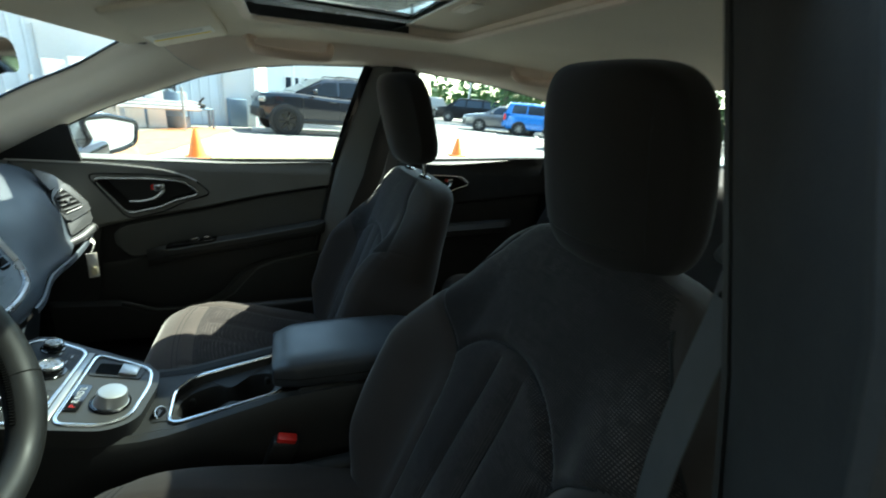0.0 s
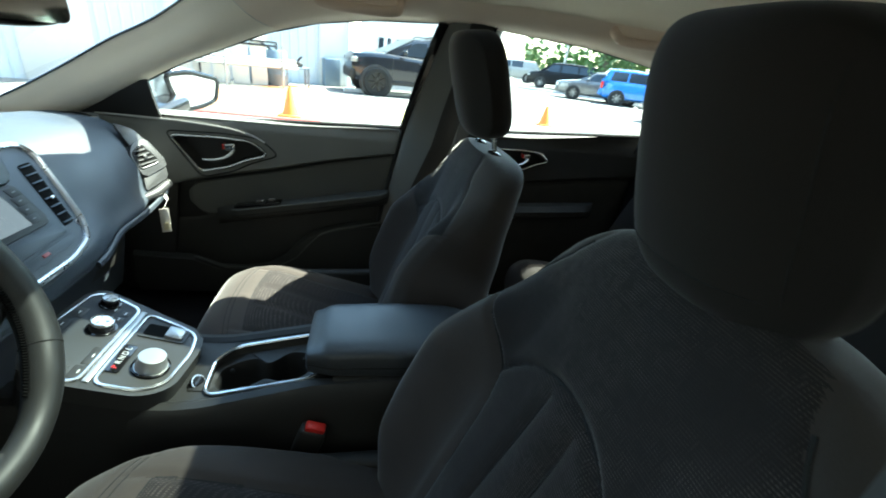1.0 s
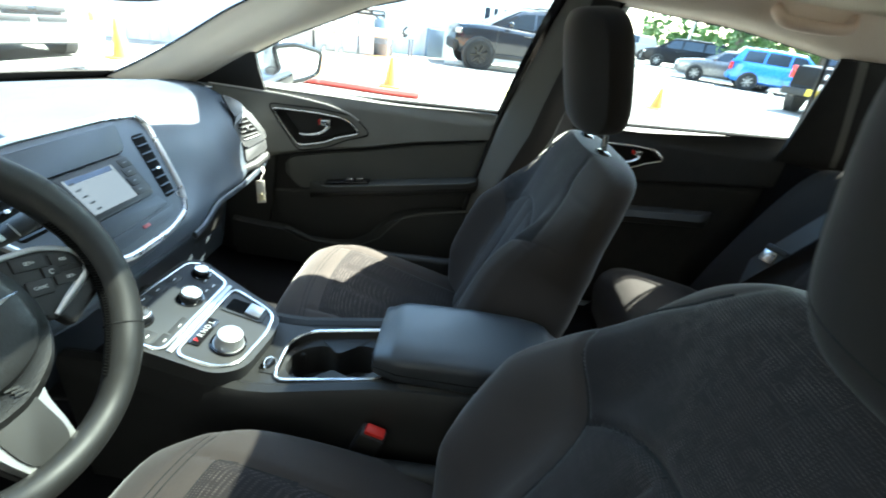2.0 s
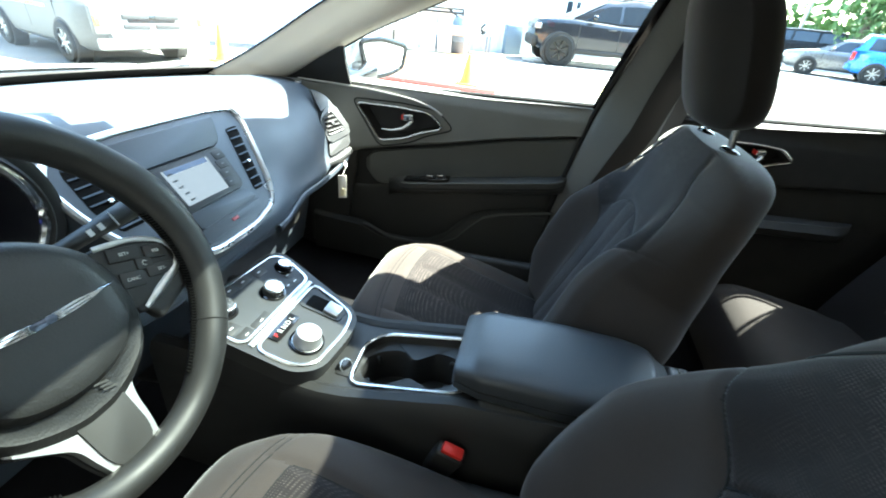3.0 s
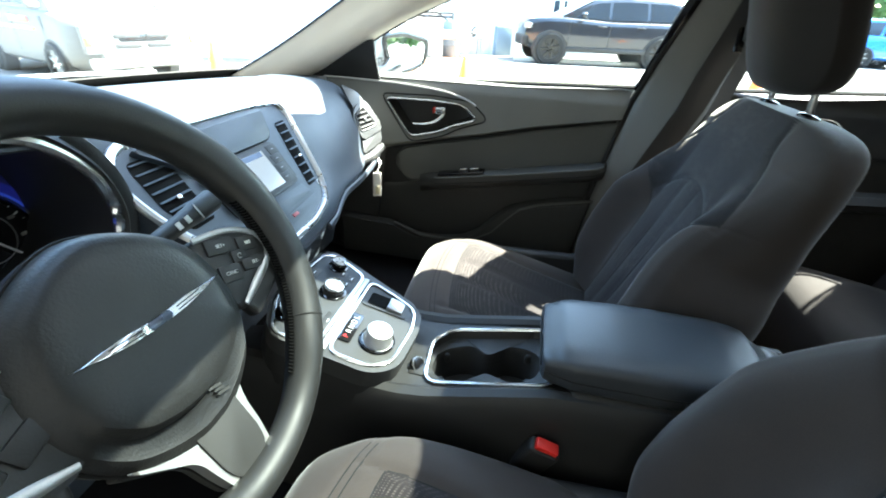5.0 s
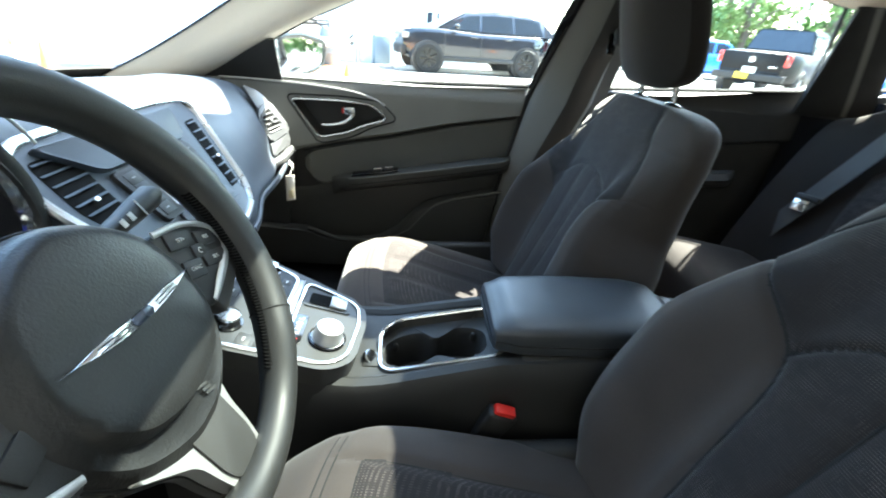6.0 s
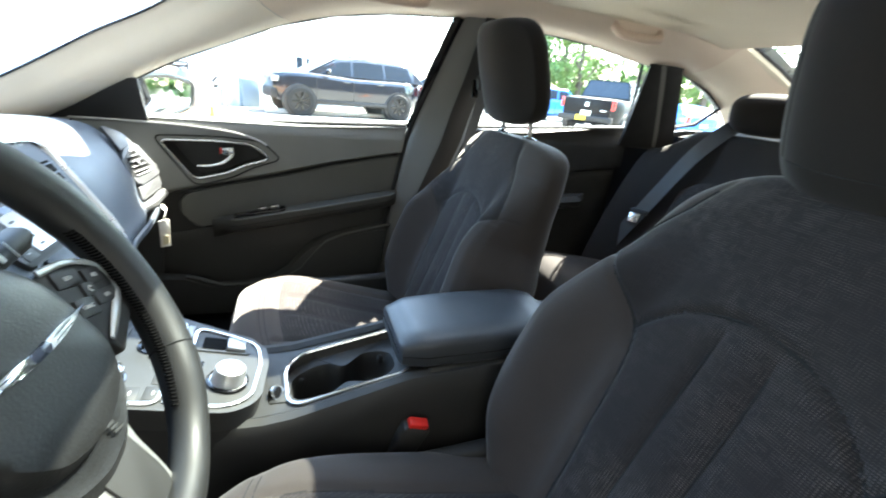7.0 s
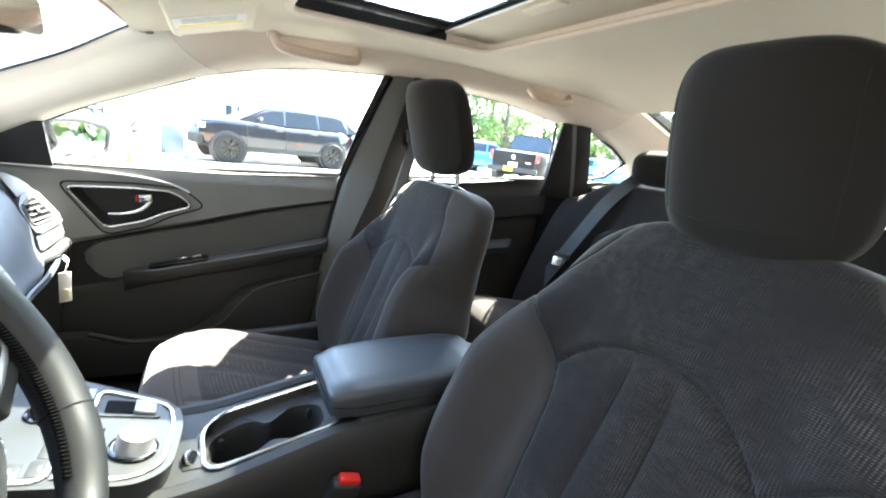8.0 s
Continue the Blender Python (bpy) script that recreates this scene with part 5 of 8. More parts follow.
part("end_wedge", sheet([spline([VENT @ Vector(p) for p in side_], 10) for side_ in (((-0.024, 0.058, 0.000), (-0.027, 0.085, -0.003), (-0.024, 0.122, -0.012)), ((0.002, 0.064, 0.003), (-0.006, 0.092, 0.001), (-0.021, 0.123, -0.011)), ((0.029, 0.066, -0.002), (0.012, 0.098, -0.004), (-0.018, 0.124, -0.014)))], thick=0.010), DULLSILVER, dash, "satin silver wedge above the side vent")
roll = [VENT @ Vector(p) for p in ((-0.072, -0.086, -0.004), (-0.028, -0.083, 0.003), (0.030, -0.071, -0.004))]
part("knee_roll", tube(spline(roll, 14), 0.012, 0.013, 12), DULLSILVER, dash, "satin silver roll end under the vent")
part("roll_collar", tube([roll[2] + (roll[1] - roll[2]) * 0.10, roll[2] + (roll[1] - roll[2]) * 0.04], 0.0142, 0.0152, 12), PLASTIC, dash)


# centre stack on its sloping plane
STACK = frame_of((-0.405, 0.012, 0.890), (0, 1, 0), (0.752, 0, 0.659))
BEZ = rounded([(-0.197, 0.085), (-0.166, 0.122), (-0.05, 0.126), (0.12, 0.122), (0.196, 0.114), (0.206, 0.085), (0.178, 0.016), (0.147, -0.055), (0.112, -0.092), (0.045, -0.106), (-0.06, -0.106), (-0.130, -0.080), (-0.176, -0.02), (-0.191, 0.03)], 0.022, 6)
stack = part("control_panel", slab(BEZ, 0.03, STACK @ Matrix.Translation((0, 0, -0.03)), 0.004), DASH, dash, "dark blue-grey centre stack panel")
part("stack_ring", moved(tube([(x, y, 0.0) for x, y in BEZ], 0.0062, 0.006, 8, closed=True), STACK), SATIN, stack, "bright chrome ring round the centre stack")
part("stack_skirt", sheet([[STACK @ Vector((x * k, y * k, h)) for x, y in BEZ] for k, h in ((1.03, -0.002), (1.07, -0.02), (1.10, -0.07))], closed_u=True), DASH, stack)
part("upper_pad", slab(rounded([(-0.098, 0.056), (0.100, 0.052), (0.135, 0.108), (-0.155, 0.110)], 0.014), 0.010, STACK, 0.004), DASH, stack)
part("screen_surround", slab(rounded([(-0.094, 0.052), (-0.090, -0.034), (0.082, -0.034), (0.094, 0.050)][::-1], 0.010), 0.007, STACK, 0.003), PLASTIC, stack)
part("touch_screen", slab([(-0.050, -0.023), (0.045, -0.025), (0.052, 0.040), (-0.048, 0.043)], 0.0012, STACK @ Matrix.Translation((0, 0, 0.0066))), LIT_SCREEN, stack, "pale lit touch screen")
for k in range(5):
    part("screen_mark", box(0.010, 0.003, 0.0004, STACK @ Matrix.Translation((-0.038 + 0.001 * k, 0.034 - 0.0125 * k, 0.0080))), DARKPRINT, stack)
part("screen_shade_bar", box(0.09, 0.009, 0.0004, STACK @ Matrix.Translation((0.001, 0.0365, 0.0079)) @ Matrix.Rotation(-0.03, 4, "Z")), material("screen_menu_bar", (0.10, 0.13, 0.20), 0.3, bump=0), stack)
for x0, lean_ in ((-0.071, 0.0), (0.069, 0.010)):
    for k in range(4):
        at = (x0 + lean_ * (1 - k * 0.66), 0.035 - 0.0175 * k, 0.0075)
        part("screen_button", box(0.025, 0.0168, 0.0014, STACK @ Matrix.Translation((at[0], at[1], 0.0072)), 0.0006), PLASTIC, stack)
        part("button_mark", box(0.007, 0.0016, 0.0006, STACK @ Matrix.Translation((at[0], at[1], 0.0080))), DIMPRINT, stack)
VENTS = (([(0.098, -0.164, -0.110), (0.085, -0.168, -0.110), (0.03, -0.172, -0.116), (-0.012, -0.160, -0.118)], -0.006, 0.093), ([(0.076, 0.147, 0.180), (-0.052, 0.100, 0.128)], -0.046, 0.070))
for edges, v0, v1 in VENTS:
    rev = sorted(edges)
    def span(v):
        return along([(e[0], e[1]) for e in rev], v), along([(e[0], e[2]) for e in rev], v)
    out = [(e[1], e[0]) for e in rev[::-1]] + [(e[2], e[0]) for e in rev]
    # flat black plate paints the shade behind the slats
    mouth = part("air_vent", slab(rounded(out, 0.006), 0.0018, STACK @ Matrix.Translation((0, 0, -0.001)), 0.0005), VOID, stack, "air vent with slats, its shaded depth a flat black plate")
    count = 8
    for k in range(count):
        v = v0 + (v1 - v0) * k / (count - 1)
        a0, a1 = span(v)
        part("vent_slat", box(a1 - a0 - 0.003, 0.0011, 0.004, STACK @ Matrix.Translation(((a0 + a1) / 2, v, 0.0022)) @ Matrix.Rotation(0.9, 4, "X"), 0.0003), DASH, mouth)
    a0, a1 = span((v0 + v1) / 2 - 0.01)
    part("vent_tab", box(0.008, 0.006, 0.006, STACK @ Matrix.Translation(((a0 + a1) / 2, (v0 + v1) / 2 - 0.01, 0.005)), 0.002), CHROME, mouth)
part("lower_bin", slab(rounded([(-0.060, -0.034), (0.083, -0.040), (0.090, -0.062), (-0.060, -0.066)][::-1], 0.006), 0.005, STACK, 0.002), DASH, stack)
part("button_bar", slab(rounded([(-0.080, -0.070), (0.096, -0.066), (0.080, -0.084), (-0.070, -0.090)][::-1], 0.006), 0.005, STACK, 0.002), DASH, stack)
part("hazard_button", box(0.016, 0.006, 0.002, STACK @ Matrix.Translation((0.010, -0.077, 0.0055)), 0.0006), material("dim_red_mark", (0.30, 0.03, 0.03), 0.5), stack, "small red hazard mark")
part("trip_mark", moved(tube([(0.006 * math.cos(a), 0.006 * math.sin(a), 0.001) for a in [2 * math.pi * k / 16 for k in range(16)]], 0.0008, 0.0008, 4, closed=True), STACK @ Matrix.Translation((0.134, -0.058, 0.0))), PRINT, stack)

# instrument binnacle
gauges = part("instrument_cluster", slab([(0.155 * math.cos(a), 0.085 * math.sin(a)) for a in [2 * math.pi * k / 40 for k in range(40)]], 0.01, frame_of((-0.585, -0.36, 0.925), (0, 1, 0), (0.95, 0, 0.3))), GLOSSBLACK, dash, "black instrument cluster with blue-lit dials")
GM = frame_of((-0.572, -0.36, 0.928), (0, 1, 0), (0.95, 0, 0.3))
RING_Y, RING_Z, RING_W = -0.357, 0.937, 0.150


def ring_at(x0, lean, grow=0.0, bottom=0.085, top=0.106, inner=0.55):
    """An oval round the instruments, grown outwards less towards the centre stack."""
    out = []
    for k in range(64):
        a = 2 * math.pi * k / 64
        c, s_ = math.cos(a), math.sin(a)
        g = grow * (1.0 - inner * smooth(0.2, 0.9, c))
        out.append((x0 + lean * (1 - s_), RING_Y + (RING_W + g) * math.copysign(abs(c) ** 0.8, c), RING_Z + ((top if s_ > 0 else bottom) + g) * s_))
    return out


part("cluster_ring", tube(ring_at(-0.452, 0.012), 0.0060, 0.0065, 8, closed=True), CHROME, dash, "chrome rim of the instrument binnacle")
flange = [[p for k, p in enumerate(ring_at(x0, 0.012, g, inner=0.0)) if k <= 8 or k >= 54] for x0, g in ((-0.451, 0.008), (-0.448, 0.016), (-0.450, 0.025), (-0.462, 0.031))]
part("cowl_flange", sheet([row[9:] + row[:9] for row in flange], thick=0.004), HUBVINYL, dash, "black padding between the instruments and the centre stack")
part("hood_line", tube([p for p in ring_at(-0.440, 0.012, 0.026, inner=-0.7) if p[2] > RING_Z + 0.055], 0.0018, 0.0018, 6), SILVER, dash, "thin bright line under the hood")
part("binnacle_wall", sheet([ring_at(x0, 0.012, g) for x0, g in ((-0.452, -0.002), (-0.50, -0.005), (-0.60, -0.008))], closed_u=True), PLASTIC, dash)
part("binnacle_cowl", sheet([ring_at(x0, 0.012, g) for g, x0 in ((0.003, -0.456), (0.006, -0.449), (0.013, -0.444), (0.022, -0.448), (0.029, -0.460), (0.033, -0.49), (0.036, -0.58))], closed_u=True), HUBVINYL, dash, "black padded cowl round the instruments")
DIAL_Z = -0.027
for y0, r in ((0.093, 0.052), (-0.093, 0.052)):
    DM = GM @ Matrix.Translation((y0, DIAL_Z, 0))
    dial = part("dial", turned([(r, 0), (r, 0.004), (r - 0.004, 0.005), (r - 0.006, 0.002), (0.002, 0.002)], 40, DM), GLOSSBLACK, gauges)
    # blue haze spilling from the dial, painted as three ever dimmer emissive bands
    for name, r0, r1, h, glow in (("inner_glow", 1.02, 1.14, 0.0012, GAUGE_BLUE), ("middle_glow", 1.14, 1.36, 0.0008, GAUGE_DEEP), ("outer_glow", 1.36, 1.62, 0.0004, GAUGE_DIM)):
        part(name, turned([(r * r1, h), (r * r0, h)], 48, DM), glow, dial, "soft blue lit band")
    part("dial_rim", moved(tube([(r * 1.02 * math.cos(a), r * 1.02 * math.sin(a), 0.005) for a in [2 * math.pi * k / 40 for k in range(40)]], 0.0012, 0.0012, 6, closed=True), DM), DULLSILVER, dial)
    part("inner_ring", moved(tube([(r * 0.56 * math.cos(a), r * 0.56 * math.sin(a), 0.003) for a in [2 * math.pi * k / 40 for k in range(40)]], 0.0007, 0.0007, 5, closed=True), DM), DIMPRINT, dial)
    part("needle", box(0.002, r * 0.75, 0.002, DM @ Matrix.Translation((0, 0, 0.008)) @ Matrix.Rotation(-2.55, 4, "Z") @ Matrix.Translation((0, r * 0.34, 0))), PRINT, dial, "pale needle")
    for k in range(25):
        a = radians(-50 + 280 * k / 24)
        long_ = k % 3 == 0
        part("dial_mark", box(0.007 if long_ else 0.004, 0.0018 if long_ else 0.001, 0.0008, DM @ Matrix.Translation((r * (0.86 if long_ else 0.90) * math.cos(a), r * (0.86 if long_ else 0.90) * math.sin(a), 0.003)) @ Matrix.Rotation(a, 4, "Z")), PRINT, dial)
        if long_:
            part("number_bar", box(0.0070, 0.0038, 0.0006, DM @ Matrix.Translation((r * 0.71 * math.cos(a), r * 0.71 * math.sin(a), 0.003))), DIMPRINT, dial)
part("info_screen", box(0.075, 0.08, 0.003, GM @ Matrix.Translation((0.0, 0.005, 0.001)), 0.002), GAUGE_BLUE, gauges, "blue-lit information screen")
part("speaker_cover", slab(rounded([(-0.10, -0.03), (0.10, -0.03), (0.10, 0.03), (-0.10, 0.03)], 0.02), 0.004, pose(-0.86, 0.0, 0.956, 0, 0, 90), 0.002), PLASTIC, dash)

# price tag hanging on the glovebox edge
tag = thing("paper_tag", "white and yellow paper tag hanging on a loop", "paper tag")
part("loop", sheet([[p + Vector((0.0, 0.005 * k, 0.003 * k)) for k in (-1, 1)] for p in spline([(-0.405, 0.585, 0.755), (-0.392, 0.570, 0.748), (-0.394, 0.560, 0.738), (-0.396, 0.555, 0.728)], 14)], thick=0.0006), PAPER, tag)
part("card", box(0.0012, 0.024, 0.078, pose(-0.397, 0.549, 0.690, 0, 8, -62), 0.0004), PAPER, tag)
part("print_bar", box(0.0006, 0.012, 0.024, pose(-0.397, 0.549, 0.672, 0, 8, -62) @ Matrix.Translation((0.0009, 0, 0))), material("pale_tag_print", (0.72, 0.66, 0.45), 0.7, var=0.04), tag)

# ---- steering wheel ----
WHEEL = frame_of((-0.262, -0.357, 0.930), (0, 1, 0), (math.cos(0.51), 0, math.sin(0.51)))
wheel = thing("steering_wheel", "leather-wrapped steering wheel with winged emblem and silver spokes", "steering wheel")
R = 0.1735


def rim_point(a, b, k=1.0):
    """a round the wheel, b round the grip; the foot of the rim is flatter and set back."""
    foot = math.exp(-((math.sin(a) + 1.0) / 0.16) ** 2)
    grip = (1.0 + 0.10 * math.exp(-((math.sin(a) - 0.35) / 0.25) ** 2)) * (1 - 0.16 * foot) * k
    r = R + 0.014 * foot + 0.0212 * grip * math.cos(b)
    return Vector((r * math.cos(a), r * math.sin(a) * 0.985, 0.0212 * grip * math.sin(b) - 0.010 * foot))


def rim_arc(a0, a1, n):
    return moved(loft([[rim_point(a, 2 * math.pi * j / 16) for j in range(16)] for a in [a0 + (a1 - a0) * k / n for k in range(n + 1)]]), WHEEL)


SEAM_A = radians(-40)
rim = part("rim", joined(rim_arc(SEAM_A + 0.006, math.pi - SEAM_A - 0.006, 60)), LEATHER, wheel, "black leather rim")
part("rim_lower", rim_arc(math.pi - SEAM_A + 0.006, 2 * math.pi + SEAM_A - 0.006, 40), LEATHER, wheel, "black leather lower rim")
for a in (SEAM_A, math.pi - SEAM_A):
    part("rim_seam", moved(tube([rim_point(a, 2 * math.pi * j / 20, 0.985) for j in range(20)], 0.0012, 0.0012, 5, closed=True), WHEEL), SEAM, rim)
for a0, a1 in ((radians(-62), radians(14)), (radians(166), radians(242))):
    for k in range(60):
        a = a0 + (a1 - a0) * k / 59
        p, q = rim_point(a, math.pi * 0.92, 1.015), rim_point(a + 0.014, math.pi * 1.04, 1.02)
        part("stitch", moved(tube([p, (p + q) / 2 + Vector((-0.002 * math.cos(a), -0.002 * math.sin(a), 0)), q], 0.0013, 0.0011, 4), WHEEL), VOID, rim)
HUB_OUT = [(0.0, 0.076), (0.032, 0.068), (0.062, 0.050), (0.086, 0.024), (0.095, -0.014), (0.091, -0.050), (0.072, -0.085), (0.048, -0.104), (0.020, -0.116), (0.0, -0.118)]
HUB_IN = [(0.0, 0.070), (0.028, 0.062), (0.054, 0.045), (0.070, 0.022), (0.077, -0.012), (0.073, -0.042), (0.055, -0.066), (0.036, -0.076), (0.016, -0.081), (0.0, -0.082)]
HUB_X = -0.008


def both(half):
    return spline([(HUB_X + x, y, 0) for x, y in half] + [(HUB_X - x, y, 0) for x, y in half[-2:0:-1]], 84, True)


hub_pts, inner_pts = both(HUB_OUT), both(HUB_IN)
hub_rows = []
for f, k, h in ((0.0, 1.0, -0.045), (0.0, 1.0, -0.022), (0.0, 0.985, -0.012), (0.35, 1.0, -0.0048), (0.75, 1.0, -0.0004), (0.92, 1.0, 0.0016), (1.0, 0.985, 0.0030), (1.0, 0.95, 0.0053), (1.0, 0.88, 0.0071), (1.0, 0.70, 0.0088), (1.0, 0.45, 0.0095), (1.0, 0.2, 0.0098), (1.0, 0.02, 0.0098)):
    hub_rows.append([Vector((HUB_X + (p.lerp(q, f).x - HUB_X) * k, p.lerp(q, f).y * k, h - (0.0065 * smooth(-0.035, -0.085, p.y) if 0.5 < f < 1.0 else 0.0) + (0.0035 * smooth(-0.02, -0.07, p.y) * smooth(0.3, 0.9, k) if f == 1.0 and k < 0.97 else 0.0))) for p, q in zip(hub_pts, inner_pts)])
hub = part("hub_cover", moved(loft(hub_rows), WHEEL), HUBVINYL, wheel, "grained black airbag cover")
part("hub_edge", moved(tube([(p.x * 1.0, p.y * 1.0, -0.020) for p in hub_pts], 0.002, 0.002, 6, closed=True), WHEEL), SEAM, hub)
# winged emblem, plain shapes
EM = WHEEL @ Matrix.Translation((-0.003, -0.009, 0.0098)) @ Matrix.Rotation(-0.06, 4, "Z")
for sgn in (1, -1):
    wing = [(0.009 * sgn, 0.0044), (0.030 * sgn, 0.0052), (0.070 * sgn, 0.0044), (0.046 * sgn, 0.0000), (0.027 * sgn, -0.0028), (0.009 * sgn, -0.0046)]
    part("emblem_wing", slab(wing if sgn > 0 else wing[::-1], 0.0035, EM, 0.001), CHROME, hub, "chrome wing of the emblem")
    for k in range(2):
        part("wing_groove", box(0.026, 0.0008, 0.0006, EM @ Matrix.Translation((0.030 * sgn, 0.0025 - 0.003 * k, 0.0037)) @ Matrix.Rotation(0.06 * sgn, 4, "Z")), DARKPRINT, hub)
part("emblem_centre", slab(rounded([(-0.011, -0.0036), (0.011, -0.0036), (0.011, 0.0036), (-0.011, 0.0036)], 0.003), 0.0040, EM, 0.001), material("emblem_blue", (0.05, 0.06, 0.085), 0.25, 0.5, bump=0), hub, "small blue emblem centre")
for k in range(3):
    part("print_bar", box(0.013 - 0.003 * (k % 2), 0.0022, 0.0006, WHEEL @ Matrix.Translation((0.004 + 0.002 * k, -0.086 - 0.0045 * k, -0.0026)) @ Matrix.Rotation(-0.3, 4, "Z")), material("faint_hub_print", (0.024, 0.024, 0.023), 0.6), hub, "faint unreadable moulded print")
# spokes with switches
for sgn in (1, -1):
    PAD = WHEEL @ Matrix.Translation((HUB_X if sgn < 0 else -0.002, 0, 0))
    pod = rounded([(0.074 * sgn, 0.028), (0.122 * sgn, 0.020), (0.158 * sgn, -0.002), (0.164 * sgn, -0.036), (0.142 * sgn, -0.056), (0.080 * sgn, -0.058)], 0.012)
    pod = pod if sgn > 0 else pod[::-1]
    spoke = part("side_spoke", slab(pod, 0.022, PAD @ Matrix.Translation((0, 0, -0.028)), 0.004), PLASTIC, wheel, "black spoke with switch pad")
    band = spline([(0.080 * sgn, 0.026, -0.004), (0.120 * sgn, 0.018, -0.003), (0.150 * sgn, 0.000, -0.004), (0.157 * sgn, -0.022, -0.005), (0.142 * sgn, -0.034, -0.005), (0.108 * sgn, -0.046, -0.004), (0.088 * sgn, -0.053, -0.004)], 40)
    part("spoke_bezel", moved(tube(band, 0.0040, 0.0016, 8, taper=[0.8 + 0.5 * smooth(14, 26, i) - 0.6 * smooth(30, 39, i) for i in range(40)]), PAD), SILVER, spoke, "satin silver switch surround")
    part("spoke_foot", moved(box(0.062, 0.026, 0.018, Matrix.Translation((0.126 * sgn, -0.055, -0.020)) @ Matrix.Rotation(0.30 * sgn, 4, "Z"), 0.006, 3), PAD), PLASTIC, spoke)
    for bx, by, bw, bh, tx in ((0.104, 0.008, 0.034, 0.016, "SET+"), (0.136, -0.005, 0.026, 0.016, "RES"), (0.117, -0.011, 0.018, 0.014, ""), (0.096, -0.020, 0.026, 0.018, "CANC"), (0.130, -0.026, 0.034, 0.014, "SET-")):
        bm_ = PAD @ Matrix.Translation((bx * sgn, by, -0.0055)) @ Matrix.Rotation(-0.30 * sgn, 4, "Z")
        part("switch", box(bw, bh, 0.004, bm_, 0.0015), PLASTIC, spoke)
        if sgn > 0 and tx:
            words("switch_text", tx, 0.0052, bm_ @ Matrix.Translation((0, 0, 0.0022)), PRINT, spoke)
        elif tx == "":
            part("switch_mark", moved(tube([(0.0026 * math.cos(a), 0.0026 * math.sin(a), 0.0024) for a in [0.5 + 4.7 * k / 12 for k in range(13)]], 0.0005, 0.0005, 4), bm_), PRINT, spoke)
low = rounded([(0.046, -0.085), (0.033, -0.120), (0.030, -0.150), (0.024, -0.176), (-0.024, -0.176), (-0.030, -0.150), (-0.034, -0.124), (-0.074, -0.085)], 0.010)
FOOT = WHEEL @ Matrix.Translation((HUB_X, 0, -0.028))
lower_spoke = part("lower_spoke", slab(low[::-1], 0.016, FOOT, 0.004), SILVER, wheel, "satin silver lower spoke")
part("spoke_inlay", slab(rounded([(0.025, -0.100), (0.024, -0.150), (0.018, -0.169), (-0.018, -0.169), (-0.024, -0.150), (-0.025, -0.100)][::-1], 0.008), 0.0185, FOOT, 0.001), PEWTER, lower_spoke, "grey spoke inlay")
part("spoke_back", slab([(x * 1.06, y) for x, y in low[::-1]], 0.01, FOOT @ Matrix.Translation((0, 0, -0.010)), 0.003), PLASTIC, lower_spoke)
column = thing("steering_column", "black plastic steering column shroud with wiper stalk", "steering column")
part("shroud", moved(loft([[(w * math.cos(a), hh * math.sin(a) - 0.01, d) for a in [2 * math.pi * k / 28 for k in range(28)]] for w, hh, d in ((0.055, 0.05, -0.036), (0.075, 0.062, -0.05), (0.085, 0.075, -0.15), (0.09, 0.08, -0.22))]), WHEEL), PLASTIC, column)
stalk = part("stalk", moved(loft([[(x, 0.030 + hh * math.cos(a), -0.058 + 0.011 * math.sin(a)) for a in [2 * math.pi * k / 16 for k in range(16)]] for x, hh in ((0.05, 0.008), (0.10, 0.009), (0.13, 0.010), (0.155, 0.012), (0.185, 0.013), (0.192, 0.009))]), WHEEL @ Matrix.Rotation(0.10, 4, "Z")), PLASTIC, column, "black wiper stalk with white marks")
for k, x in enumerate((0.118, 0.132, 0.15)):
    part("stalk_mark", box(0.006 if k < 2 else 0.0015, 0.008 if k < 2 else 0.018, 0.0008, WHEEL @ Matrix.Rotation(0.10, 4, "Z") @ Matrix.Translation((x, 0.030, -0.0465))), PRINT, stalk)
part("knee_panel", box(0.03, 0.46, 0.16, pose(-0.455, -0.40, 0.70, 0, 28, 0), 0.012, 3), PLASTIC, column)

# ---- centre console ----
def console_z(x):
    return along([(-0.40, 0.62), (-0.14, 0.597), (-0.09, 0.600), (0.10, 0.640), (0.45, 0.655)], x)


console = thing("centre_console", "dark centre console with rotary shifter and cup holders", "console")
rows = []
for k in range(45):
    x = -0.46 + 0.95 * k / 44
    z = console_z(x) + 0.012
    w0 = along([(-0.46, 0.125), (-0.14, 0.122), (0.1, 0.112), (0.45, 0.105)], x)
    rows.append([(x, y, zz) for y, zz in [(-w0 - 0.012, 0.31), (-w0 - 0.004, 0.45), (-w0, z - 0.06), (-w0 + 0.003, z - 0.018), (-w0 + 0.012, z - 0.003), (-w0 + 0.026, z), (-w0 + 0.036, z - 0.006)]])
part("side_wall", sheet(rows), PLASTIC, console)
rows2 = [[(p[0], -p[1], p[2]) for p in r] for r in rows]
part("side_wall", sheet(rows2), PLASTIC, console)
CUP = rounded([(-0.098, -0.076), (0.112, -0.076), (0.112, 0.062), (-0.075, 0.062), (-0.105, 0.025)], 0.03, 6)


def tray_point(x, y, lift=0.0):
    return Vector((x, y, console_z(x) + 0.004 + lift))


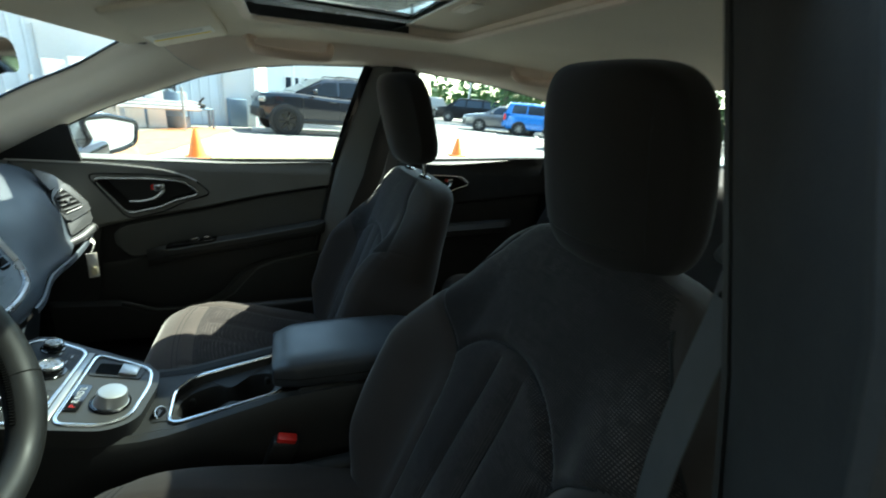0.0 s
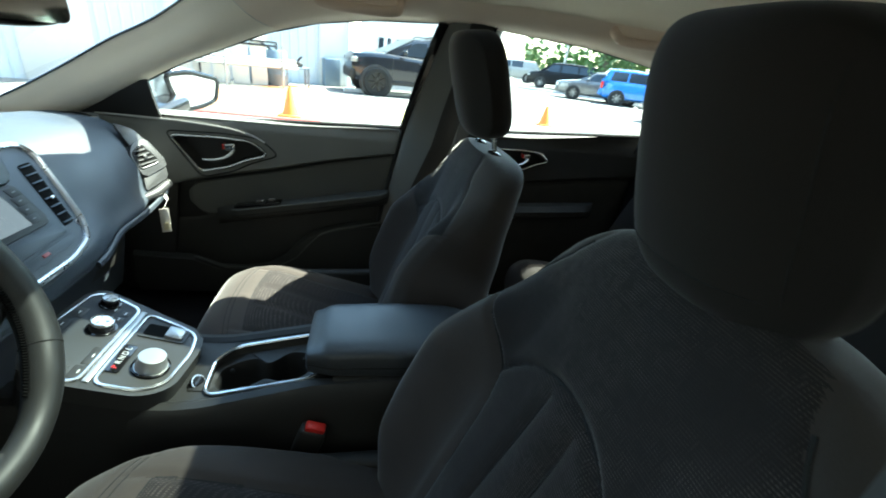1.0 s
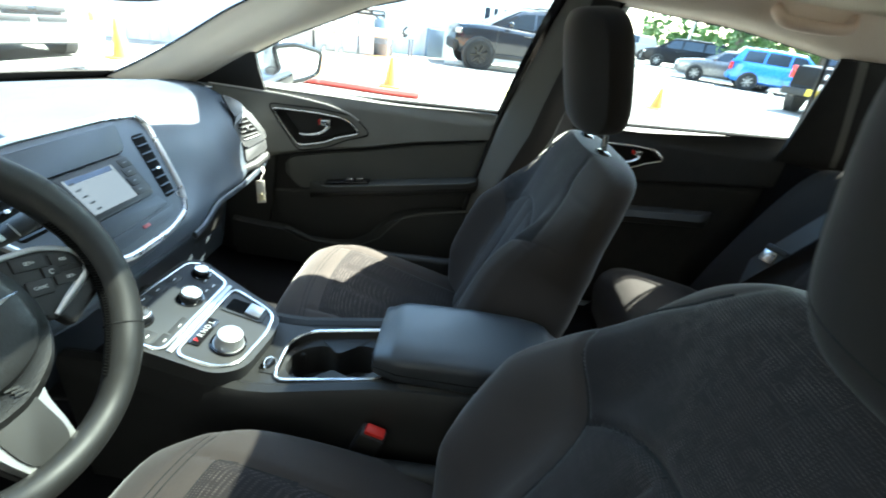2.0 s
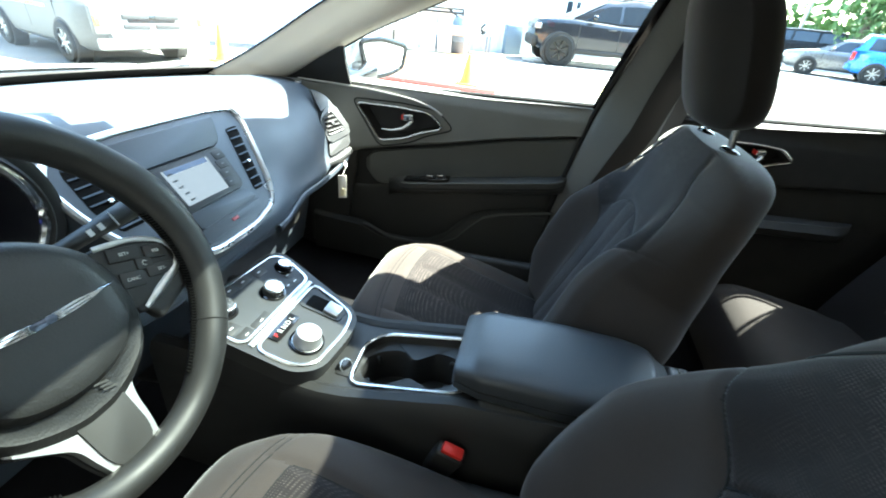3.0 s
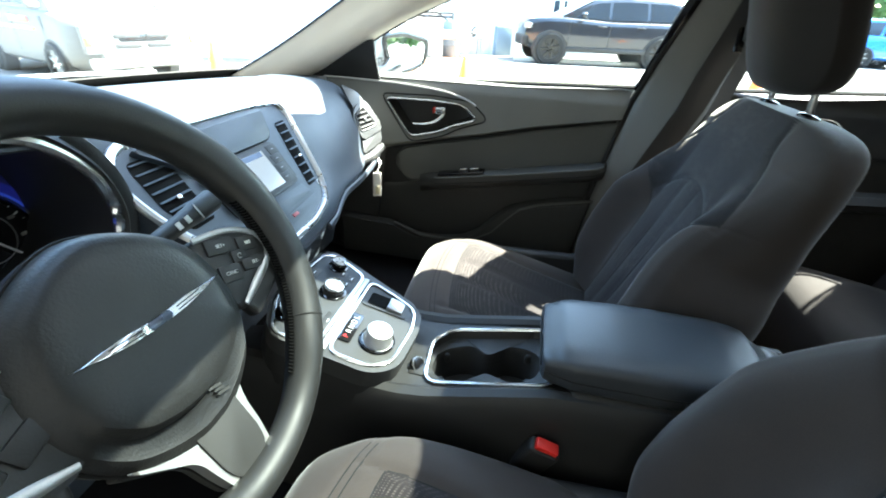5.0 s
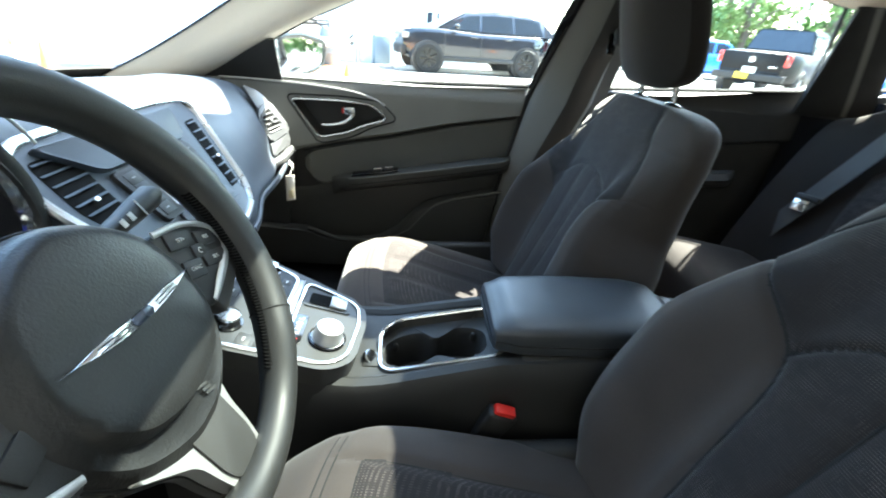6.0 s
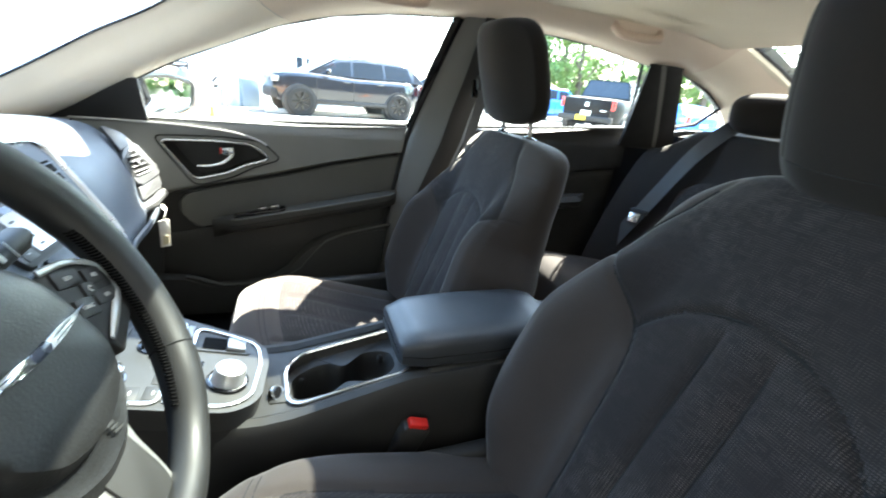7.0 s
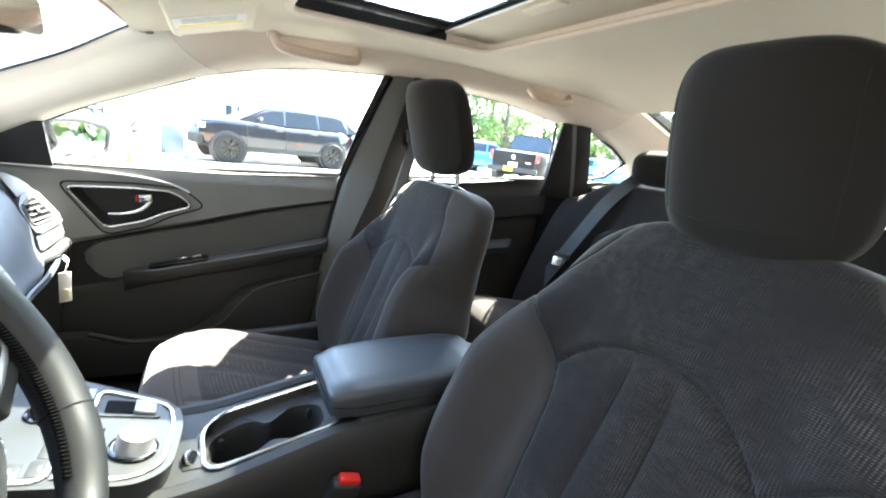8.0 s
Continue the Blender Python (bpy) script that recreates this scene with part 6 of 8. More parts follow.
outer_edge = []
cx, cy = 0.0, -0.005
for x, y in CUP:
    dx, dy = x - cx, y - cy
    k = 99.0
    if dx > 1e-6:
        k = min(k, (0.16 - cx) / dx)
    if dx < -1e-6:
        k = min(k, (-0.20 - cx) / dx)
    if dy > 1e-6:
        k = min(k, (0.092 - cy) / dy)
    if dy < -1e-6:
        k = min(k, (-0.096 - cy) / dy)
    outer_edge.append((cx + dx * k, cy + dy * k))
for c in ((-0.20, 0.092), (-0.20, -0.096), (0.16, 0.092), (0.16, -0.096)):
    i = min(range(len(outer_edge)), key=lambda q: (outer_edge[q][0] - c[0]) ** 2 + (outer_edge[q][1] - c[1]) ** 2)
    outer_edge[i] = c
part("deck", sheet([[tray_point(*p) for p in CUP], [tray_point(*p) for p in outer_edge]], closed_u=True), PLASTIC, console)
part("cup_frame", tube([tray_point(x, y, 0.003) for x, y in CUP], 0.0042, 0.004, 8, closed=True), CHROME, console, "bright chrome frame round the cup holders")
HOLES = []
for k in range(96):
    a = 2 * math.pi * k / 96
    c, s_ = math.cos(a), math.sin(a)
    px = -0.002 + 0.093 * c
    py = -0.007 + (0.050 - 0.026 * math.exp(-((px - 0.002) / 0.024) ** 2)) * math.copysign(abs(s_) ** 0.62, s_)
    HOLES.append((px, py))
def nearest_rim(p):
    return min(range(len(CUP)), key=lambda i: abs((math.atan2(CUP[i][1] - cy, CUP[i][0] - cx) - math.atan2(p[1] - cy, p[0] - cx) + math.pi) % (2 * math.pi) - math.pi))
rim_pts = [CUP[nearest_rim(p)] for p in HOLES]
part("cup_surround", sheet([[tray_point(x, y, 0.0) for x, y in rim_pts], [tray_point(x, y, -0.014) for x, y in [(a[0] * 0.85 + b[0] * 0.15, a[1] * 0.85 + b[1] * 0.15) for a, b in zip(rim_pts, HOLES)]], [tray_point(x, y, -0.018) for x, y in HOLES], [tray_point(x * 0.96, y * 0.93 - 0.0005, -0.028) for x, y in HOLES], [tray_point(x * 0.92, y * 0.85 - 0.001, -0.085) for x, y in HOLES]], closed_u=True), PLASTIC, console, "black twin cup holder well")
bm = bmesh.new()
bm.faces.new([bm.verts.new(tray_point(x * 0.92, y * 0.85, -0.084)) for x, y in HOLES])
part("cup_floor", bm, RUBBER, console)
for x0 in (-0.075, 0.0, 0.072):
    for y0 in (-0.036, 0.024):
        part("cup_finger", cushion(0.012, 0.010, 0.02, m=Matrix.Translation(tray_point(x0, y0, -0.034))), RUBBER, console)
# shifter panel
PANEL = frame_of((-0.255, 0.0, 0.6669), (1, 0, -0.26), (0.26, 0, 1))


def on_panel(x, y, h=0.0):
    """From plan x, y to the sloping panel."""
    return PANEL @ Vector(((x + 0.255) * math.sqrt(1 + 0.26 ** 2), y, h))


def panel_outline(pts, r, n=6):
    return [((x + 0.255) * math.sqrt(1 + 0.26 ** 2), y) for x, y in rounded(pts, r, n)]


OUT = panel_outline([(-0.385, -0.045), (-0.345, -0.118), (-0.175, -0.118), (-0.138, -0.085), (-0.128, 0.02), (-0.140, 0.078), (-0.20, 0.098), (-0.345, 0.150), (-0.372, 0.135)], 0.03)
panel = part("shifter_panel", slab(OUT, 0.035, PANEL @ Matrix.Translation((0, 0, -0.036)), 0.006, 3), PEWTER, console, "pewter-grey shifter and climate panel")
part("panel_base", sheet([[PANEL @ Vector((x * k, y * k - 0.0, h)) for x, y in OUT] for k, h in ((0.99, -0.03), (1.02, -0.05), (1.04, -0.10))], closed_u=True), PLASTIC, console)
up_ring = panel_outline([(-0.376, -0.035), (-0.342, -0.108), (-0.270, -0.108), (-0.268, 0.106), (-0.340, 0.136), (-0.362, 0.122)], 0.018)
lo_ring = panel_outline([(-0.250, -0.106), (-0.185, -0.106), (-0.152, -0.082), (-0.142, 0.01), (-0.150, 0.062), (-0.185, 0.078), (-0.250, 0.098)], 0.020)
for ring, nm in ((up_ring, "climate_ring"), (lo_ring, "shifter_ring")):
    part(nm, moved(tube([(x, y, 0.0005) for x, y in ring], 0.0035, 0.0025, 8, closed=True), PANEL), CHROME, panel, "bright trim line on the panel")
part("divider", moved(box(0.010, 0.205, 0.004, Matrix.Translation((-0.005, -0.002, 0.0)), 0.001), PANEL), SILVER, panel)
part("climate_plate", slab([(x * 0.985 - 0.001, y * 0.97) for x, y in up_ring], 0.002, PANEL @ Matrix.Translation((0, 0, -0.0012)), 0.0005), material("climate_grey", (0.034, 0.037, 0.042), 0.6, 0.0, var=0.06, grain=700, bump=0.05, spec=0.3), panel)
for x, y, r, h in ((-0.322, 0.104, 0.0155, 0.018), (-0.300, 0.028, 0.0195, 0.021), (-0.338, -0.062, 0.0185, 0.020)):
    m = frame_of(on_panel(x, y), (1, 0, -0.26), (0.26, 0, 1))
    base = part("climate_knob", turned([(r * 1.25, 0.0), (r * 1.25, 0.003), (r * 1.05, 0.004), (r, 0.008), (r * 0.96, h * 0.8), (r * 0.9, h * 0.86)], 36, m), GLOSSBLACK, panel, "black climate knob with chrome cap")
    part("knob_cap", turned([(r * 0.97, h * 0.80), (r * 0.95, h), (r * 0.86, h + 0.001), (r * 0.80, h - 0.001), (0.001, h - 0.001)], 36, m), CHROME, base)
    for k in range(3):
        part("cap_mark", box(0.005, 0.0016, 0.0005, m @ Matrix.Rotation(k * 2.1, 4, "Z") @ Matrix.Translation((r * 0.45, 0, h - 0.0006))), DARKPRINT, base)
for x, y, w, d in ((-0.352, 0.062, 0.020, 0.030), (-0.358, 0.020, 0.018, 0.034), (-0.362, -0.015, 0.018, 0.026), (-0.285, 0.082, 0.016, 0.018), (-0.305, 0.088, 0.014, 0.016), (-0.288, 0.062, 0.014, 0.014), (-0.277, -0.045, 0.018, 0.045), (-0.278, -0.086, 0.024, 0.030), (-0.305, -0.090, 0.022, 0.028)):
    m = frame_of(on_panel(x, y), (1, 0, -0.26), (0.26, 0, 1))
    part("panel_button", box(w, d, 0.004, m, 0.0018), PEWTER, panel)
    part("button_mark", box(0.0022, 0.008, 0.0005, m @ Matrix.Translation((0, 0, 0.0022))), PRINT, panel)
m = frame_of(on_panel(-0.188, -0.046), (1, 0, -0.26), (0.26, 0, 1)) @ Matrix.Diagonal((0.80, 0.80, 0.84, 1))
shifter = part("shift_knob", turned([(0.036, -0.002), (0.036, 0.002), (0.034, 0.004), (0.0315, 0.004), (0.0315, 0.008), (0.0300, 0.010), (0.0285, 0.028), (0.0265, 0.031), (0.0245, 0.0315), (0.001, 0.0312)], 48, m), SILVER, panel, "satin silver rotary shift knob")
part("knob_base_ring", turned([(0.0385, -0.001), (0.0385, 0.004), (0.035, 0.0055), (0.033, 0.003)], 48, m), GLOSSBLACK, shifter)
m = frame_of(on_panel(-0.238, -0.038), (0, 1, 0), (0.26, 0, 1))
plate = part("gear_plate", slab(rounded([(-0.036, -0.012), (0.036, -0.012), (0.036, 0.012), (-0.036, 0.012)], 0.005), 0.002, m, 0.0005), GLOSSBLACK, panel)
for k, letter in enumerate("PRNDL"):
    words("gear_letter", letter, 0.0135, m @ Matrix.Translation((-0.025 + 0.0125 * k, -0.0015, 0.0022)), PRINT if k else RED, plate)
m = frame_of(on_panel(-0.203, 0.050), (1, 0, -0.26), (0.26, 0, 1))
part("storage_slot", slab(rounded([(-0.042, -0.022), (0.042, -0.022), (0.042, 0.024), (-0.042, 0.024)], 0.007), 0.0015, m), PEWTER, panel)
# pocket's inner shade painted as a flat black plate
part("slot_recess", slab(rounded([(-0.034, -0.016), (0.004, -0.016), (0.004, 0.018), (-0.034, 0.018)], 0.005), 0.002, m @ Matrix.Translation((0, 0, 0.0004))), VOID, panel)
part("slot_card", box(0.030, 0.032, 0.008, m @ Matrix.Translation((0.019, 0.001, 0.003)) @ Matrix.Rotation(0.1, 4, "Y"), 0.002), SILVER, panel, "pale raised socket cover")
bp_ = frame_of(tray_point(-0.118, -0.040, 0.004), (0, 1, 0), (0.72, -0.35, 0.60))
stop = part("start_button", turned([(0.0115, -0.006), (0.0115, 0.005), (0.0095, 0.0075), (0.002, 0.008)], 28, bp_), GLOSSBLACK, console, "black push button")
part("button_ring", moved(tube([(0.0125 * math.cos(a), 0.0125 * math.sin(a), 0.004) for a in [2 * math.pi * k / 28 for k in range(28)]], 0.0018, 0.0022, 6, closed=True), bp_), CHROME, stop, "chrome ring of the button")
part("button_socket", box(0.03, 0.045, 0.012, Matrix.Translation(tray_point(-0.115, -0.040, -0.002)), 0.004), PLASTIC, console)
# armrest lid
lid = thing("armrest_lid", "dark padded leather armrest lid on the centre console", "armrest")
rows = []
for k in range(41):
    f = k / 40
    x = 0.100 + 0.320 * f
    w = along([(0, 0.080), (0.1, 0.090), (0.5, 0.092), (0.9, 0.084), (1.0, 0.07)], f)
    t = along([(0, 0.706), (0.06, 0.714), (0.3, 0.718), (0.8, 0.720), (0.95, 0.713), (1, 0.700)], f)
    b = 0.650 - 0.004 * f
    row = []
    for j in range(40):
        a = 2 * math.pi * j / 40
        c, s_ = math.cos(a), math.sin(a)
        row.append((x, w * math.copysign(abs(c) ** 0.42, c), (t + b) / 2 + (t - b) / 2 * math.copysign(abs(s_) ** 0.42, s_)))
    rows.append(row)
first, last = rows[0], rows[-1]
rows = [[(p[0] - 0.014, p[1] * 0.90, 0.686 + (p[2] - 0.686) * 0.72) for p in first], [(p[0] - 0.010, p[1] * 0.97, 0.686 + (p[2] - 0.686) * 0.9) for p in first]] + rows + [[(p[0] + 0.014, p[1] * 0.9, 0.68 + (p[2] - 0.68) * 0.7) for p in last]]
part("pad", loft(rows), LID, lid)
for y in (-1, 1):
    part("stitch_line", tube([(r[0][0], y * (abs(r[0][1]) + 0.0006), 0.679 + 0.002 * i / 41) for i, r in enumerate(rows[1:-1])], 0.0012, 0.0012, 5), SEAM, lid)
part("front_stitch", tube([(0.0850, -0.065 + 0.13 * k / 10, 0.680) for k in range(11)], 0.0012, 0.0012, 5), SEAM, lid)
part("console_bin", box(0.32, 0.19, 0.28, Matrix.Translation((0.292, 0, 0.519)), 0.012, 3), PLASTIC, console)
part("bin_rear", box(0.05, 0.16, 0.05, pose(0.455, 0, 0.655, 0, 20, 0), 0.015, 3), LID, console)
part("lower_tray", box(0.16, 0.20, 0.01, pose(-0.47, 0.0, 0.50, 0, -10, 0), 0.003), PLASTIC, console)

# ---- overhead things ----
FAINT = material("faint_print", (0.55, 0.54, 0.51), 0.8)
for s in (1, -1):
    visor = thing("sun_visor", "beige folded sun visor with a pale label", "sun visor", "sun visors")
    vm = Matrix.Translation((-0.085, 0.285 * s, 1.322)) @ Matrix.Rotation(radians(-17), 4, "Y") @ Matrix.Rotation(radians(-4 * s), 4, "X")
    part("panel", box(0.165, 0.36, 0.018, vm, 0.008, 3), HEADCLOTH, visor)
    part("label", box(0.135, 0.070, 0.001, vm @ Matrix.Translation((-0.006, 0.070 * s, -0.0098))), PAPER, visor, "pale printed label")
    part("label_bar", box(0.120, 0.012, 0.0006, vm @ Matrix.Translation((-0.006, (0.070 + 0.024) * s, -0.0106))), YELLOW, visor, "yellow bar of the label")
    for k in range(4):
        part("print_bar", box(0.10, 0.0022, 0.0006, vm @ Matrix.Translation((-0.008, (0.046 + 0.009 * k) * s, -0.0106))), FAINT, visor)
    part("hinge", tube([vm @ Vector((-0.07, 0.20 * s, 0.0)), vm @ Vector((-0.07, -0.15 * s, 0.0))], 0.006, 0.006, 8), PILLAR, visor)
    for gx0, gx1, gz in ((0.045, 0.25, 1.342), (0.82, 0.985, 1.346)):
        grab = thing("grab_handle", "beige plastic grab handle on the roof rail", "grab handle", "grab handles")
        y0 = 0.508
        path = spline([(gx0, y0 + 0.010, gz + 0.002), (gx0 + 0.004, y0 - 0.030, gz - 0.030), (gx0 + 0.024, y0 - 0.044, gz - 0.042), ((gx0 + gx1) / 2, y0 - 0.047, gz - 0.045), (gx1 - 0.024, y0 - 0.044, gz - 0.042), (gx1 - 0.004, y0 - 0.030, gz - 0.030), (gx1, y0 + 0.010, gz + 0.002)], 40)
        part("grip", mirrored(tube(path, 0.0100, 0.0125, 12), s), GRIP, grab)
        for gx in (gx0, gx1):
            part("mount", mirrored(box(0.036, 0.022, 0.038, pose(gx, y0 + 0.006, gz, -35, 0, 0), 0.008, 3), s), GRIP, grab)
mir = thing("rear_view_mirror", "black rear-view mirror on the windscreen", "mirror")
mm = pose(-0.334, 0.008, 1.224, 0, -4, -14)
part("casing", cushion(0.045, 0.255, 0.068, 3.2, 3.4, 40, 20, mm), GLOSSBLACK, mir)
part("glass", slab(rounded([(-0.026, -0.115), (0.026, -0.115), (0.026, 0.115), (-0.026, 0.115)], 0.018), 0.002, mm @ Matrix.Translation((0.0215, 0, 0)) @ Matrix.Rotation(math.pi / 2, 4, "Y")), MIRROR, mir, "reflecting mirror glass", smooth=False)
part("stem", tube([(-0.32, 0.0, 1.235), (-0.38, 0.0, 1.262), (-0.42, 0.0, 1.285)], 0.012, 0.012, 10), PLASTIC, mir)
part("sensor_box", box(0.10, 0.07, 0.03, pose(-0.43, 0.0, 1.272, 0, -27, 0), 0.012, 3), PLASTIC, mir)
overhead = thing("overhead_console", "beige roof console with reading lamps", "roof console")
part("body", box(0.16, 0.15, 0.02, pose(-0.10, 0, 1.340, 0, -12, 0), 0.008, 3), PILLAR, overhead)
for s in (1, -1):
    part("lens", box(0.05, 0.035, 0.006, pose(-0.08, 0.04 * s, 1.333, 0, -12, 0), 0.002), PAPER, overhead, "frosted lamp lens")

# ---- the yard outside ----
ASPHALT = material("asphalt", (0.208, 0.202, 0.187), 0.92, var=0.20, scale=0.5, grain=45, bump=0.35, spec=0.3)
MULCH = material("bark_mulch", (0.42, 0.20, 0.10), 0.95, var=0.35, scale=6, grain=40, bump=0.8, spec=0.2)
DRYGRASS = material("dry_grass", (0.34, 0.33, 0.16), 0.95, var=0.3, scale=4, grain=50, bump=0.6, spec=0.2)
REDKERB = material("red_kerb_paint", (0.50, 0.06, 0.05), 0.6, var=0.15, scale=5, grain=60)
LINEPAINT = material("white_line_paint", (0.72, 0.72, 0.68), 0.7, var=0.12, scale=5, grain=60)
METALWALL = material("blue_wall_metal", (0.70, 0.77, 0.82), 0.5, var=0.07, scale=0.9, grain=35, bump=0.1)
WHITEWALL = material("white_wall_paint", (0.76, 0.77, 0.76), 0.6, var=0.06, scale=0.9, grain=35, bump=0.1)
BOARD = material("white_board", (0.72, 0.71, 0.68), 0.6, var=0.08, scale=2, grain=60)
STEEL = material("galvanised_pipe", (0.45, 0.46, 0.47), 0.45, 0.7, var=0.15, scale=5, grain=80)
DARKSTEEL = material("dark_steel", (0.03, 0.032, 0.035), 0.55, 0.2, var=0.2, scale=6, grain=80)
BLUEDRUM = material("blue_grey_plastic", (0.16, 0.22, 0.28), 0.5, var=0.12, scale=4, grain=60)
ORANGE = material("cone_orange", (0.90, 0.27, 0.05), 0.5, var=0.06, scale=6, grain=80)
NAVY = material("dark_blue_paint", (0.010, 0.013, 0.020), 0.18, 0.0, var=0.03, scale=3, bump=0, coat=0.5, spec=0.5)
FLARE = material("dark_flare_plastic", (0.024, 0.024, 0.024), 0.6, var=0.1, scale=6, grain=90)
VANPAINT = material("aged_van_paint", (0.15, 0.152, 0.147), 0.5, var=0.10, scale=1.5, grain=30, bump=0.02)
WHITEPAINT = material("white_car_paint", (0.27, 0.27, 0.255), 0.35, var=0.04, scale=2, bump=0, coat=0.5)
BLACKPAINT = material("black_car_paint", (0.012, 0.012, 0.013), 0.35, 0.0, var=0.05, bump=0, spec=0.15)
BLUEPAINT = material("bright_blue_paint", (0.03, 0.20, 0.62), 0.28, 0.1, var=0.04, bump=0, coat=0.8)
GREYPAINT = material("grey_car_paint", (0.14, 0.145, 0.15), 0.3, 0.4, var=0.04, bump=0, coat=0.8)
REDPAINT = material("dark_red_paint", (0.30, 0.02, 0.03), 0.25, 0.1, var=0.04, bump=0, coat=0.8)
TINTED = material("tinted_car_glass", (0.02, 0.03, 0.045), 0.06, 0.0, var=0.05, bump=0, spec=0.5)
LAMP = material("lamp_lens", (0.42, 0.44, 0.44), 0.12, 0.2, var=0.05, bump=0, coat=0.5)
AMBER = material("amber_lens", (0.80, 0.28, 0.04), 0.2, var=0.05, bump=0, coat=0.5)
REDLENS = material("red_lens", (0.55, 0.02, 0.02), 0.15, var=0.05, bump=0, coat=0.6)
BARK = material("bark", (0.13, 0.10, 0.075), 0.95, var=0.35, scale=4, grain=25, bump=0.8)
LEAFGREEN = material("leaf_green", (0.065, 0.125, 0.03), 0.6, var=0.35, scale=0.6, grain=9, bump=0.1)
LEAFLIGHT = material("leaf_light_green", (0.15, 0.23, 0.06), 0.6, var=0.35, scale=0.6, grain=9, bump=0.1)



def yard_z(x, y):
    """The yard falls away gently beyond the car and towards the street."""
    return -max(along([(6.5, 0.0), (12.5, 0.055), (20.0, 0.20)], y), 0.39 * min(max((-x - 5.0) / 2.7, 0.0), 1.0))


ground = part("ground", sheet([[(x, y, yard_z(x, y)) for y in (-400, -30, -8, 0, 6.5, 9.5, 12.5, 16, 20, 30, 60, 400)] for x in (-400, -30, -9, -7.7, -5.0, 0, 8, 16, 30, 60, 400)]), ASPHALT, None, smooth=False)
tagged(ground, "pale sun-bleached asphalt yard", "ground", "", "structure")


def patch(name, outline, z, mat, label, category):
    bm = bmesh.new()
    rng = random.Random(7)
    pts = spline([(x, y, 0) for x, y in outline], len(outline) * 8, True)
    bm.faces.new([bm.verts.new((p.x + rng.uniform(-0.05, 0.05), p.y + rng.uniform(-0.05, 0.05), 0)) for p in pts])
    for v in bm.verts:
        v.co.z = yard_z(v.co.x, v.co.y) + z
    return tagged(part(name, bm, mat, None, smooth=False), label, category, "", "structure")


patch("mulch_bed", [(-4.6, 7.2), (-2.3, 6.6), (-1.75, 7.6), (-1.5, 10.0), (-1.2, 12.4), (-2.2, 12.4), (-3.4, 9.6), (-5.4, 8.6)], 0.012, MULCH, "orange-brown bark mulch bed by the wall", "ground")
patch("grass_verge", [(-1.2, 7.0), (0.4, 7.4), (1.8, 8.4), (1.0, 9.2), (-0.4, 9.4), (-1.3, 9.4)], 0.008, DRYGRASS, "thin dry grass strip beside the mulch", "ground")
kerb = part("kerb", tube([(-3.6, 6.35, 0.045), (-2.4, 6.25, 0.045), (-1.0, 6.2, 0.045), (-0.6, 6.25, 0.045)], 0.075, 0.055, 8), REDKERB, None)
tagged(kerb, "low red-painted concrete kerb", "kerb", "", "structure")
for k in range(4):
    line = part("parking_line", box(0.10, 4.6, 0.006, pose(6.2 + 2.75 * k, 16.4 + 0.6 * k, yard_z(0, 16.4 + 0.6 * k) + 0.006, 1.07, 0, -28)), LINEPAINT, None, smooth=False)
    tagged(line, "faded white parking bay line", "road marking", "parking lines", "structure")
kb = part("wheel_stop", box(4.6, 0.14, 0.12, pose(1.6, 12.75, 0.0, 0, 0, 10), 0.03), LINEPAINT, None)
tagged(kb, "white concrete wheel stop", "kerb", "", "structure")


def cone(x, y, h=0.70):
    c = thing("traffic_cone", "orange plastic traffic cone", "traffic cone", "traffic cones", at=(x, y, yard_z(x, y)))
    part("base", box(0.36, 0.36, 0.03, Matrix.Translation((0, 0, 0.015)), 0.01), ORANGE, c)
    part("body", turned([(0.135, 0.03), (0.125, 0.05), (0.032, h - 0.01), (0.026, h), (0.018, h)], 24), ORANGE, c)
    return c


cone(-1.17, 7.0, 0.46)
cone(4.09, 9.03, 0.42)
cone(-5.3, 6.3, 0.56)


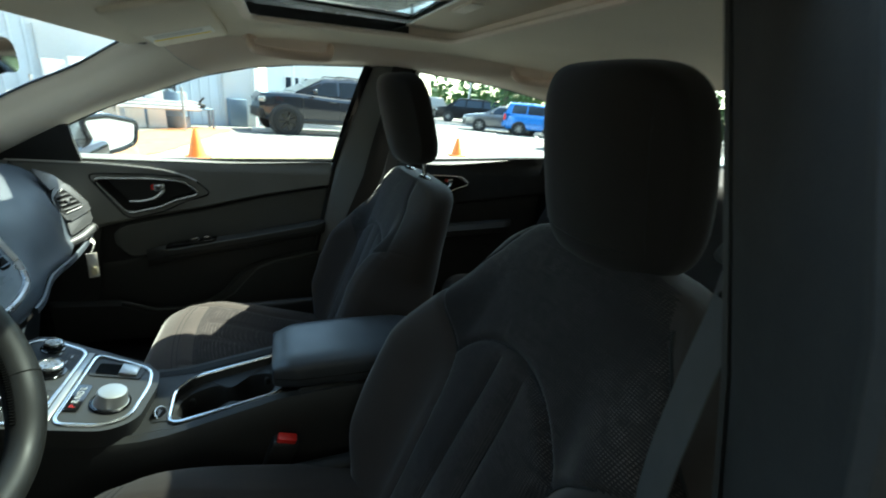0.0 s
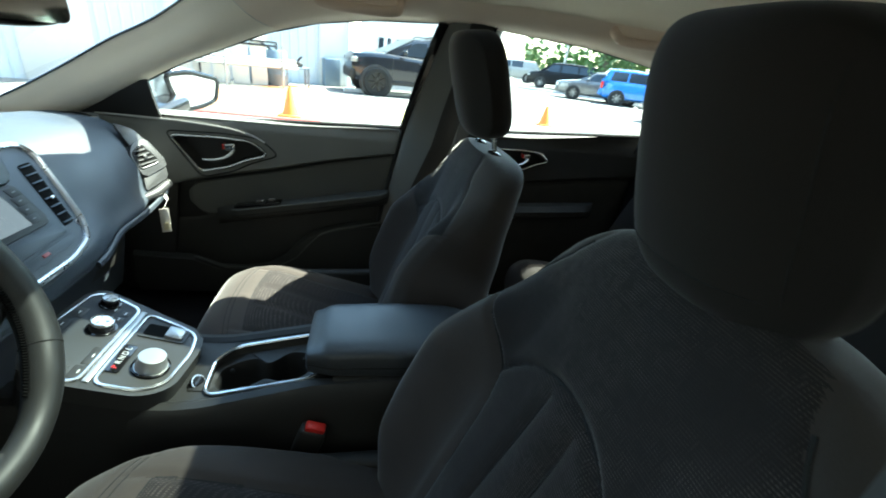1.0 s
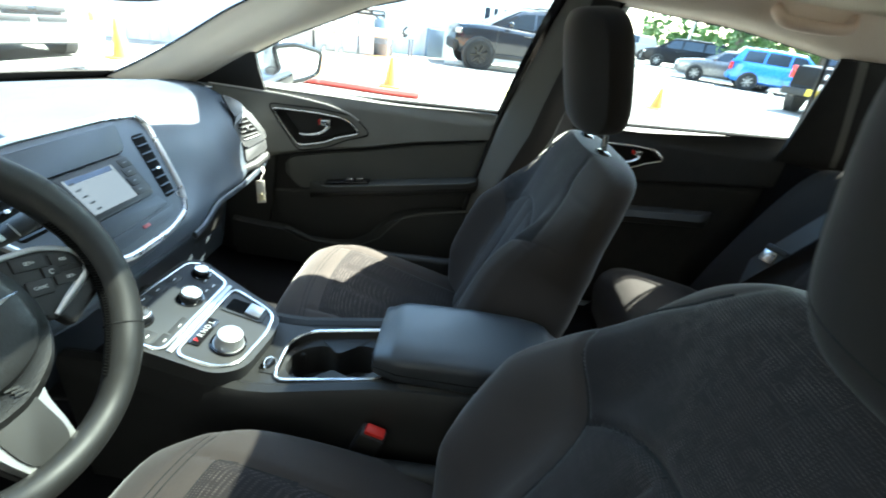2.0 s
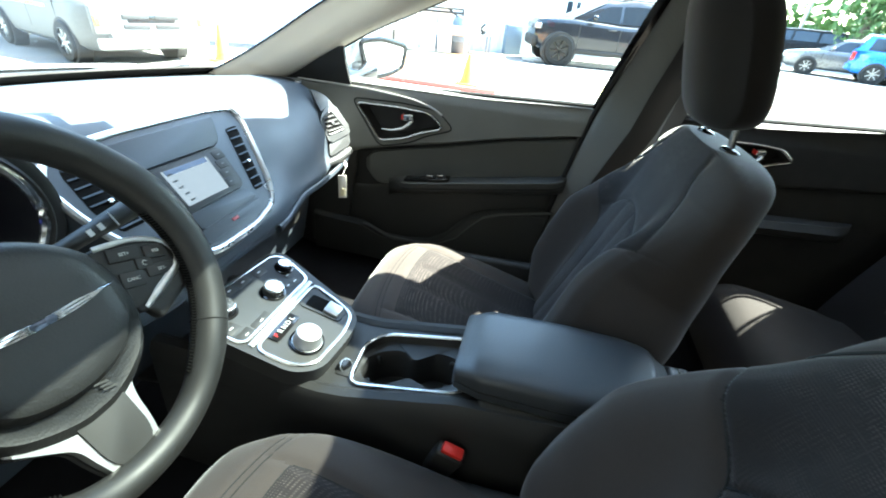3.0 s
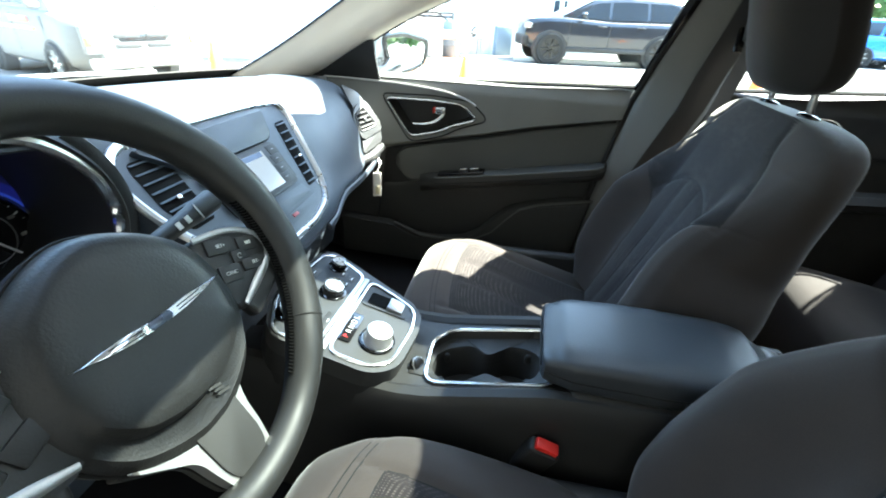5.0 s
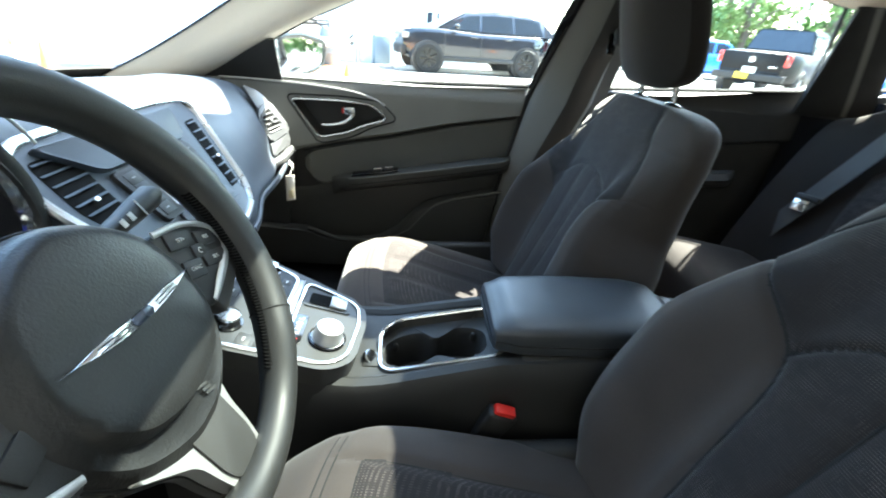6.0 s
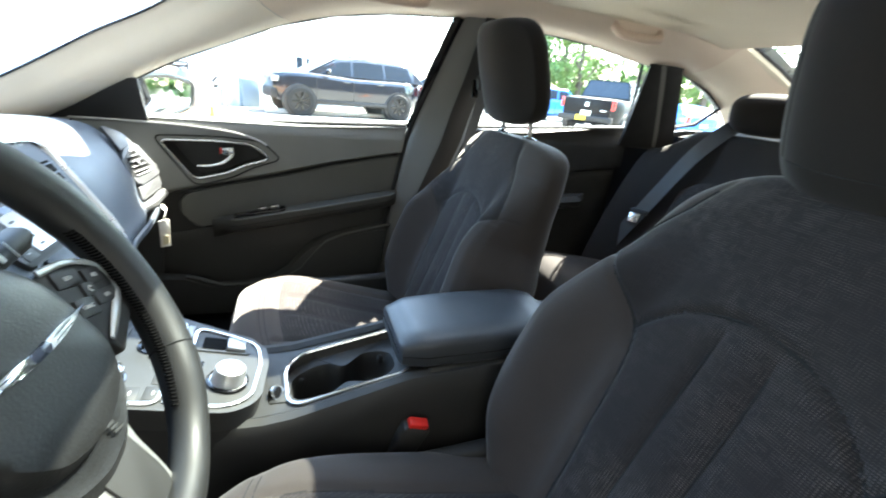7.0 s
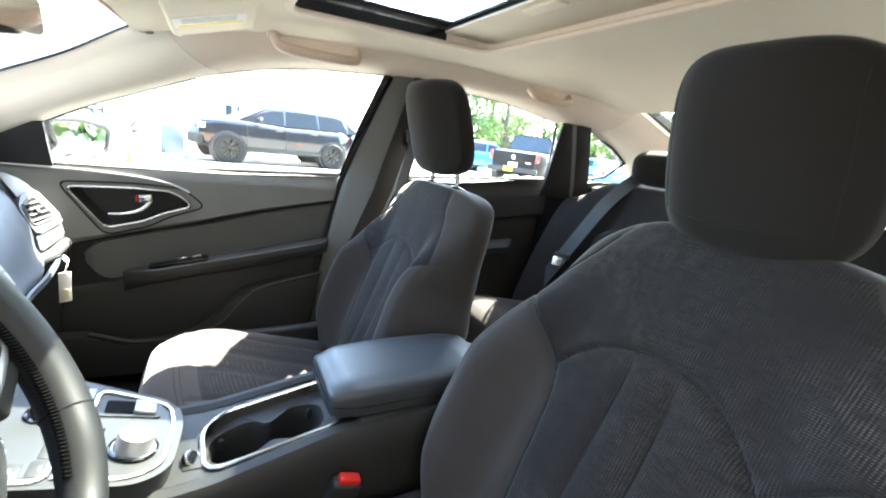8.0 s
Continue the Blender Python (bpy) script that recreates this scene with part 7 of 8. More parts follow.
# ---- parked vehicles ----
def vehicle(name, label, paint, at, heading, length, width, deck, cabin, windows, wheel_x, wheel_r, trim=None, rim=None, floor_z=0.30, group=""):
    """deck: (x, height) of bonnet, sides and boot; cabin: (x, height) of screen, roof and tail; windows: side panes as bottom and top x pairs."""
    v = thing(name, label, "car", group)
    w = width / 2
    x1, x0 = length / 2, -length / 2
    xs = sorted({x0, x0 + 0.05, x0 + 0.2, x1 - 0.25, x1 - 0.08, x1, *[x for x, _ in deck]} | {x0 + (x1 - x0) * k / 18 for k in range(19)})
    deck = sorted(deck)
    cabin = sorted(cabin)
    rings = []
    for x in xs:
        end = min(x - x0, x1 - x)
        k = 0.70 + 0.30 * smooth(0, 0.6, end)
        up = 0.12 * (1 - smooth(0, 0.3, end))
        zs = along(deck, x) - 0.05 * (1 - smooth(0, 0.12, end))
        zb = floor_z + up
        half = [(w * 0.86 * k, zb), (w * 0.97 * k, zb + 0.08), (w * k, zb + 0.25), (w * k, (zb + zs) / 2 + 0.08), (w * 0.985 * k, zs - 0.16), (w * 0.955 * k, zs - 0.05), (w * 0.90 * k, zs - 0.008), (w * 0.6 * k, zs + 0.012)]
        rings.append([(x, y, z) for y, z in half] + [(x, -y, z) for y, z in half[::-1]])
    part("body", loft(rings), paint, v)
    top = max(z for _, z in cabin)
    rings = []
    cxs = sorted({cabin[0][0] + (cabin[-1][0] - cabin[0][0]) * k / 24 for k in range(25)} | {x for x, _ in cabin})
    for x in cxs:
        zs, zr = along(deck, x) - 0.02, along(cabin, x)
        f = (zr - zs) / (top - zs)
        wr = w * (0.90 - 0.17 * f)
        half = [(w * 0.90, zs), (wr + 0.005, zr - 0.07 * f), (wr * 0.93, zr - 0.02 * f), (wr * 0.5, zr)]
        rings.append([(x, y, z) for y, z in half] + [(x, -y, z) for y, z in half[::-1]])
    part("cabin", loft(rings), paint, v)

    def side_at(x, f):
        zs, zr = along(deck, x) - 0.02, along(cabin, x)
        g = (zr - zs) / (top - zs)
        wr = w * (0.90 - 0.17 * g)
        return w * 0.90 + (wr + 0.005 - w * 0.90) * f + 0.010, zs + (zr - 0.07 * g - zs) * f
    for b0, b1, t0, t1 in windows:
        for sgn in (1, -1):
            rows = []
            for f in (0.10, 0.5, 0.90):
                row = []
                for u in (0, 0.33, 0.66, 1):
                    x = (b0 + (b1 - b0) * u) * (1 - f) + (t0 + (t1 - t0) * u) * f
                    y, z = side_at(x, f)
                    row.append((x, y * sgn, z))
                rows.append(row)
            part("side_window", sheet(rows, thick=0.006), TINTED, v, "dark side window")
    for (xa, za), (xb, zb), nm in ((cabin[-1], cabin[-2], "windscreen"), (cabin[0], cabin[1], "rear_screen")):
        n = Vector((zb - za, 0, -(xb - xa)))
        n = n.normalized() * (1 if n.z > 0 else -1)
        rows = []
        for f in (0.08, 0.5, 0.92):
            x, z = xa + (xb - xa) * f, za + (zb - za) * f
            g = max(0.0, (z - along(deck, x)) / (top - along(deck, x)))
            half = w * (0.86 - 0.20 * g)
            rows.append([tuple(Vector((x, y * half, z)) + n * 0.012) for y in (-1, -0.5, 0, 0.5, 1)])
        part(nm, sheet(rows, thick=0.006), TINTED, v, "tinted glass")
    for xw in wheel_x:
        for sgn in (1, -1):
            m = Matrix.Translation((xw, sgn * (w - 0.02), wheel_r)) @ Matrix.Rotation(-sgn * math.pi / 2, 4, "X")
            part("wheel_arch", turned([(wheel_r * 1.16, -0.2), (wheel_r * 1.16, 0.0), (wheel_r * 1.10, 0.026), (wheel_r * 0.9, 0.02)], 32, m), trim or DARKPRINT, v, "dark wheel arch")
            wheel_at(xw, sgn * (w - 0.065), wheel_r, 0.22, v, rim or SILVER, 7)
    part("front_bumper", box(0.16, width * 0.74, 0.26, Matrix.Translation((x1 - 0.03, 0, floor_z + 0.20)), 0.05, 3), trim or paint, v)
    part("rear_bumper", box(0.16, width * 0.76, 0.24, Matrix.Translation((x0 + 0.03, 0, floor_z + 0.22)), 0.05, 3), trim or paint, v)
    zf, zt = along(deck, x1 - 0.1), along(deck, x0 + 0.1)
    part("grille", box(0.05, width * 0.42, 0.13, Matrix.Translation((x1 - 0.015, 0, zf - 0.20)), 0.02), GLOSSBLACK, v, "dark front grille")
    for sgn in (1, -1):
        part("headlight", box(0.16, width * 0.16, 0.13, pose(x1 - 0.12, sgn * width * 0.315, zf - 0.17, 0, 0, -sgn * 30), 0.03, 3), LAMP, v, "clear headlight")
        part("tail_light", box(0.12, 0.16, 0.30, Matrix.Translation((x0 + 0.035, sgn * (width * 0.41), zt - 0.20)), 0.02, 3), REDLENS, v, "red tail light")
        part("door_mirror", cushion(0.14, 0.20, 0.14, 2.6, 2.6, 16, 10, Matrix.Translation((cabin[-2][0] + 0.38, sgn * (w + 0.06), along(deck, cabin[-2][0] + 0.4) + 0.08))), paint, v)
        for (b0, b1, t0, t1) in windows[:2]:
            part("door_handle", box(0.20, 0.03, 0.03, Matrix.Translation((b0 + 0.16, sgn * (w * 0.985 + 0.008), along(deck, b0) - 0.13)), 0.01), trim or paint, v)
            part("door_gap", box(0.012, 0.012, 0.62, Matrix.Translation((b1 + 0.02, sgn * (w * 0.995), along(deck, b1) - 0.40))), DARKPRINT, v)
    part("number_plate", box(0.02, 0.34, 0.16, Matrix.Translation((x0 - 0.05, 0, floor_z + 0.33)), 0.004), PAPER, v)
    v.matrix_world = pose(at[0], at[1], yard_z(*at), 0, 0, heading)
    return v


suv = vehicle("sport_utility_vehicle", "dark blue-black sport utility vehicle parked by the workshop", NAVY, (1.58, 13.25), 191.5, 4.40, 1.94,
              [(2.20, 1.00), (2.10, 1.07), (1.25, 1.13), (0.05, 1.07), (-2.06, 1.10), (-2.20, 1.03)], [(1.34, 1.12), (0.44, 1.57), (-0.34, 1.64), (-1.42, 1.615), (-1.72, 1.56), (-2.12, 1.13)],
              [(0.13, 1.10, 0.13, 0.46), (-0.87, 0.06, -0.82, 0.06), (-1.82, -0.94, -1.60, -0.89)], (1.55, -1.30), 0.385, FLARE, GLOSSBLACK, 0.34)
for sgn in (1, -1):
    part("roof_bar", tube([(0.15, sgn * 0.66, 1.61), (0.05, sgn * 0.66, 1.655), (-1.6, sgn * 0.66, 1.64), (-1.75, sgn * 0.66, 1.575)], 0.018), DARKSTEEL, suv)
    part("sill_guard", box(2.3, 0.08, 0.12, Matrix.Translation((0, sgn * 0.955, 0.40)), 0.03), FLARE, suv, "dark lower cladding")
van = vehicle("passenger_van", "old white passenger van with orange stripes, nose towards the yard", VANPAINT, (-9.3, 7.45), -18, 4.85, 1.98,
              [(2.42, 0.98), (2.2, 1.06), (1.45, 1.18), (0, 1.20), (-2.42, 1.22)], [(1.50, 1.17), (0.92, 1.90), (0.5, 1.99), (-2.15, 2.0), (-2.36, 1.25)],
              [(0.15, 1.20, 0.15, 0.86), (-1.0, 0.05, -1.0, 0.05), (-2.15, -1.1, -2.1, -1.1)], (1.34, -1.30), 0.35, None, LAMP, 0.27)
part("front_panel", box(0.12, 1.90, 0.44, Matrix.Translation((2.36, 0, 0.79)), 0.03, 3), VANPAINT, van)
for sgn in (1, -1):
    part("square_headlight", box(0.03, 0.22, 0.17, Matrix.Translation((2.415, sgn * 0.66, 0.79)), 0.01), LAMP, van, "square pale headlight")
for k in range(2):
    for j in (-1, 1):
        part("grille_slot", box(0.03, 0.44, 0.075, Matrix.Translation((2.428, 0.27 * j, 0.70 + 0.15 * k)), 0.01), DARKPRINT, van, "dark grille slot")
for sgn in (1, -1):
    part("amber_lamp", box(0.05, 0.09, 0.17, Matrix.Translation((2.405, sgn * 0.885, 0.78)), 0.015), AMBER, van, "amber corner lamp")
    part("side_stripe", box(1.4, 0.008, 0.05, Matrix.Translation((0.2, sgn * 0.992, 0.88)), 0.002), AMBER, van, "faded orange side stripe")
    part("side_lettering_bar", box(0.7, 0.008, 0.10, Matrix.Translation((0.4, sgn * 0.992, 1.02)), 0.002), material("faded_red_print", (0.62, 0.18, 0.12), 0.6, var=0.2, scale=8), van, "faded red lettering bar")
part("chrome_bumper", box(0.10, 1.94, 0.17, Matrix.Translation((2.48, 0, 0.43)), 0.03, 3), LAMP, van, "pale chrome bumper")
truck = vehicle("pickup_truck", "black pickup truck seen from its tailgate", BLACKPAINT, (11.4, 13.4), 36, 5.5, 1.98,
                [(2.75, 1.08), (2.5, 1.16), (1.2, 1.22), (0, 1.22), (-2.75, 1.24)], [(1.25, 1.21), (0.55, 1.84), (0.1, 1.88), (-0.75, 1.86), (-0.95, 1.24)],
                [(0.18, 1.0, 0.18, 0.55), (-0.75, 0.08, -0.72, 0.08)], (1.75, -1.65), 0.40, None, LAMP, 0.42)
part("tailgate", box(0.04, 1.56, 0.52, Matrix.Translation((-2.765, 0, 0.94)), 0.015), BLACKPAINT, truck)
part("tailgate_badge", box(0.02, 0.16, 0.14, Matrix.Translation((-2.795, 0, 1.02)), 0.03), CHROME, truck, "small bright tailgate badge")
part("tailgate_badge", box(0.02, 0.20, 0.05, Matrix.Translation((-2.79, -0.55, 0.86)), 0.01), CHROME, truck)
part("dealer_plate", box(0.02, 0.34, 0.17, Matrix.Translation((-2.885, 0.12, 0.60)), 0.01), YELLOW, truck, "yellow plate")
part("step_bumper", box(0.14, 1.8, 0.18, Matrix.Translation((-2.80, 0, 0.58)), 0.03, 3), FLARE, truck, "dark step bumper")
vehicle("compact_suv", "bright blue compact sport utility vehicle in a parking bay", BLUEPAINT, (13.55, 20.6), -22, 4.25, 1.82,
        [(2.1, 0.98), (1.1, 1.10), (0, 1.08), (-2.12, 1.10)], [(1.15, 1.10), (0.45, 1.64), (-0.6, 1.69), (-1.8, 1.66), (-2.08, 1.12)],
        [(0.05, 1.0, 0.05, 0.5), (-0.9, -0.02, -0.85, -0.02), (-1.75, -0.97, -1.65, -0.92)], (1.3, -1.28), 0.35, None, SILVER, 0.30, "parked cars")
vehicle("saloon", "dark grey saloon car in a parking bay", GREYPAINT, (12.0, 22.0), 156, 4.6, 1.82,
        [(2.3, 0.80), (1.2, 0.96), (0, 0.95), (-1.5, 1.0), (-2.3, 0.98)], [(1.2, 0.96), (0.35, 1.42), (-0.5, 1.46), (-1.2, 1.38), (-1.9, 1.02)],
        [(0.0, 0.95, 0.0, 0.4), (-1.2, -0.06, -0.95, -0.06)], (1.38, -1.36), 0.33, None, SILVER, 0.24, "parked cars")
vehicle("minivan", "black minivan in the far row", BLACKPAINT, (13.3, 30.3), 158, 4.9, 1.95,
        [(2.4, 0.95), (1.6, 1.10), (0, 1.08), (-2.4, 1.1)], [(1.7, 1.08), (0.8, 1.68), (0, 1.74), (-2.0, 1.70), (-2.36, 1.1)],
        [(0.3, 1.4, 0.3, 0.85), (-0.9, 0.2, -0.9, 0.2), (-2.0, -1.0, -1.95, -1.0)], (1.5, -1.5), 0.34, None, SILVER, 0.26, "parked cars")
vehicle("boxy_wagon", "white boxy four-wheel-drive wagon in the far row", WHITEPAINT, (17.2, 29.6), 160, 4.6, 1.88,
        [(2.3, 1.05), (1.2, 1.15), (0, 1.15), (-2.3, 1.15)], [(1.1, 1.15), (0.75, 1.80), (0, 1.84), (-2.0, 1.83), (-2.25, 1.15)],
        [(0.1, 0.95, 0.1, 0.75), (-0.9, 0.0, -0.9, 0.0), (-2.0, -1.0, -2.0, -1.0)], (1.45, -1.45), 0.40, FLARE, DARKSTEEL, 0.42, "parked cars")
vehicle("crossover", "white crossover in the far row", WHITEPAINT, (11.3, 36.5), 162, 4.5, 1.85,
        [(2.2, 0.95), (1.2, 1.08), (0, 1.06), (-2.2, 1.1)], [(1.3, 1.08), (0.4, 1.62), (-0.5, 1.68), (-1.9, 1.60), (-2.2, 1.1)],
        [(0.1, 1.1, 0.1, 0.5), (-0.9, 0.0, -0.9, 0.0)], (1.4, -1.4), 0.36, None, SILVER, 0.30, "parked cars")
vehicle("hatchback", "dark red hatchback beside the pickup", REDPAINT, (18.3, 23.0), 55, 4.2, 1.80,
        [(2.1, 0.92), (1.1, 1.04), (0, 1.02), (-2.1, 1.05)], [(1.15, 1.04), (0.4, 1.55), (-0.6, 1.60), (-1.7, 1.52), (-2.05, 1.06)],
        [(0.05, 1.0, 0.05, 0.5), (-0.9, -0.02, -0.85, -0.02)], (1.28, -1.28), 0.34, None, SILVER, 0.28, "parked cars")
vehicle("saloon", "blue saloon car behind the pickup", BLUEPAINT, (19.0, 17.2), 70, 4.6, 1.82,
        [(2.3, 0.80), (1.2, 0.96), (0, 0.95), (-1.5, 1.0), (-2.3, 0.98)], [(1.2, 0.96), (0.35, 1.42), (-0.5, 1.46), (-1.2, 1.38), (-1.9, 1.02)],
        [(0.0, 0.95, 0.0, 0.4), (-1.2, -0.06, -0.95, -0.06)], (1.38, -1.36), 0.33, None, SILVER, 0.24, "parked cars")
vehicle("saloon", "silver saloon car in the far row", SILVERPAINT, (23.5, 20.5), 70, 4.6, 1.82,
        [(2.3, 0.80), (1.2, 0.96), (0, 0.95), (-1.5, 1.0), (-2.3, 0.98)], [(1.2, 0.96), (0.35, 1.42), (-0.5, 1.46), (-1.2, 1.38), (-1.9, 1.02)],
        [(0.0, 0.95, 0.0, 0.4), (-1.2, -0.06, -0.95, -0.06)], (1.38, -1.36), 0.33, None, SILVER, 0.24, "parked cars")

# ---- workshop buildings ----
work = thing("wall_workshop", "pale blue ribbed metal workshop building", "building", "", "structure")
wm = pose(-0.56, 14.4, -0.42, 0, 0, 22.5)
part("wall", box(30, 0.25, 6.4, wm @ Matrix.Translation((-15.0, 0.125, 3.2)), 0.0), METALWALL, work, smooth=False)
part("end_wall", box(0.25, 9, 6.4, wm @ Matrix.Translation((-0.125, 4.6, 3.2)), 0.0), METALWALL, work, smooth=False)
for k in range(120):
    part("rib", box(0.045, 0.03, 6.4, wm @ Matrix.Translation((-0.12 - 0.25 * k, -0.015, 3.2)), 0.012, 1), METALWALL, work)
part("roof_edge", box(30.6, 0.5, 0.3, wm @ Matrix.Translation((-15.0, 0.0, 6.5)), 0.03), WHITEWALL, work)
for x0, wd in ((-0.62, 0.8), (-4.2, 1.5), (-7.2, 1.4), (-11.5, 3.2)):
    part("white_panel", box(wd, 0.05, 4.6, wm @ Matrix.Translation((x0, -0.05, 2.3)), 0.01), WHITEWALL, work, "white-painted sliding door panel")
part("downpipe", tube([wm @ Vector((-0.15, -0.10, 0.1)), wm @ Vector((-0.15, -0.10, 6.2))], 0.05), WHITEWALL, work)
shop = thing("wall_office", "pale office building with white-framed windows behind the parked vehicle", "building", "", "structure")
sm = pose(-0.4, 18.3, -0.2, 0, 0, 14)
part("wall", box(5.4, 0.25, 5.0, sm @ Matrix.Translation((2.7, 0.125, 2.5)), 0.0), WHITEWALL, shop, smooth=False)
part("roof_slab", box(5.8, 3.2, 0.35, sm @ Matrix.Translation((2.7, -0.8, 5.1)), 0.04), WHITEWALL, shop, "projecting white canopy roof")
for k in range(3):
    win = part("window", box(0.62, 0.06, 0.56, sm @ Matrix.Translation((0.95 + 0.74 * k, -0.02, 1.52)), 0.01), WHITEWALL, shop, "white-framed window")
    for j in (-1, 1):
        part("window_pane", box(0.24, 0.02, 0.44, sm @ Matrix.Translation((0.95 + 0.74 * k + 0.135 * j, -0.055, 1.52)), 0.004), TINTED, win)
for k in range(2):
    part("canopy_post", tube([sm @ Vector((0.4 + 4.6 * k, -2.2, 0)), sm @ Vector((0.4 + 4.6 * k, -2.2, 4.95))], 0.06), WHITEWALL, shop)

# boards, rack, bench and drums along the wall
def leaning_board(x, y, w, h, turn):
    b = part("leaning_board", box(w, 0.04, h, pose(x, y, yard_z(x, y) + h / 2 * 0.97 + 0.02, -9, 0, turn), 0.006), BOARD, None)
    tagged(b, "white board leaning on the rack by the wall", "board", "leaning boards")


for k in range(5):
    leaning_board(-4.45 + 0.42 * k, 11.35 + 0.12 * k, 0.38, 1.35 + 0.1 * (k % 2), 22)
rack = thing("pipe_rack", "galvanised pipe rack with stacked pipes", "rack")
rm = pose(-3.3, 10.9, yard_z(0, 11.2), 0, 0, 22)
for x in (-1.3, 0, 1.3):
    for y in (0, 0.9):
        part("upright", tube([rm @ Vector((x, y, 0)), rm @ Vector((x, y, 1.0))], 0.03), STEEL, rack)
    part("cross_bar", tube([rm @ Vector((x, -0.05, 0.45)), rm @ Vector((x, 0.95, 0.45))], 0.025), STEEL, rack)
for k in range(9):
    part("pipe", tube([rm @ Vector((-1.7, 0.05 + 0.1 * k, 0.50 + 0.07 * (k % 3))), rm @ Vector((1.7, 0.05 + 0.1 * k, 0.50 + 0.07 * (k % 3)))], 0.03), STEEL, rack)
gantry = thing("steel_gantry", "dark steel gantry frame beside the wall", "frame")
gm = pose(-3.18, 11.66, yard_z(0, 11.6), 0, 0, 22) @ Matrix.Diagonal((1, 1, 0.6, 1))
for p, q in (((0.9, 0, 0), (0.9, 0, 1.75)), ((-0.9, 0, 1.75), (0.9, 0, 1.75)), ((-0.9, 0, 1.6), (0.9, 0, 1.6)), ((-0.9, 0, 0), (-0.9, 0, 1.75)), ((0.9, 0, 1.3), (0.5, 0, 1.75))):
    part("beam", tube([gm @ Vector(p), gm @ Vector(q)], 0.025), DARKSTEEL, gantry)
bench_out = thing("work_bench", "blue-grey metal work bench with a vice", "bench")
bm_ = pose(-1.97, 12.4, yard_z(0, 12.4), 0, 0, 22) @ Matrix.Diagonal((0.8, 0.9, 0.68, 1))
part("top", box(0.9, 0.5, 0.06, bm_ @ Matrix.Translation((0, 0, 0.72)), 0.01), BLUEDRUM, bench_out)
for x in (-0.4, 0.4):
    for y in (-0.2, 0.2):
        part("leg", box(0.06, 0.06, 0.70, bm_ @ Matrix.Translation((x, y, 0.35))), BLUEDRUM, bench_out)
part("vice", box(0.16, 0.3, 0.2, bm_ @ Matrix.Translation((0.1, -0.05, 0.85)) @ pose(0, 0, 0, 20, 0, 30), 0.03), DARKSTEEL, bench_out)
part("lever", tube([bm_ @ Vector((-0.1, -0.1, 0.75)), bm_ @ Vector((0.2, -0.15, 1.15))], 0.025), DARKSTEEL, bench_out)
for x, y in ((-2.4, 12.15), (-2.9, 12.6)):
    drum = part("plastic_drum", turned([(0.26, 0), (0.29, 0.05), (0.29, 0.28), (0.30, 0.30), (0.29, 0.32), (0.29, 0.58), (0.30, 0.60), (0.29, 0.62), (0.28, 0.85), (0.26, 0.88), (0.02, 0.88)], 28, Matrix.Translation((x, y, yard_z(x, y)))), BLUEDRUM, None)
    tagged(drum, "blue-grey plastic drum by the wall", "drum", "drums")
skip = part("tool_locker", box(0.50, 0.35, 0.80, pose(-1.15, 13.95, yard_z(0, 13.95) + 0.40, 0, 0, 22), 0.03), BLUEDRUM, None)
tagged(skip, "blue-grey metal locker by the building corner", "locker")


# ---- trees, poles and far things ----
def tree(x, y, h, spread, seed, leaf, label):
    t = thing("tree", label, "tree", "trees round the yard", at=(x, y, yard_z(x, y)))
    rng = random.Random(seed)
    lean = Vector((rng.uniform(-0.3, 0.3), rng.uniform(-0.3, 0.3), 0))
    path = spline([(0, 0, 0), lean * 0.3 + Vector((0, 0, h * 0.25)), lean + Vector((0, 0, h * 0.55)), lean * 1.3 + Vector((0, 0, h * 0.9))], 14)
    part("trunk", tube(path, 0.03 * h, sides=9, taper=[1.15 - 0.08 * k for k in range(14)]), BARK, t)
    tips = []
    for k in range(11):
        base = path[4 + int(rng.uniform(0, 8))]
        a, r = rng.uniform(0, 6.28), spread * rng.uniform(0.5, 1.0)
        tip = base + Vector((r * math.cos(a), r * math.sin(a), h * rng.uniform(0.06, 0.28)))
        part("limb", tube(spline([base, (base + tip) / 2 + Vector((0, 0, 0.12 * h)), tip], 8), 0.010 * h, sides=6, taper=[1 - 0.1 * j for j in range(8)]), BARK, t)
        tips += [tip, (base + tip) / 2]
    tips += [path[-1], path[-2]]
    verts, faces = [], []
    for c in tips:
        for _ in range(8):
            cl = c + Vector((rng.gauss(0, 1), rng.gauss(0, 1), rng.gauss(0, 0.7))) * spread * 0.22
            for _ in range(26):
                p = cl + Vector((rng.gauss(0, 1), rng.gauss(0, 1), rng.gauss(0, 0.8))) * spread * 0.10
                q = Euler((rng.uniform(0, 6.28), rng.uniform(0, 6.28), rng.uniform(0, 6.28))).to_matrix()
                s_ = rng.uniform(0.10, 0.20) * (h / 8) ** 0.5
                k = len(verts)
                verts += [tuple(p + q @ Vector(v)) for v in ((-s_, 0, 0), (0, -s_ * 0.45, 0.02), (s_, 0, 0), (0, s_ * 0.45, 0.02))]
                faces.append((k, k + 1, k + 2, k + 3))
    me = bpy.data.meshes.new("crown")
    me.from_pydata(verts, [], faces)
    me.materials.append(leaf)
    crown = new("crown", me)
    crown.parent = t
    tagged(crown, "ragged leafy crown", "", "", "stuff")
    return t


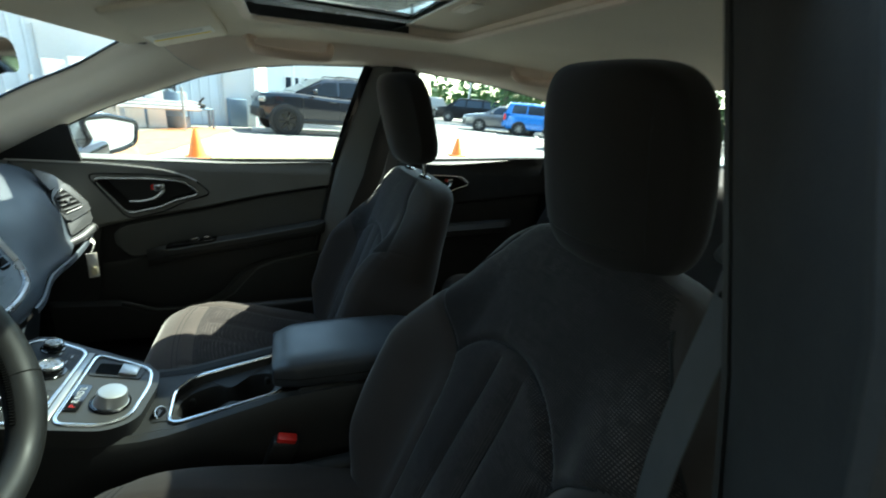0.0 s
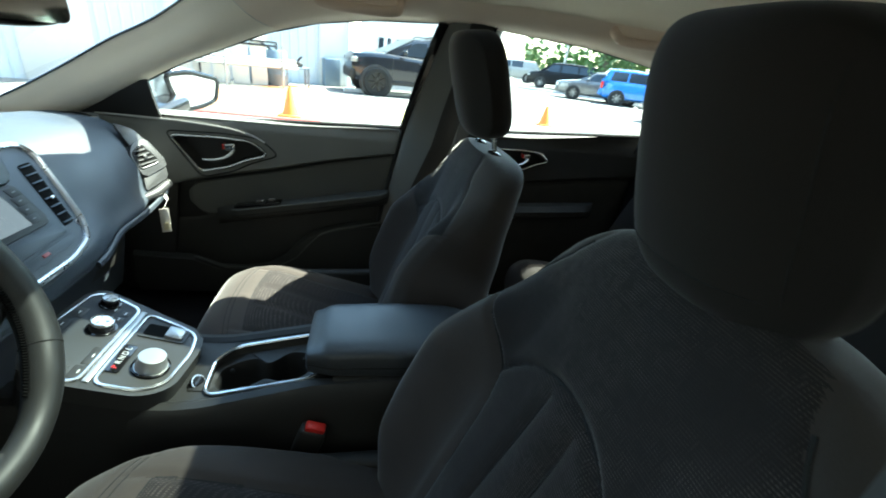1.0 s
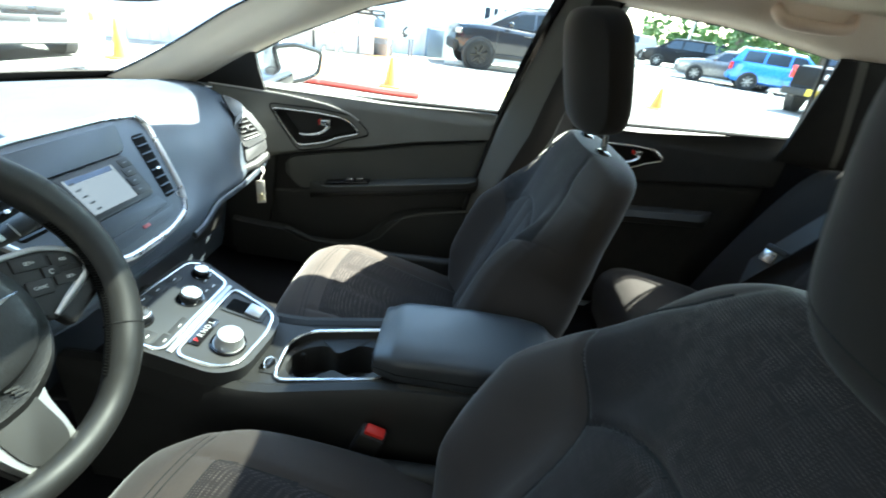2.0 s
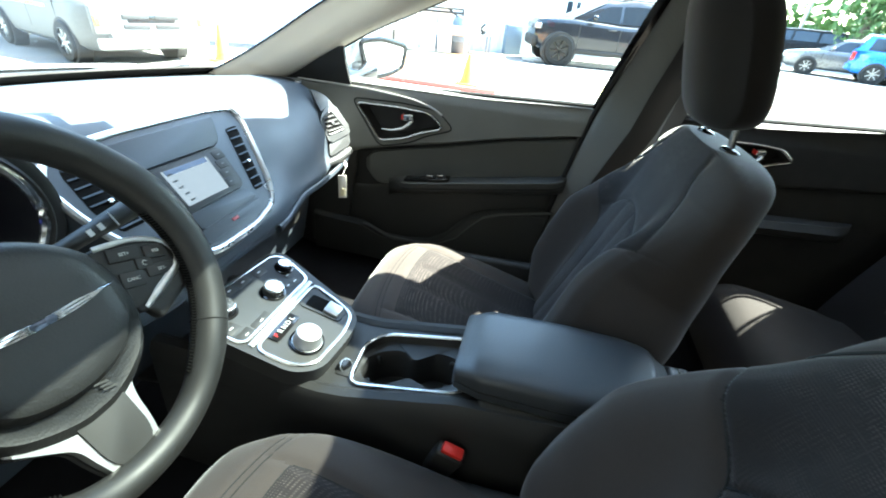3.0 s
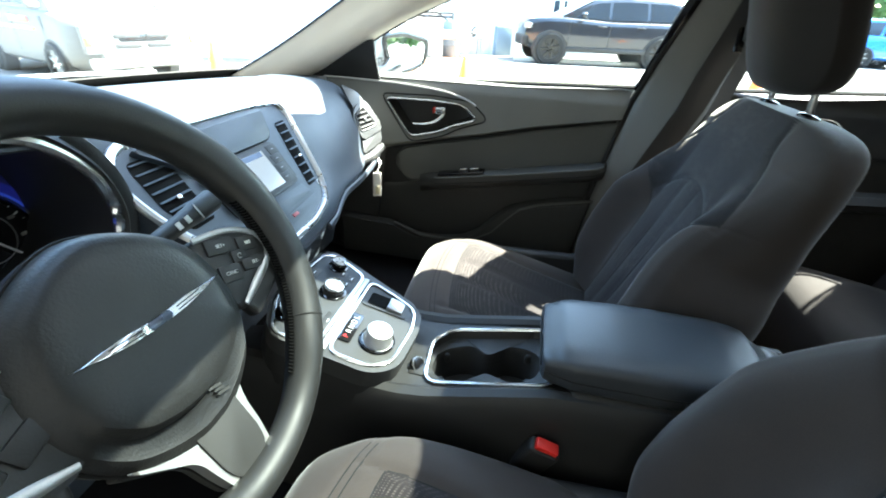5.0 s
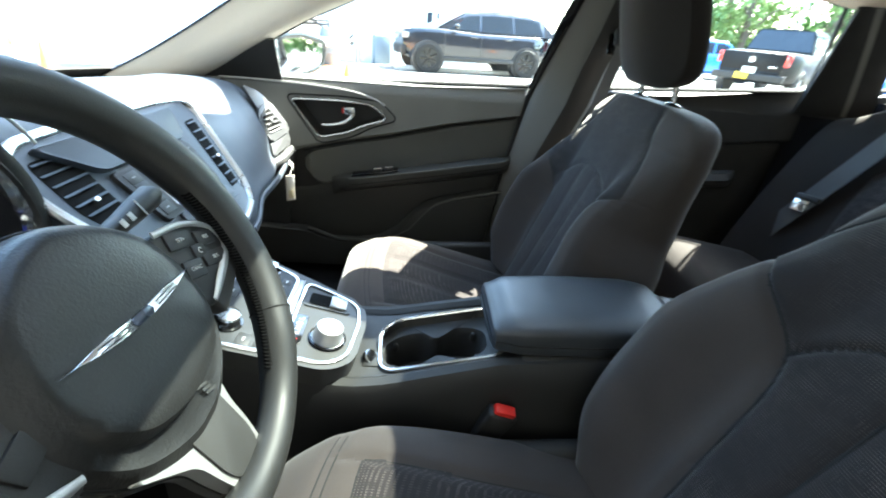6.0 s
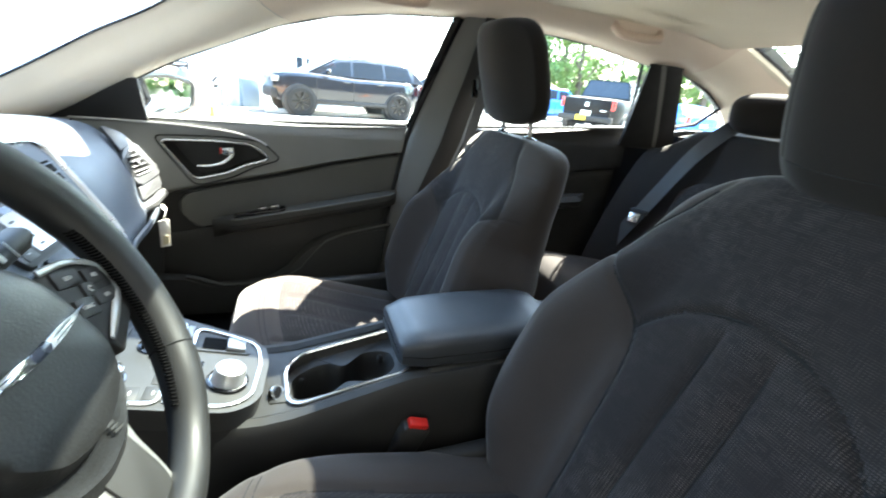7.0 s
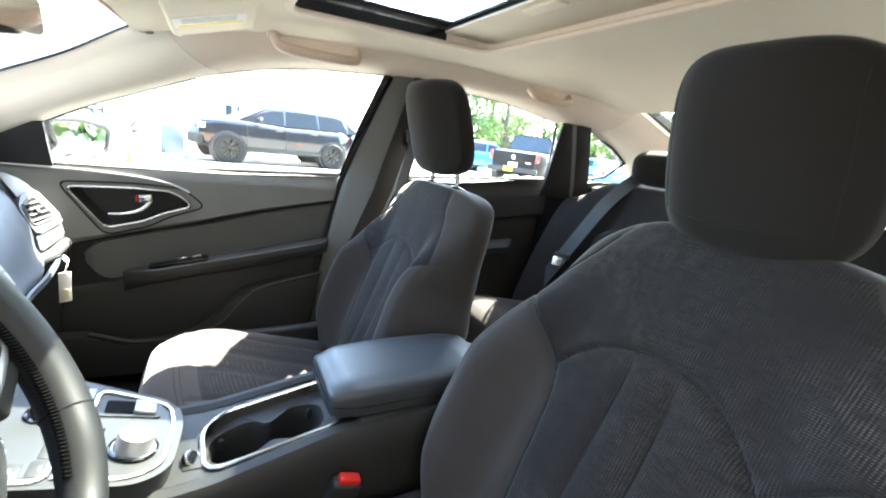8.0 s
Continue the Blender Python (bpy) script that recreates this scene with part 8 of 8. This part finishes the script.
spots = [(15.5, 29.0, 9.0, 3.2, 0), (19.5, 27.0, 8.0, 3.0, 1), (24.0, 26.5, 9.5, 3.4, 0), (28.0, 24.0, 9.0, 3.2, 1), (32.0, 20.0, 10.0, 3.4, 0), (22.0, 33.0, 11.0, 3.8, 1), (28.0, 31.0, 11.5, 3.8, 0), (8.5, 47.0, 9.0, 3.2, 1), (34.0, 11.0, 9.0, 3.2, 1), (36.0, 0.0, 9.5, 3.2, 0), (33.0, -9.0, 9.0, 3.2, 1), (20.0, -16.0, 8.5, 3.0, 0), (12.0, -22.0, 9.0, 3.2, 1)]
for i, (x, y, h, sp, kind) in enumerate(spots):
    tree(x, y, h, sp, 20 + i, LEAFLIGHT if kind else LEAFGREEN, "leafy light green tree beyond the yard" if kind else "leafy mid-green tree beyond the yard")
for x, y, h in ((13.3, 30.5, 7.5), (20.5, 24.5, 8.0)):
    pole = thing("lamp_pole", "grey steel lamp pole in the parking yard", "lamp pole", "lamp poles", at=(x, y, yard_z(x, y)))
    part("shaft", tube([(0, 0, 0), (0, 0, h)], 0.09, sides=10), STEEL, pole)
    part("lamp_head", box(0.6, 0.25, 0.12, Matrix.Translation((0.25, 0, h)), 0.03), STEEL, pole)
hedge_rng = random.Random(3)
verts, faces = [], []
for k in range(9000):
    u = hedge_rng.random()
    a = radians(-60 + 130 * u)
    r = 42 + hedge_rng.gauss(0, 1.2)
    p = Vector((r * math.cos(a), r * math.sin(a) + 4, abs(hedge_rng.gauss(0, 1.6)) + 0.2))
    q = Euler((hedge_rng.uniform(0, 6.28), hedge_rng.uniform(0, 6.28), 0)).to_matrix()
    s_ = hedge_rng.uniform(0.25, 0.5)
    n = len(verts)
    verts += [tuple(p + q @ Vector(v)) for v in ((-s_, 0, 0), (0, -s_ * 0.6, 0.05), (s_, 0, 0), (0, s_ * 0.6, 0.05))]
    faces.append((n, n + 1, n + 2, n + 3))
me = bpy.data.meshes.new("hedge")
me.from_pydata(verts, [], faces)
me.materials.append(LEAFGREEN)
tagged(new("hedge", me), "far hedge and shrubs round the yard", "hedge", "", "stuff")

# unseen wall added to keep sky and ground light off the driver side
shade = part("wall_shade", box(36, 0.3, 14.0, Matrix.Translation((1.0, -1.75, 7.0)), 0.0), material("shade_wall_dark", (0.035, 0.033, 0.032), 0.85, var=0.25, scale=1.5, grain=60), None, smooth=False)
tagged(shade, "added plain dark wall, out of view, that shades the driver side", "wall", "", "structure")
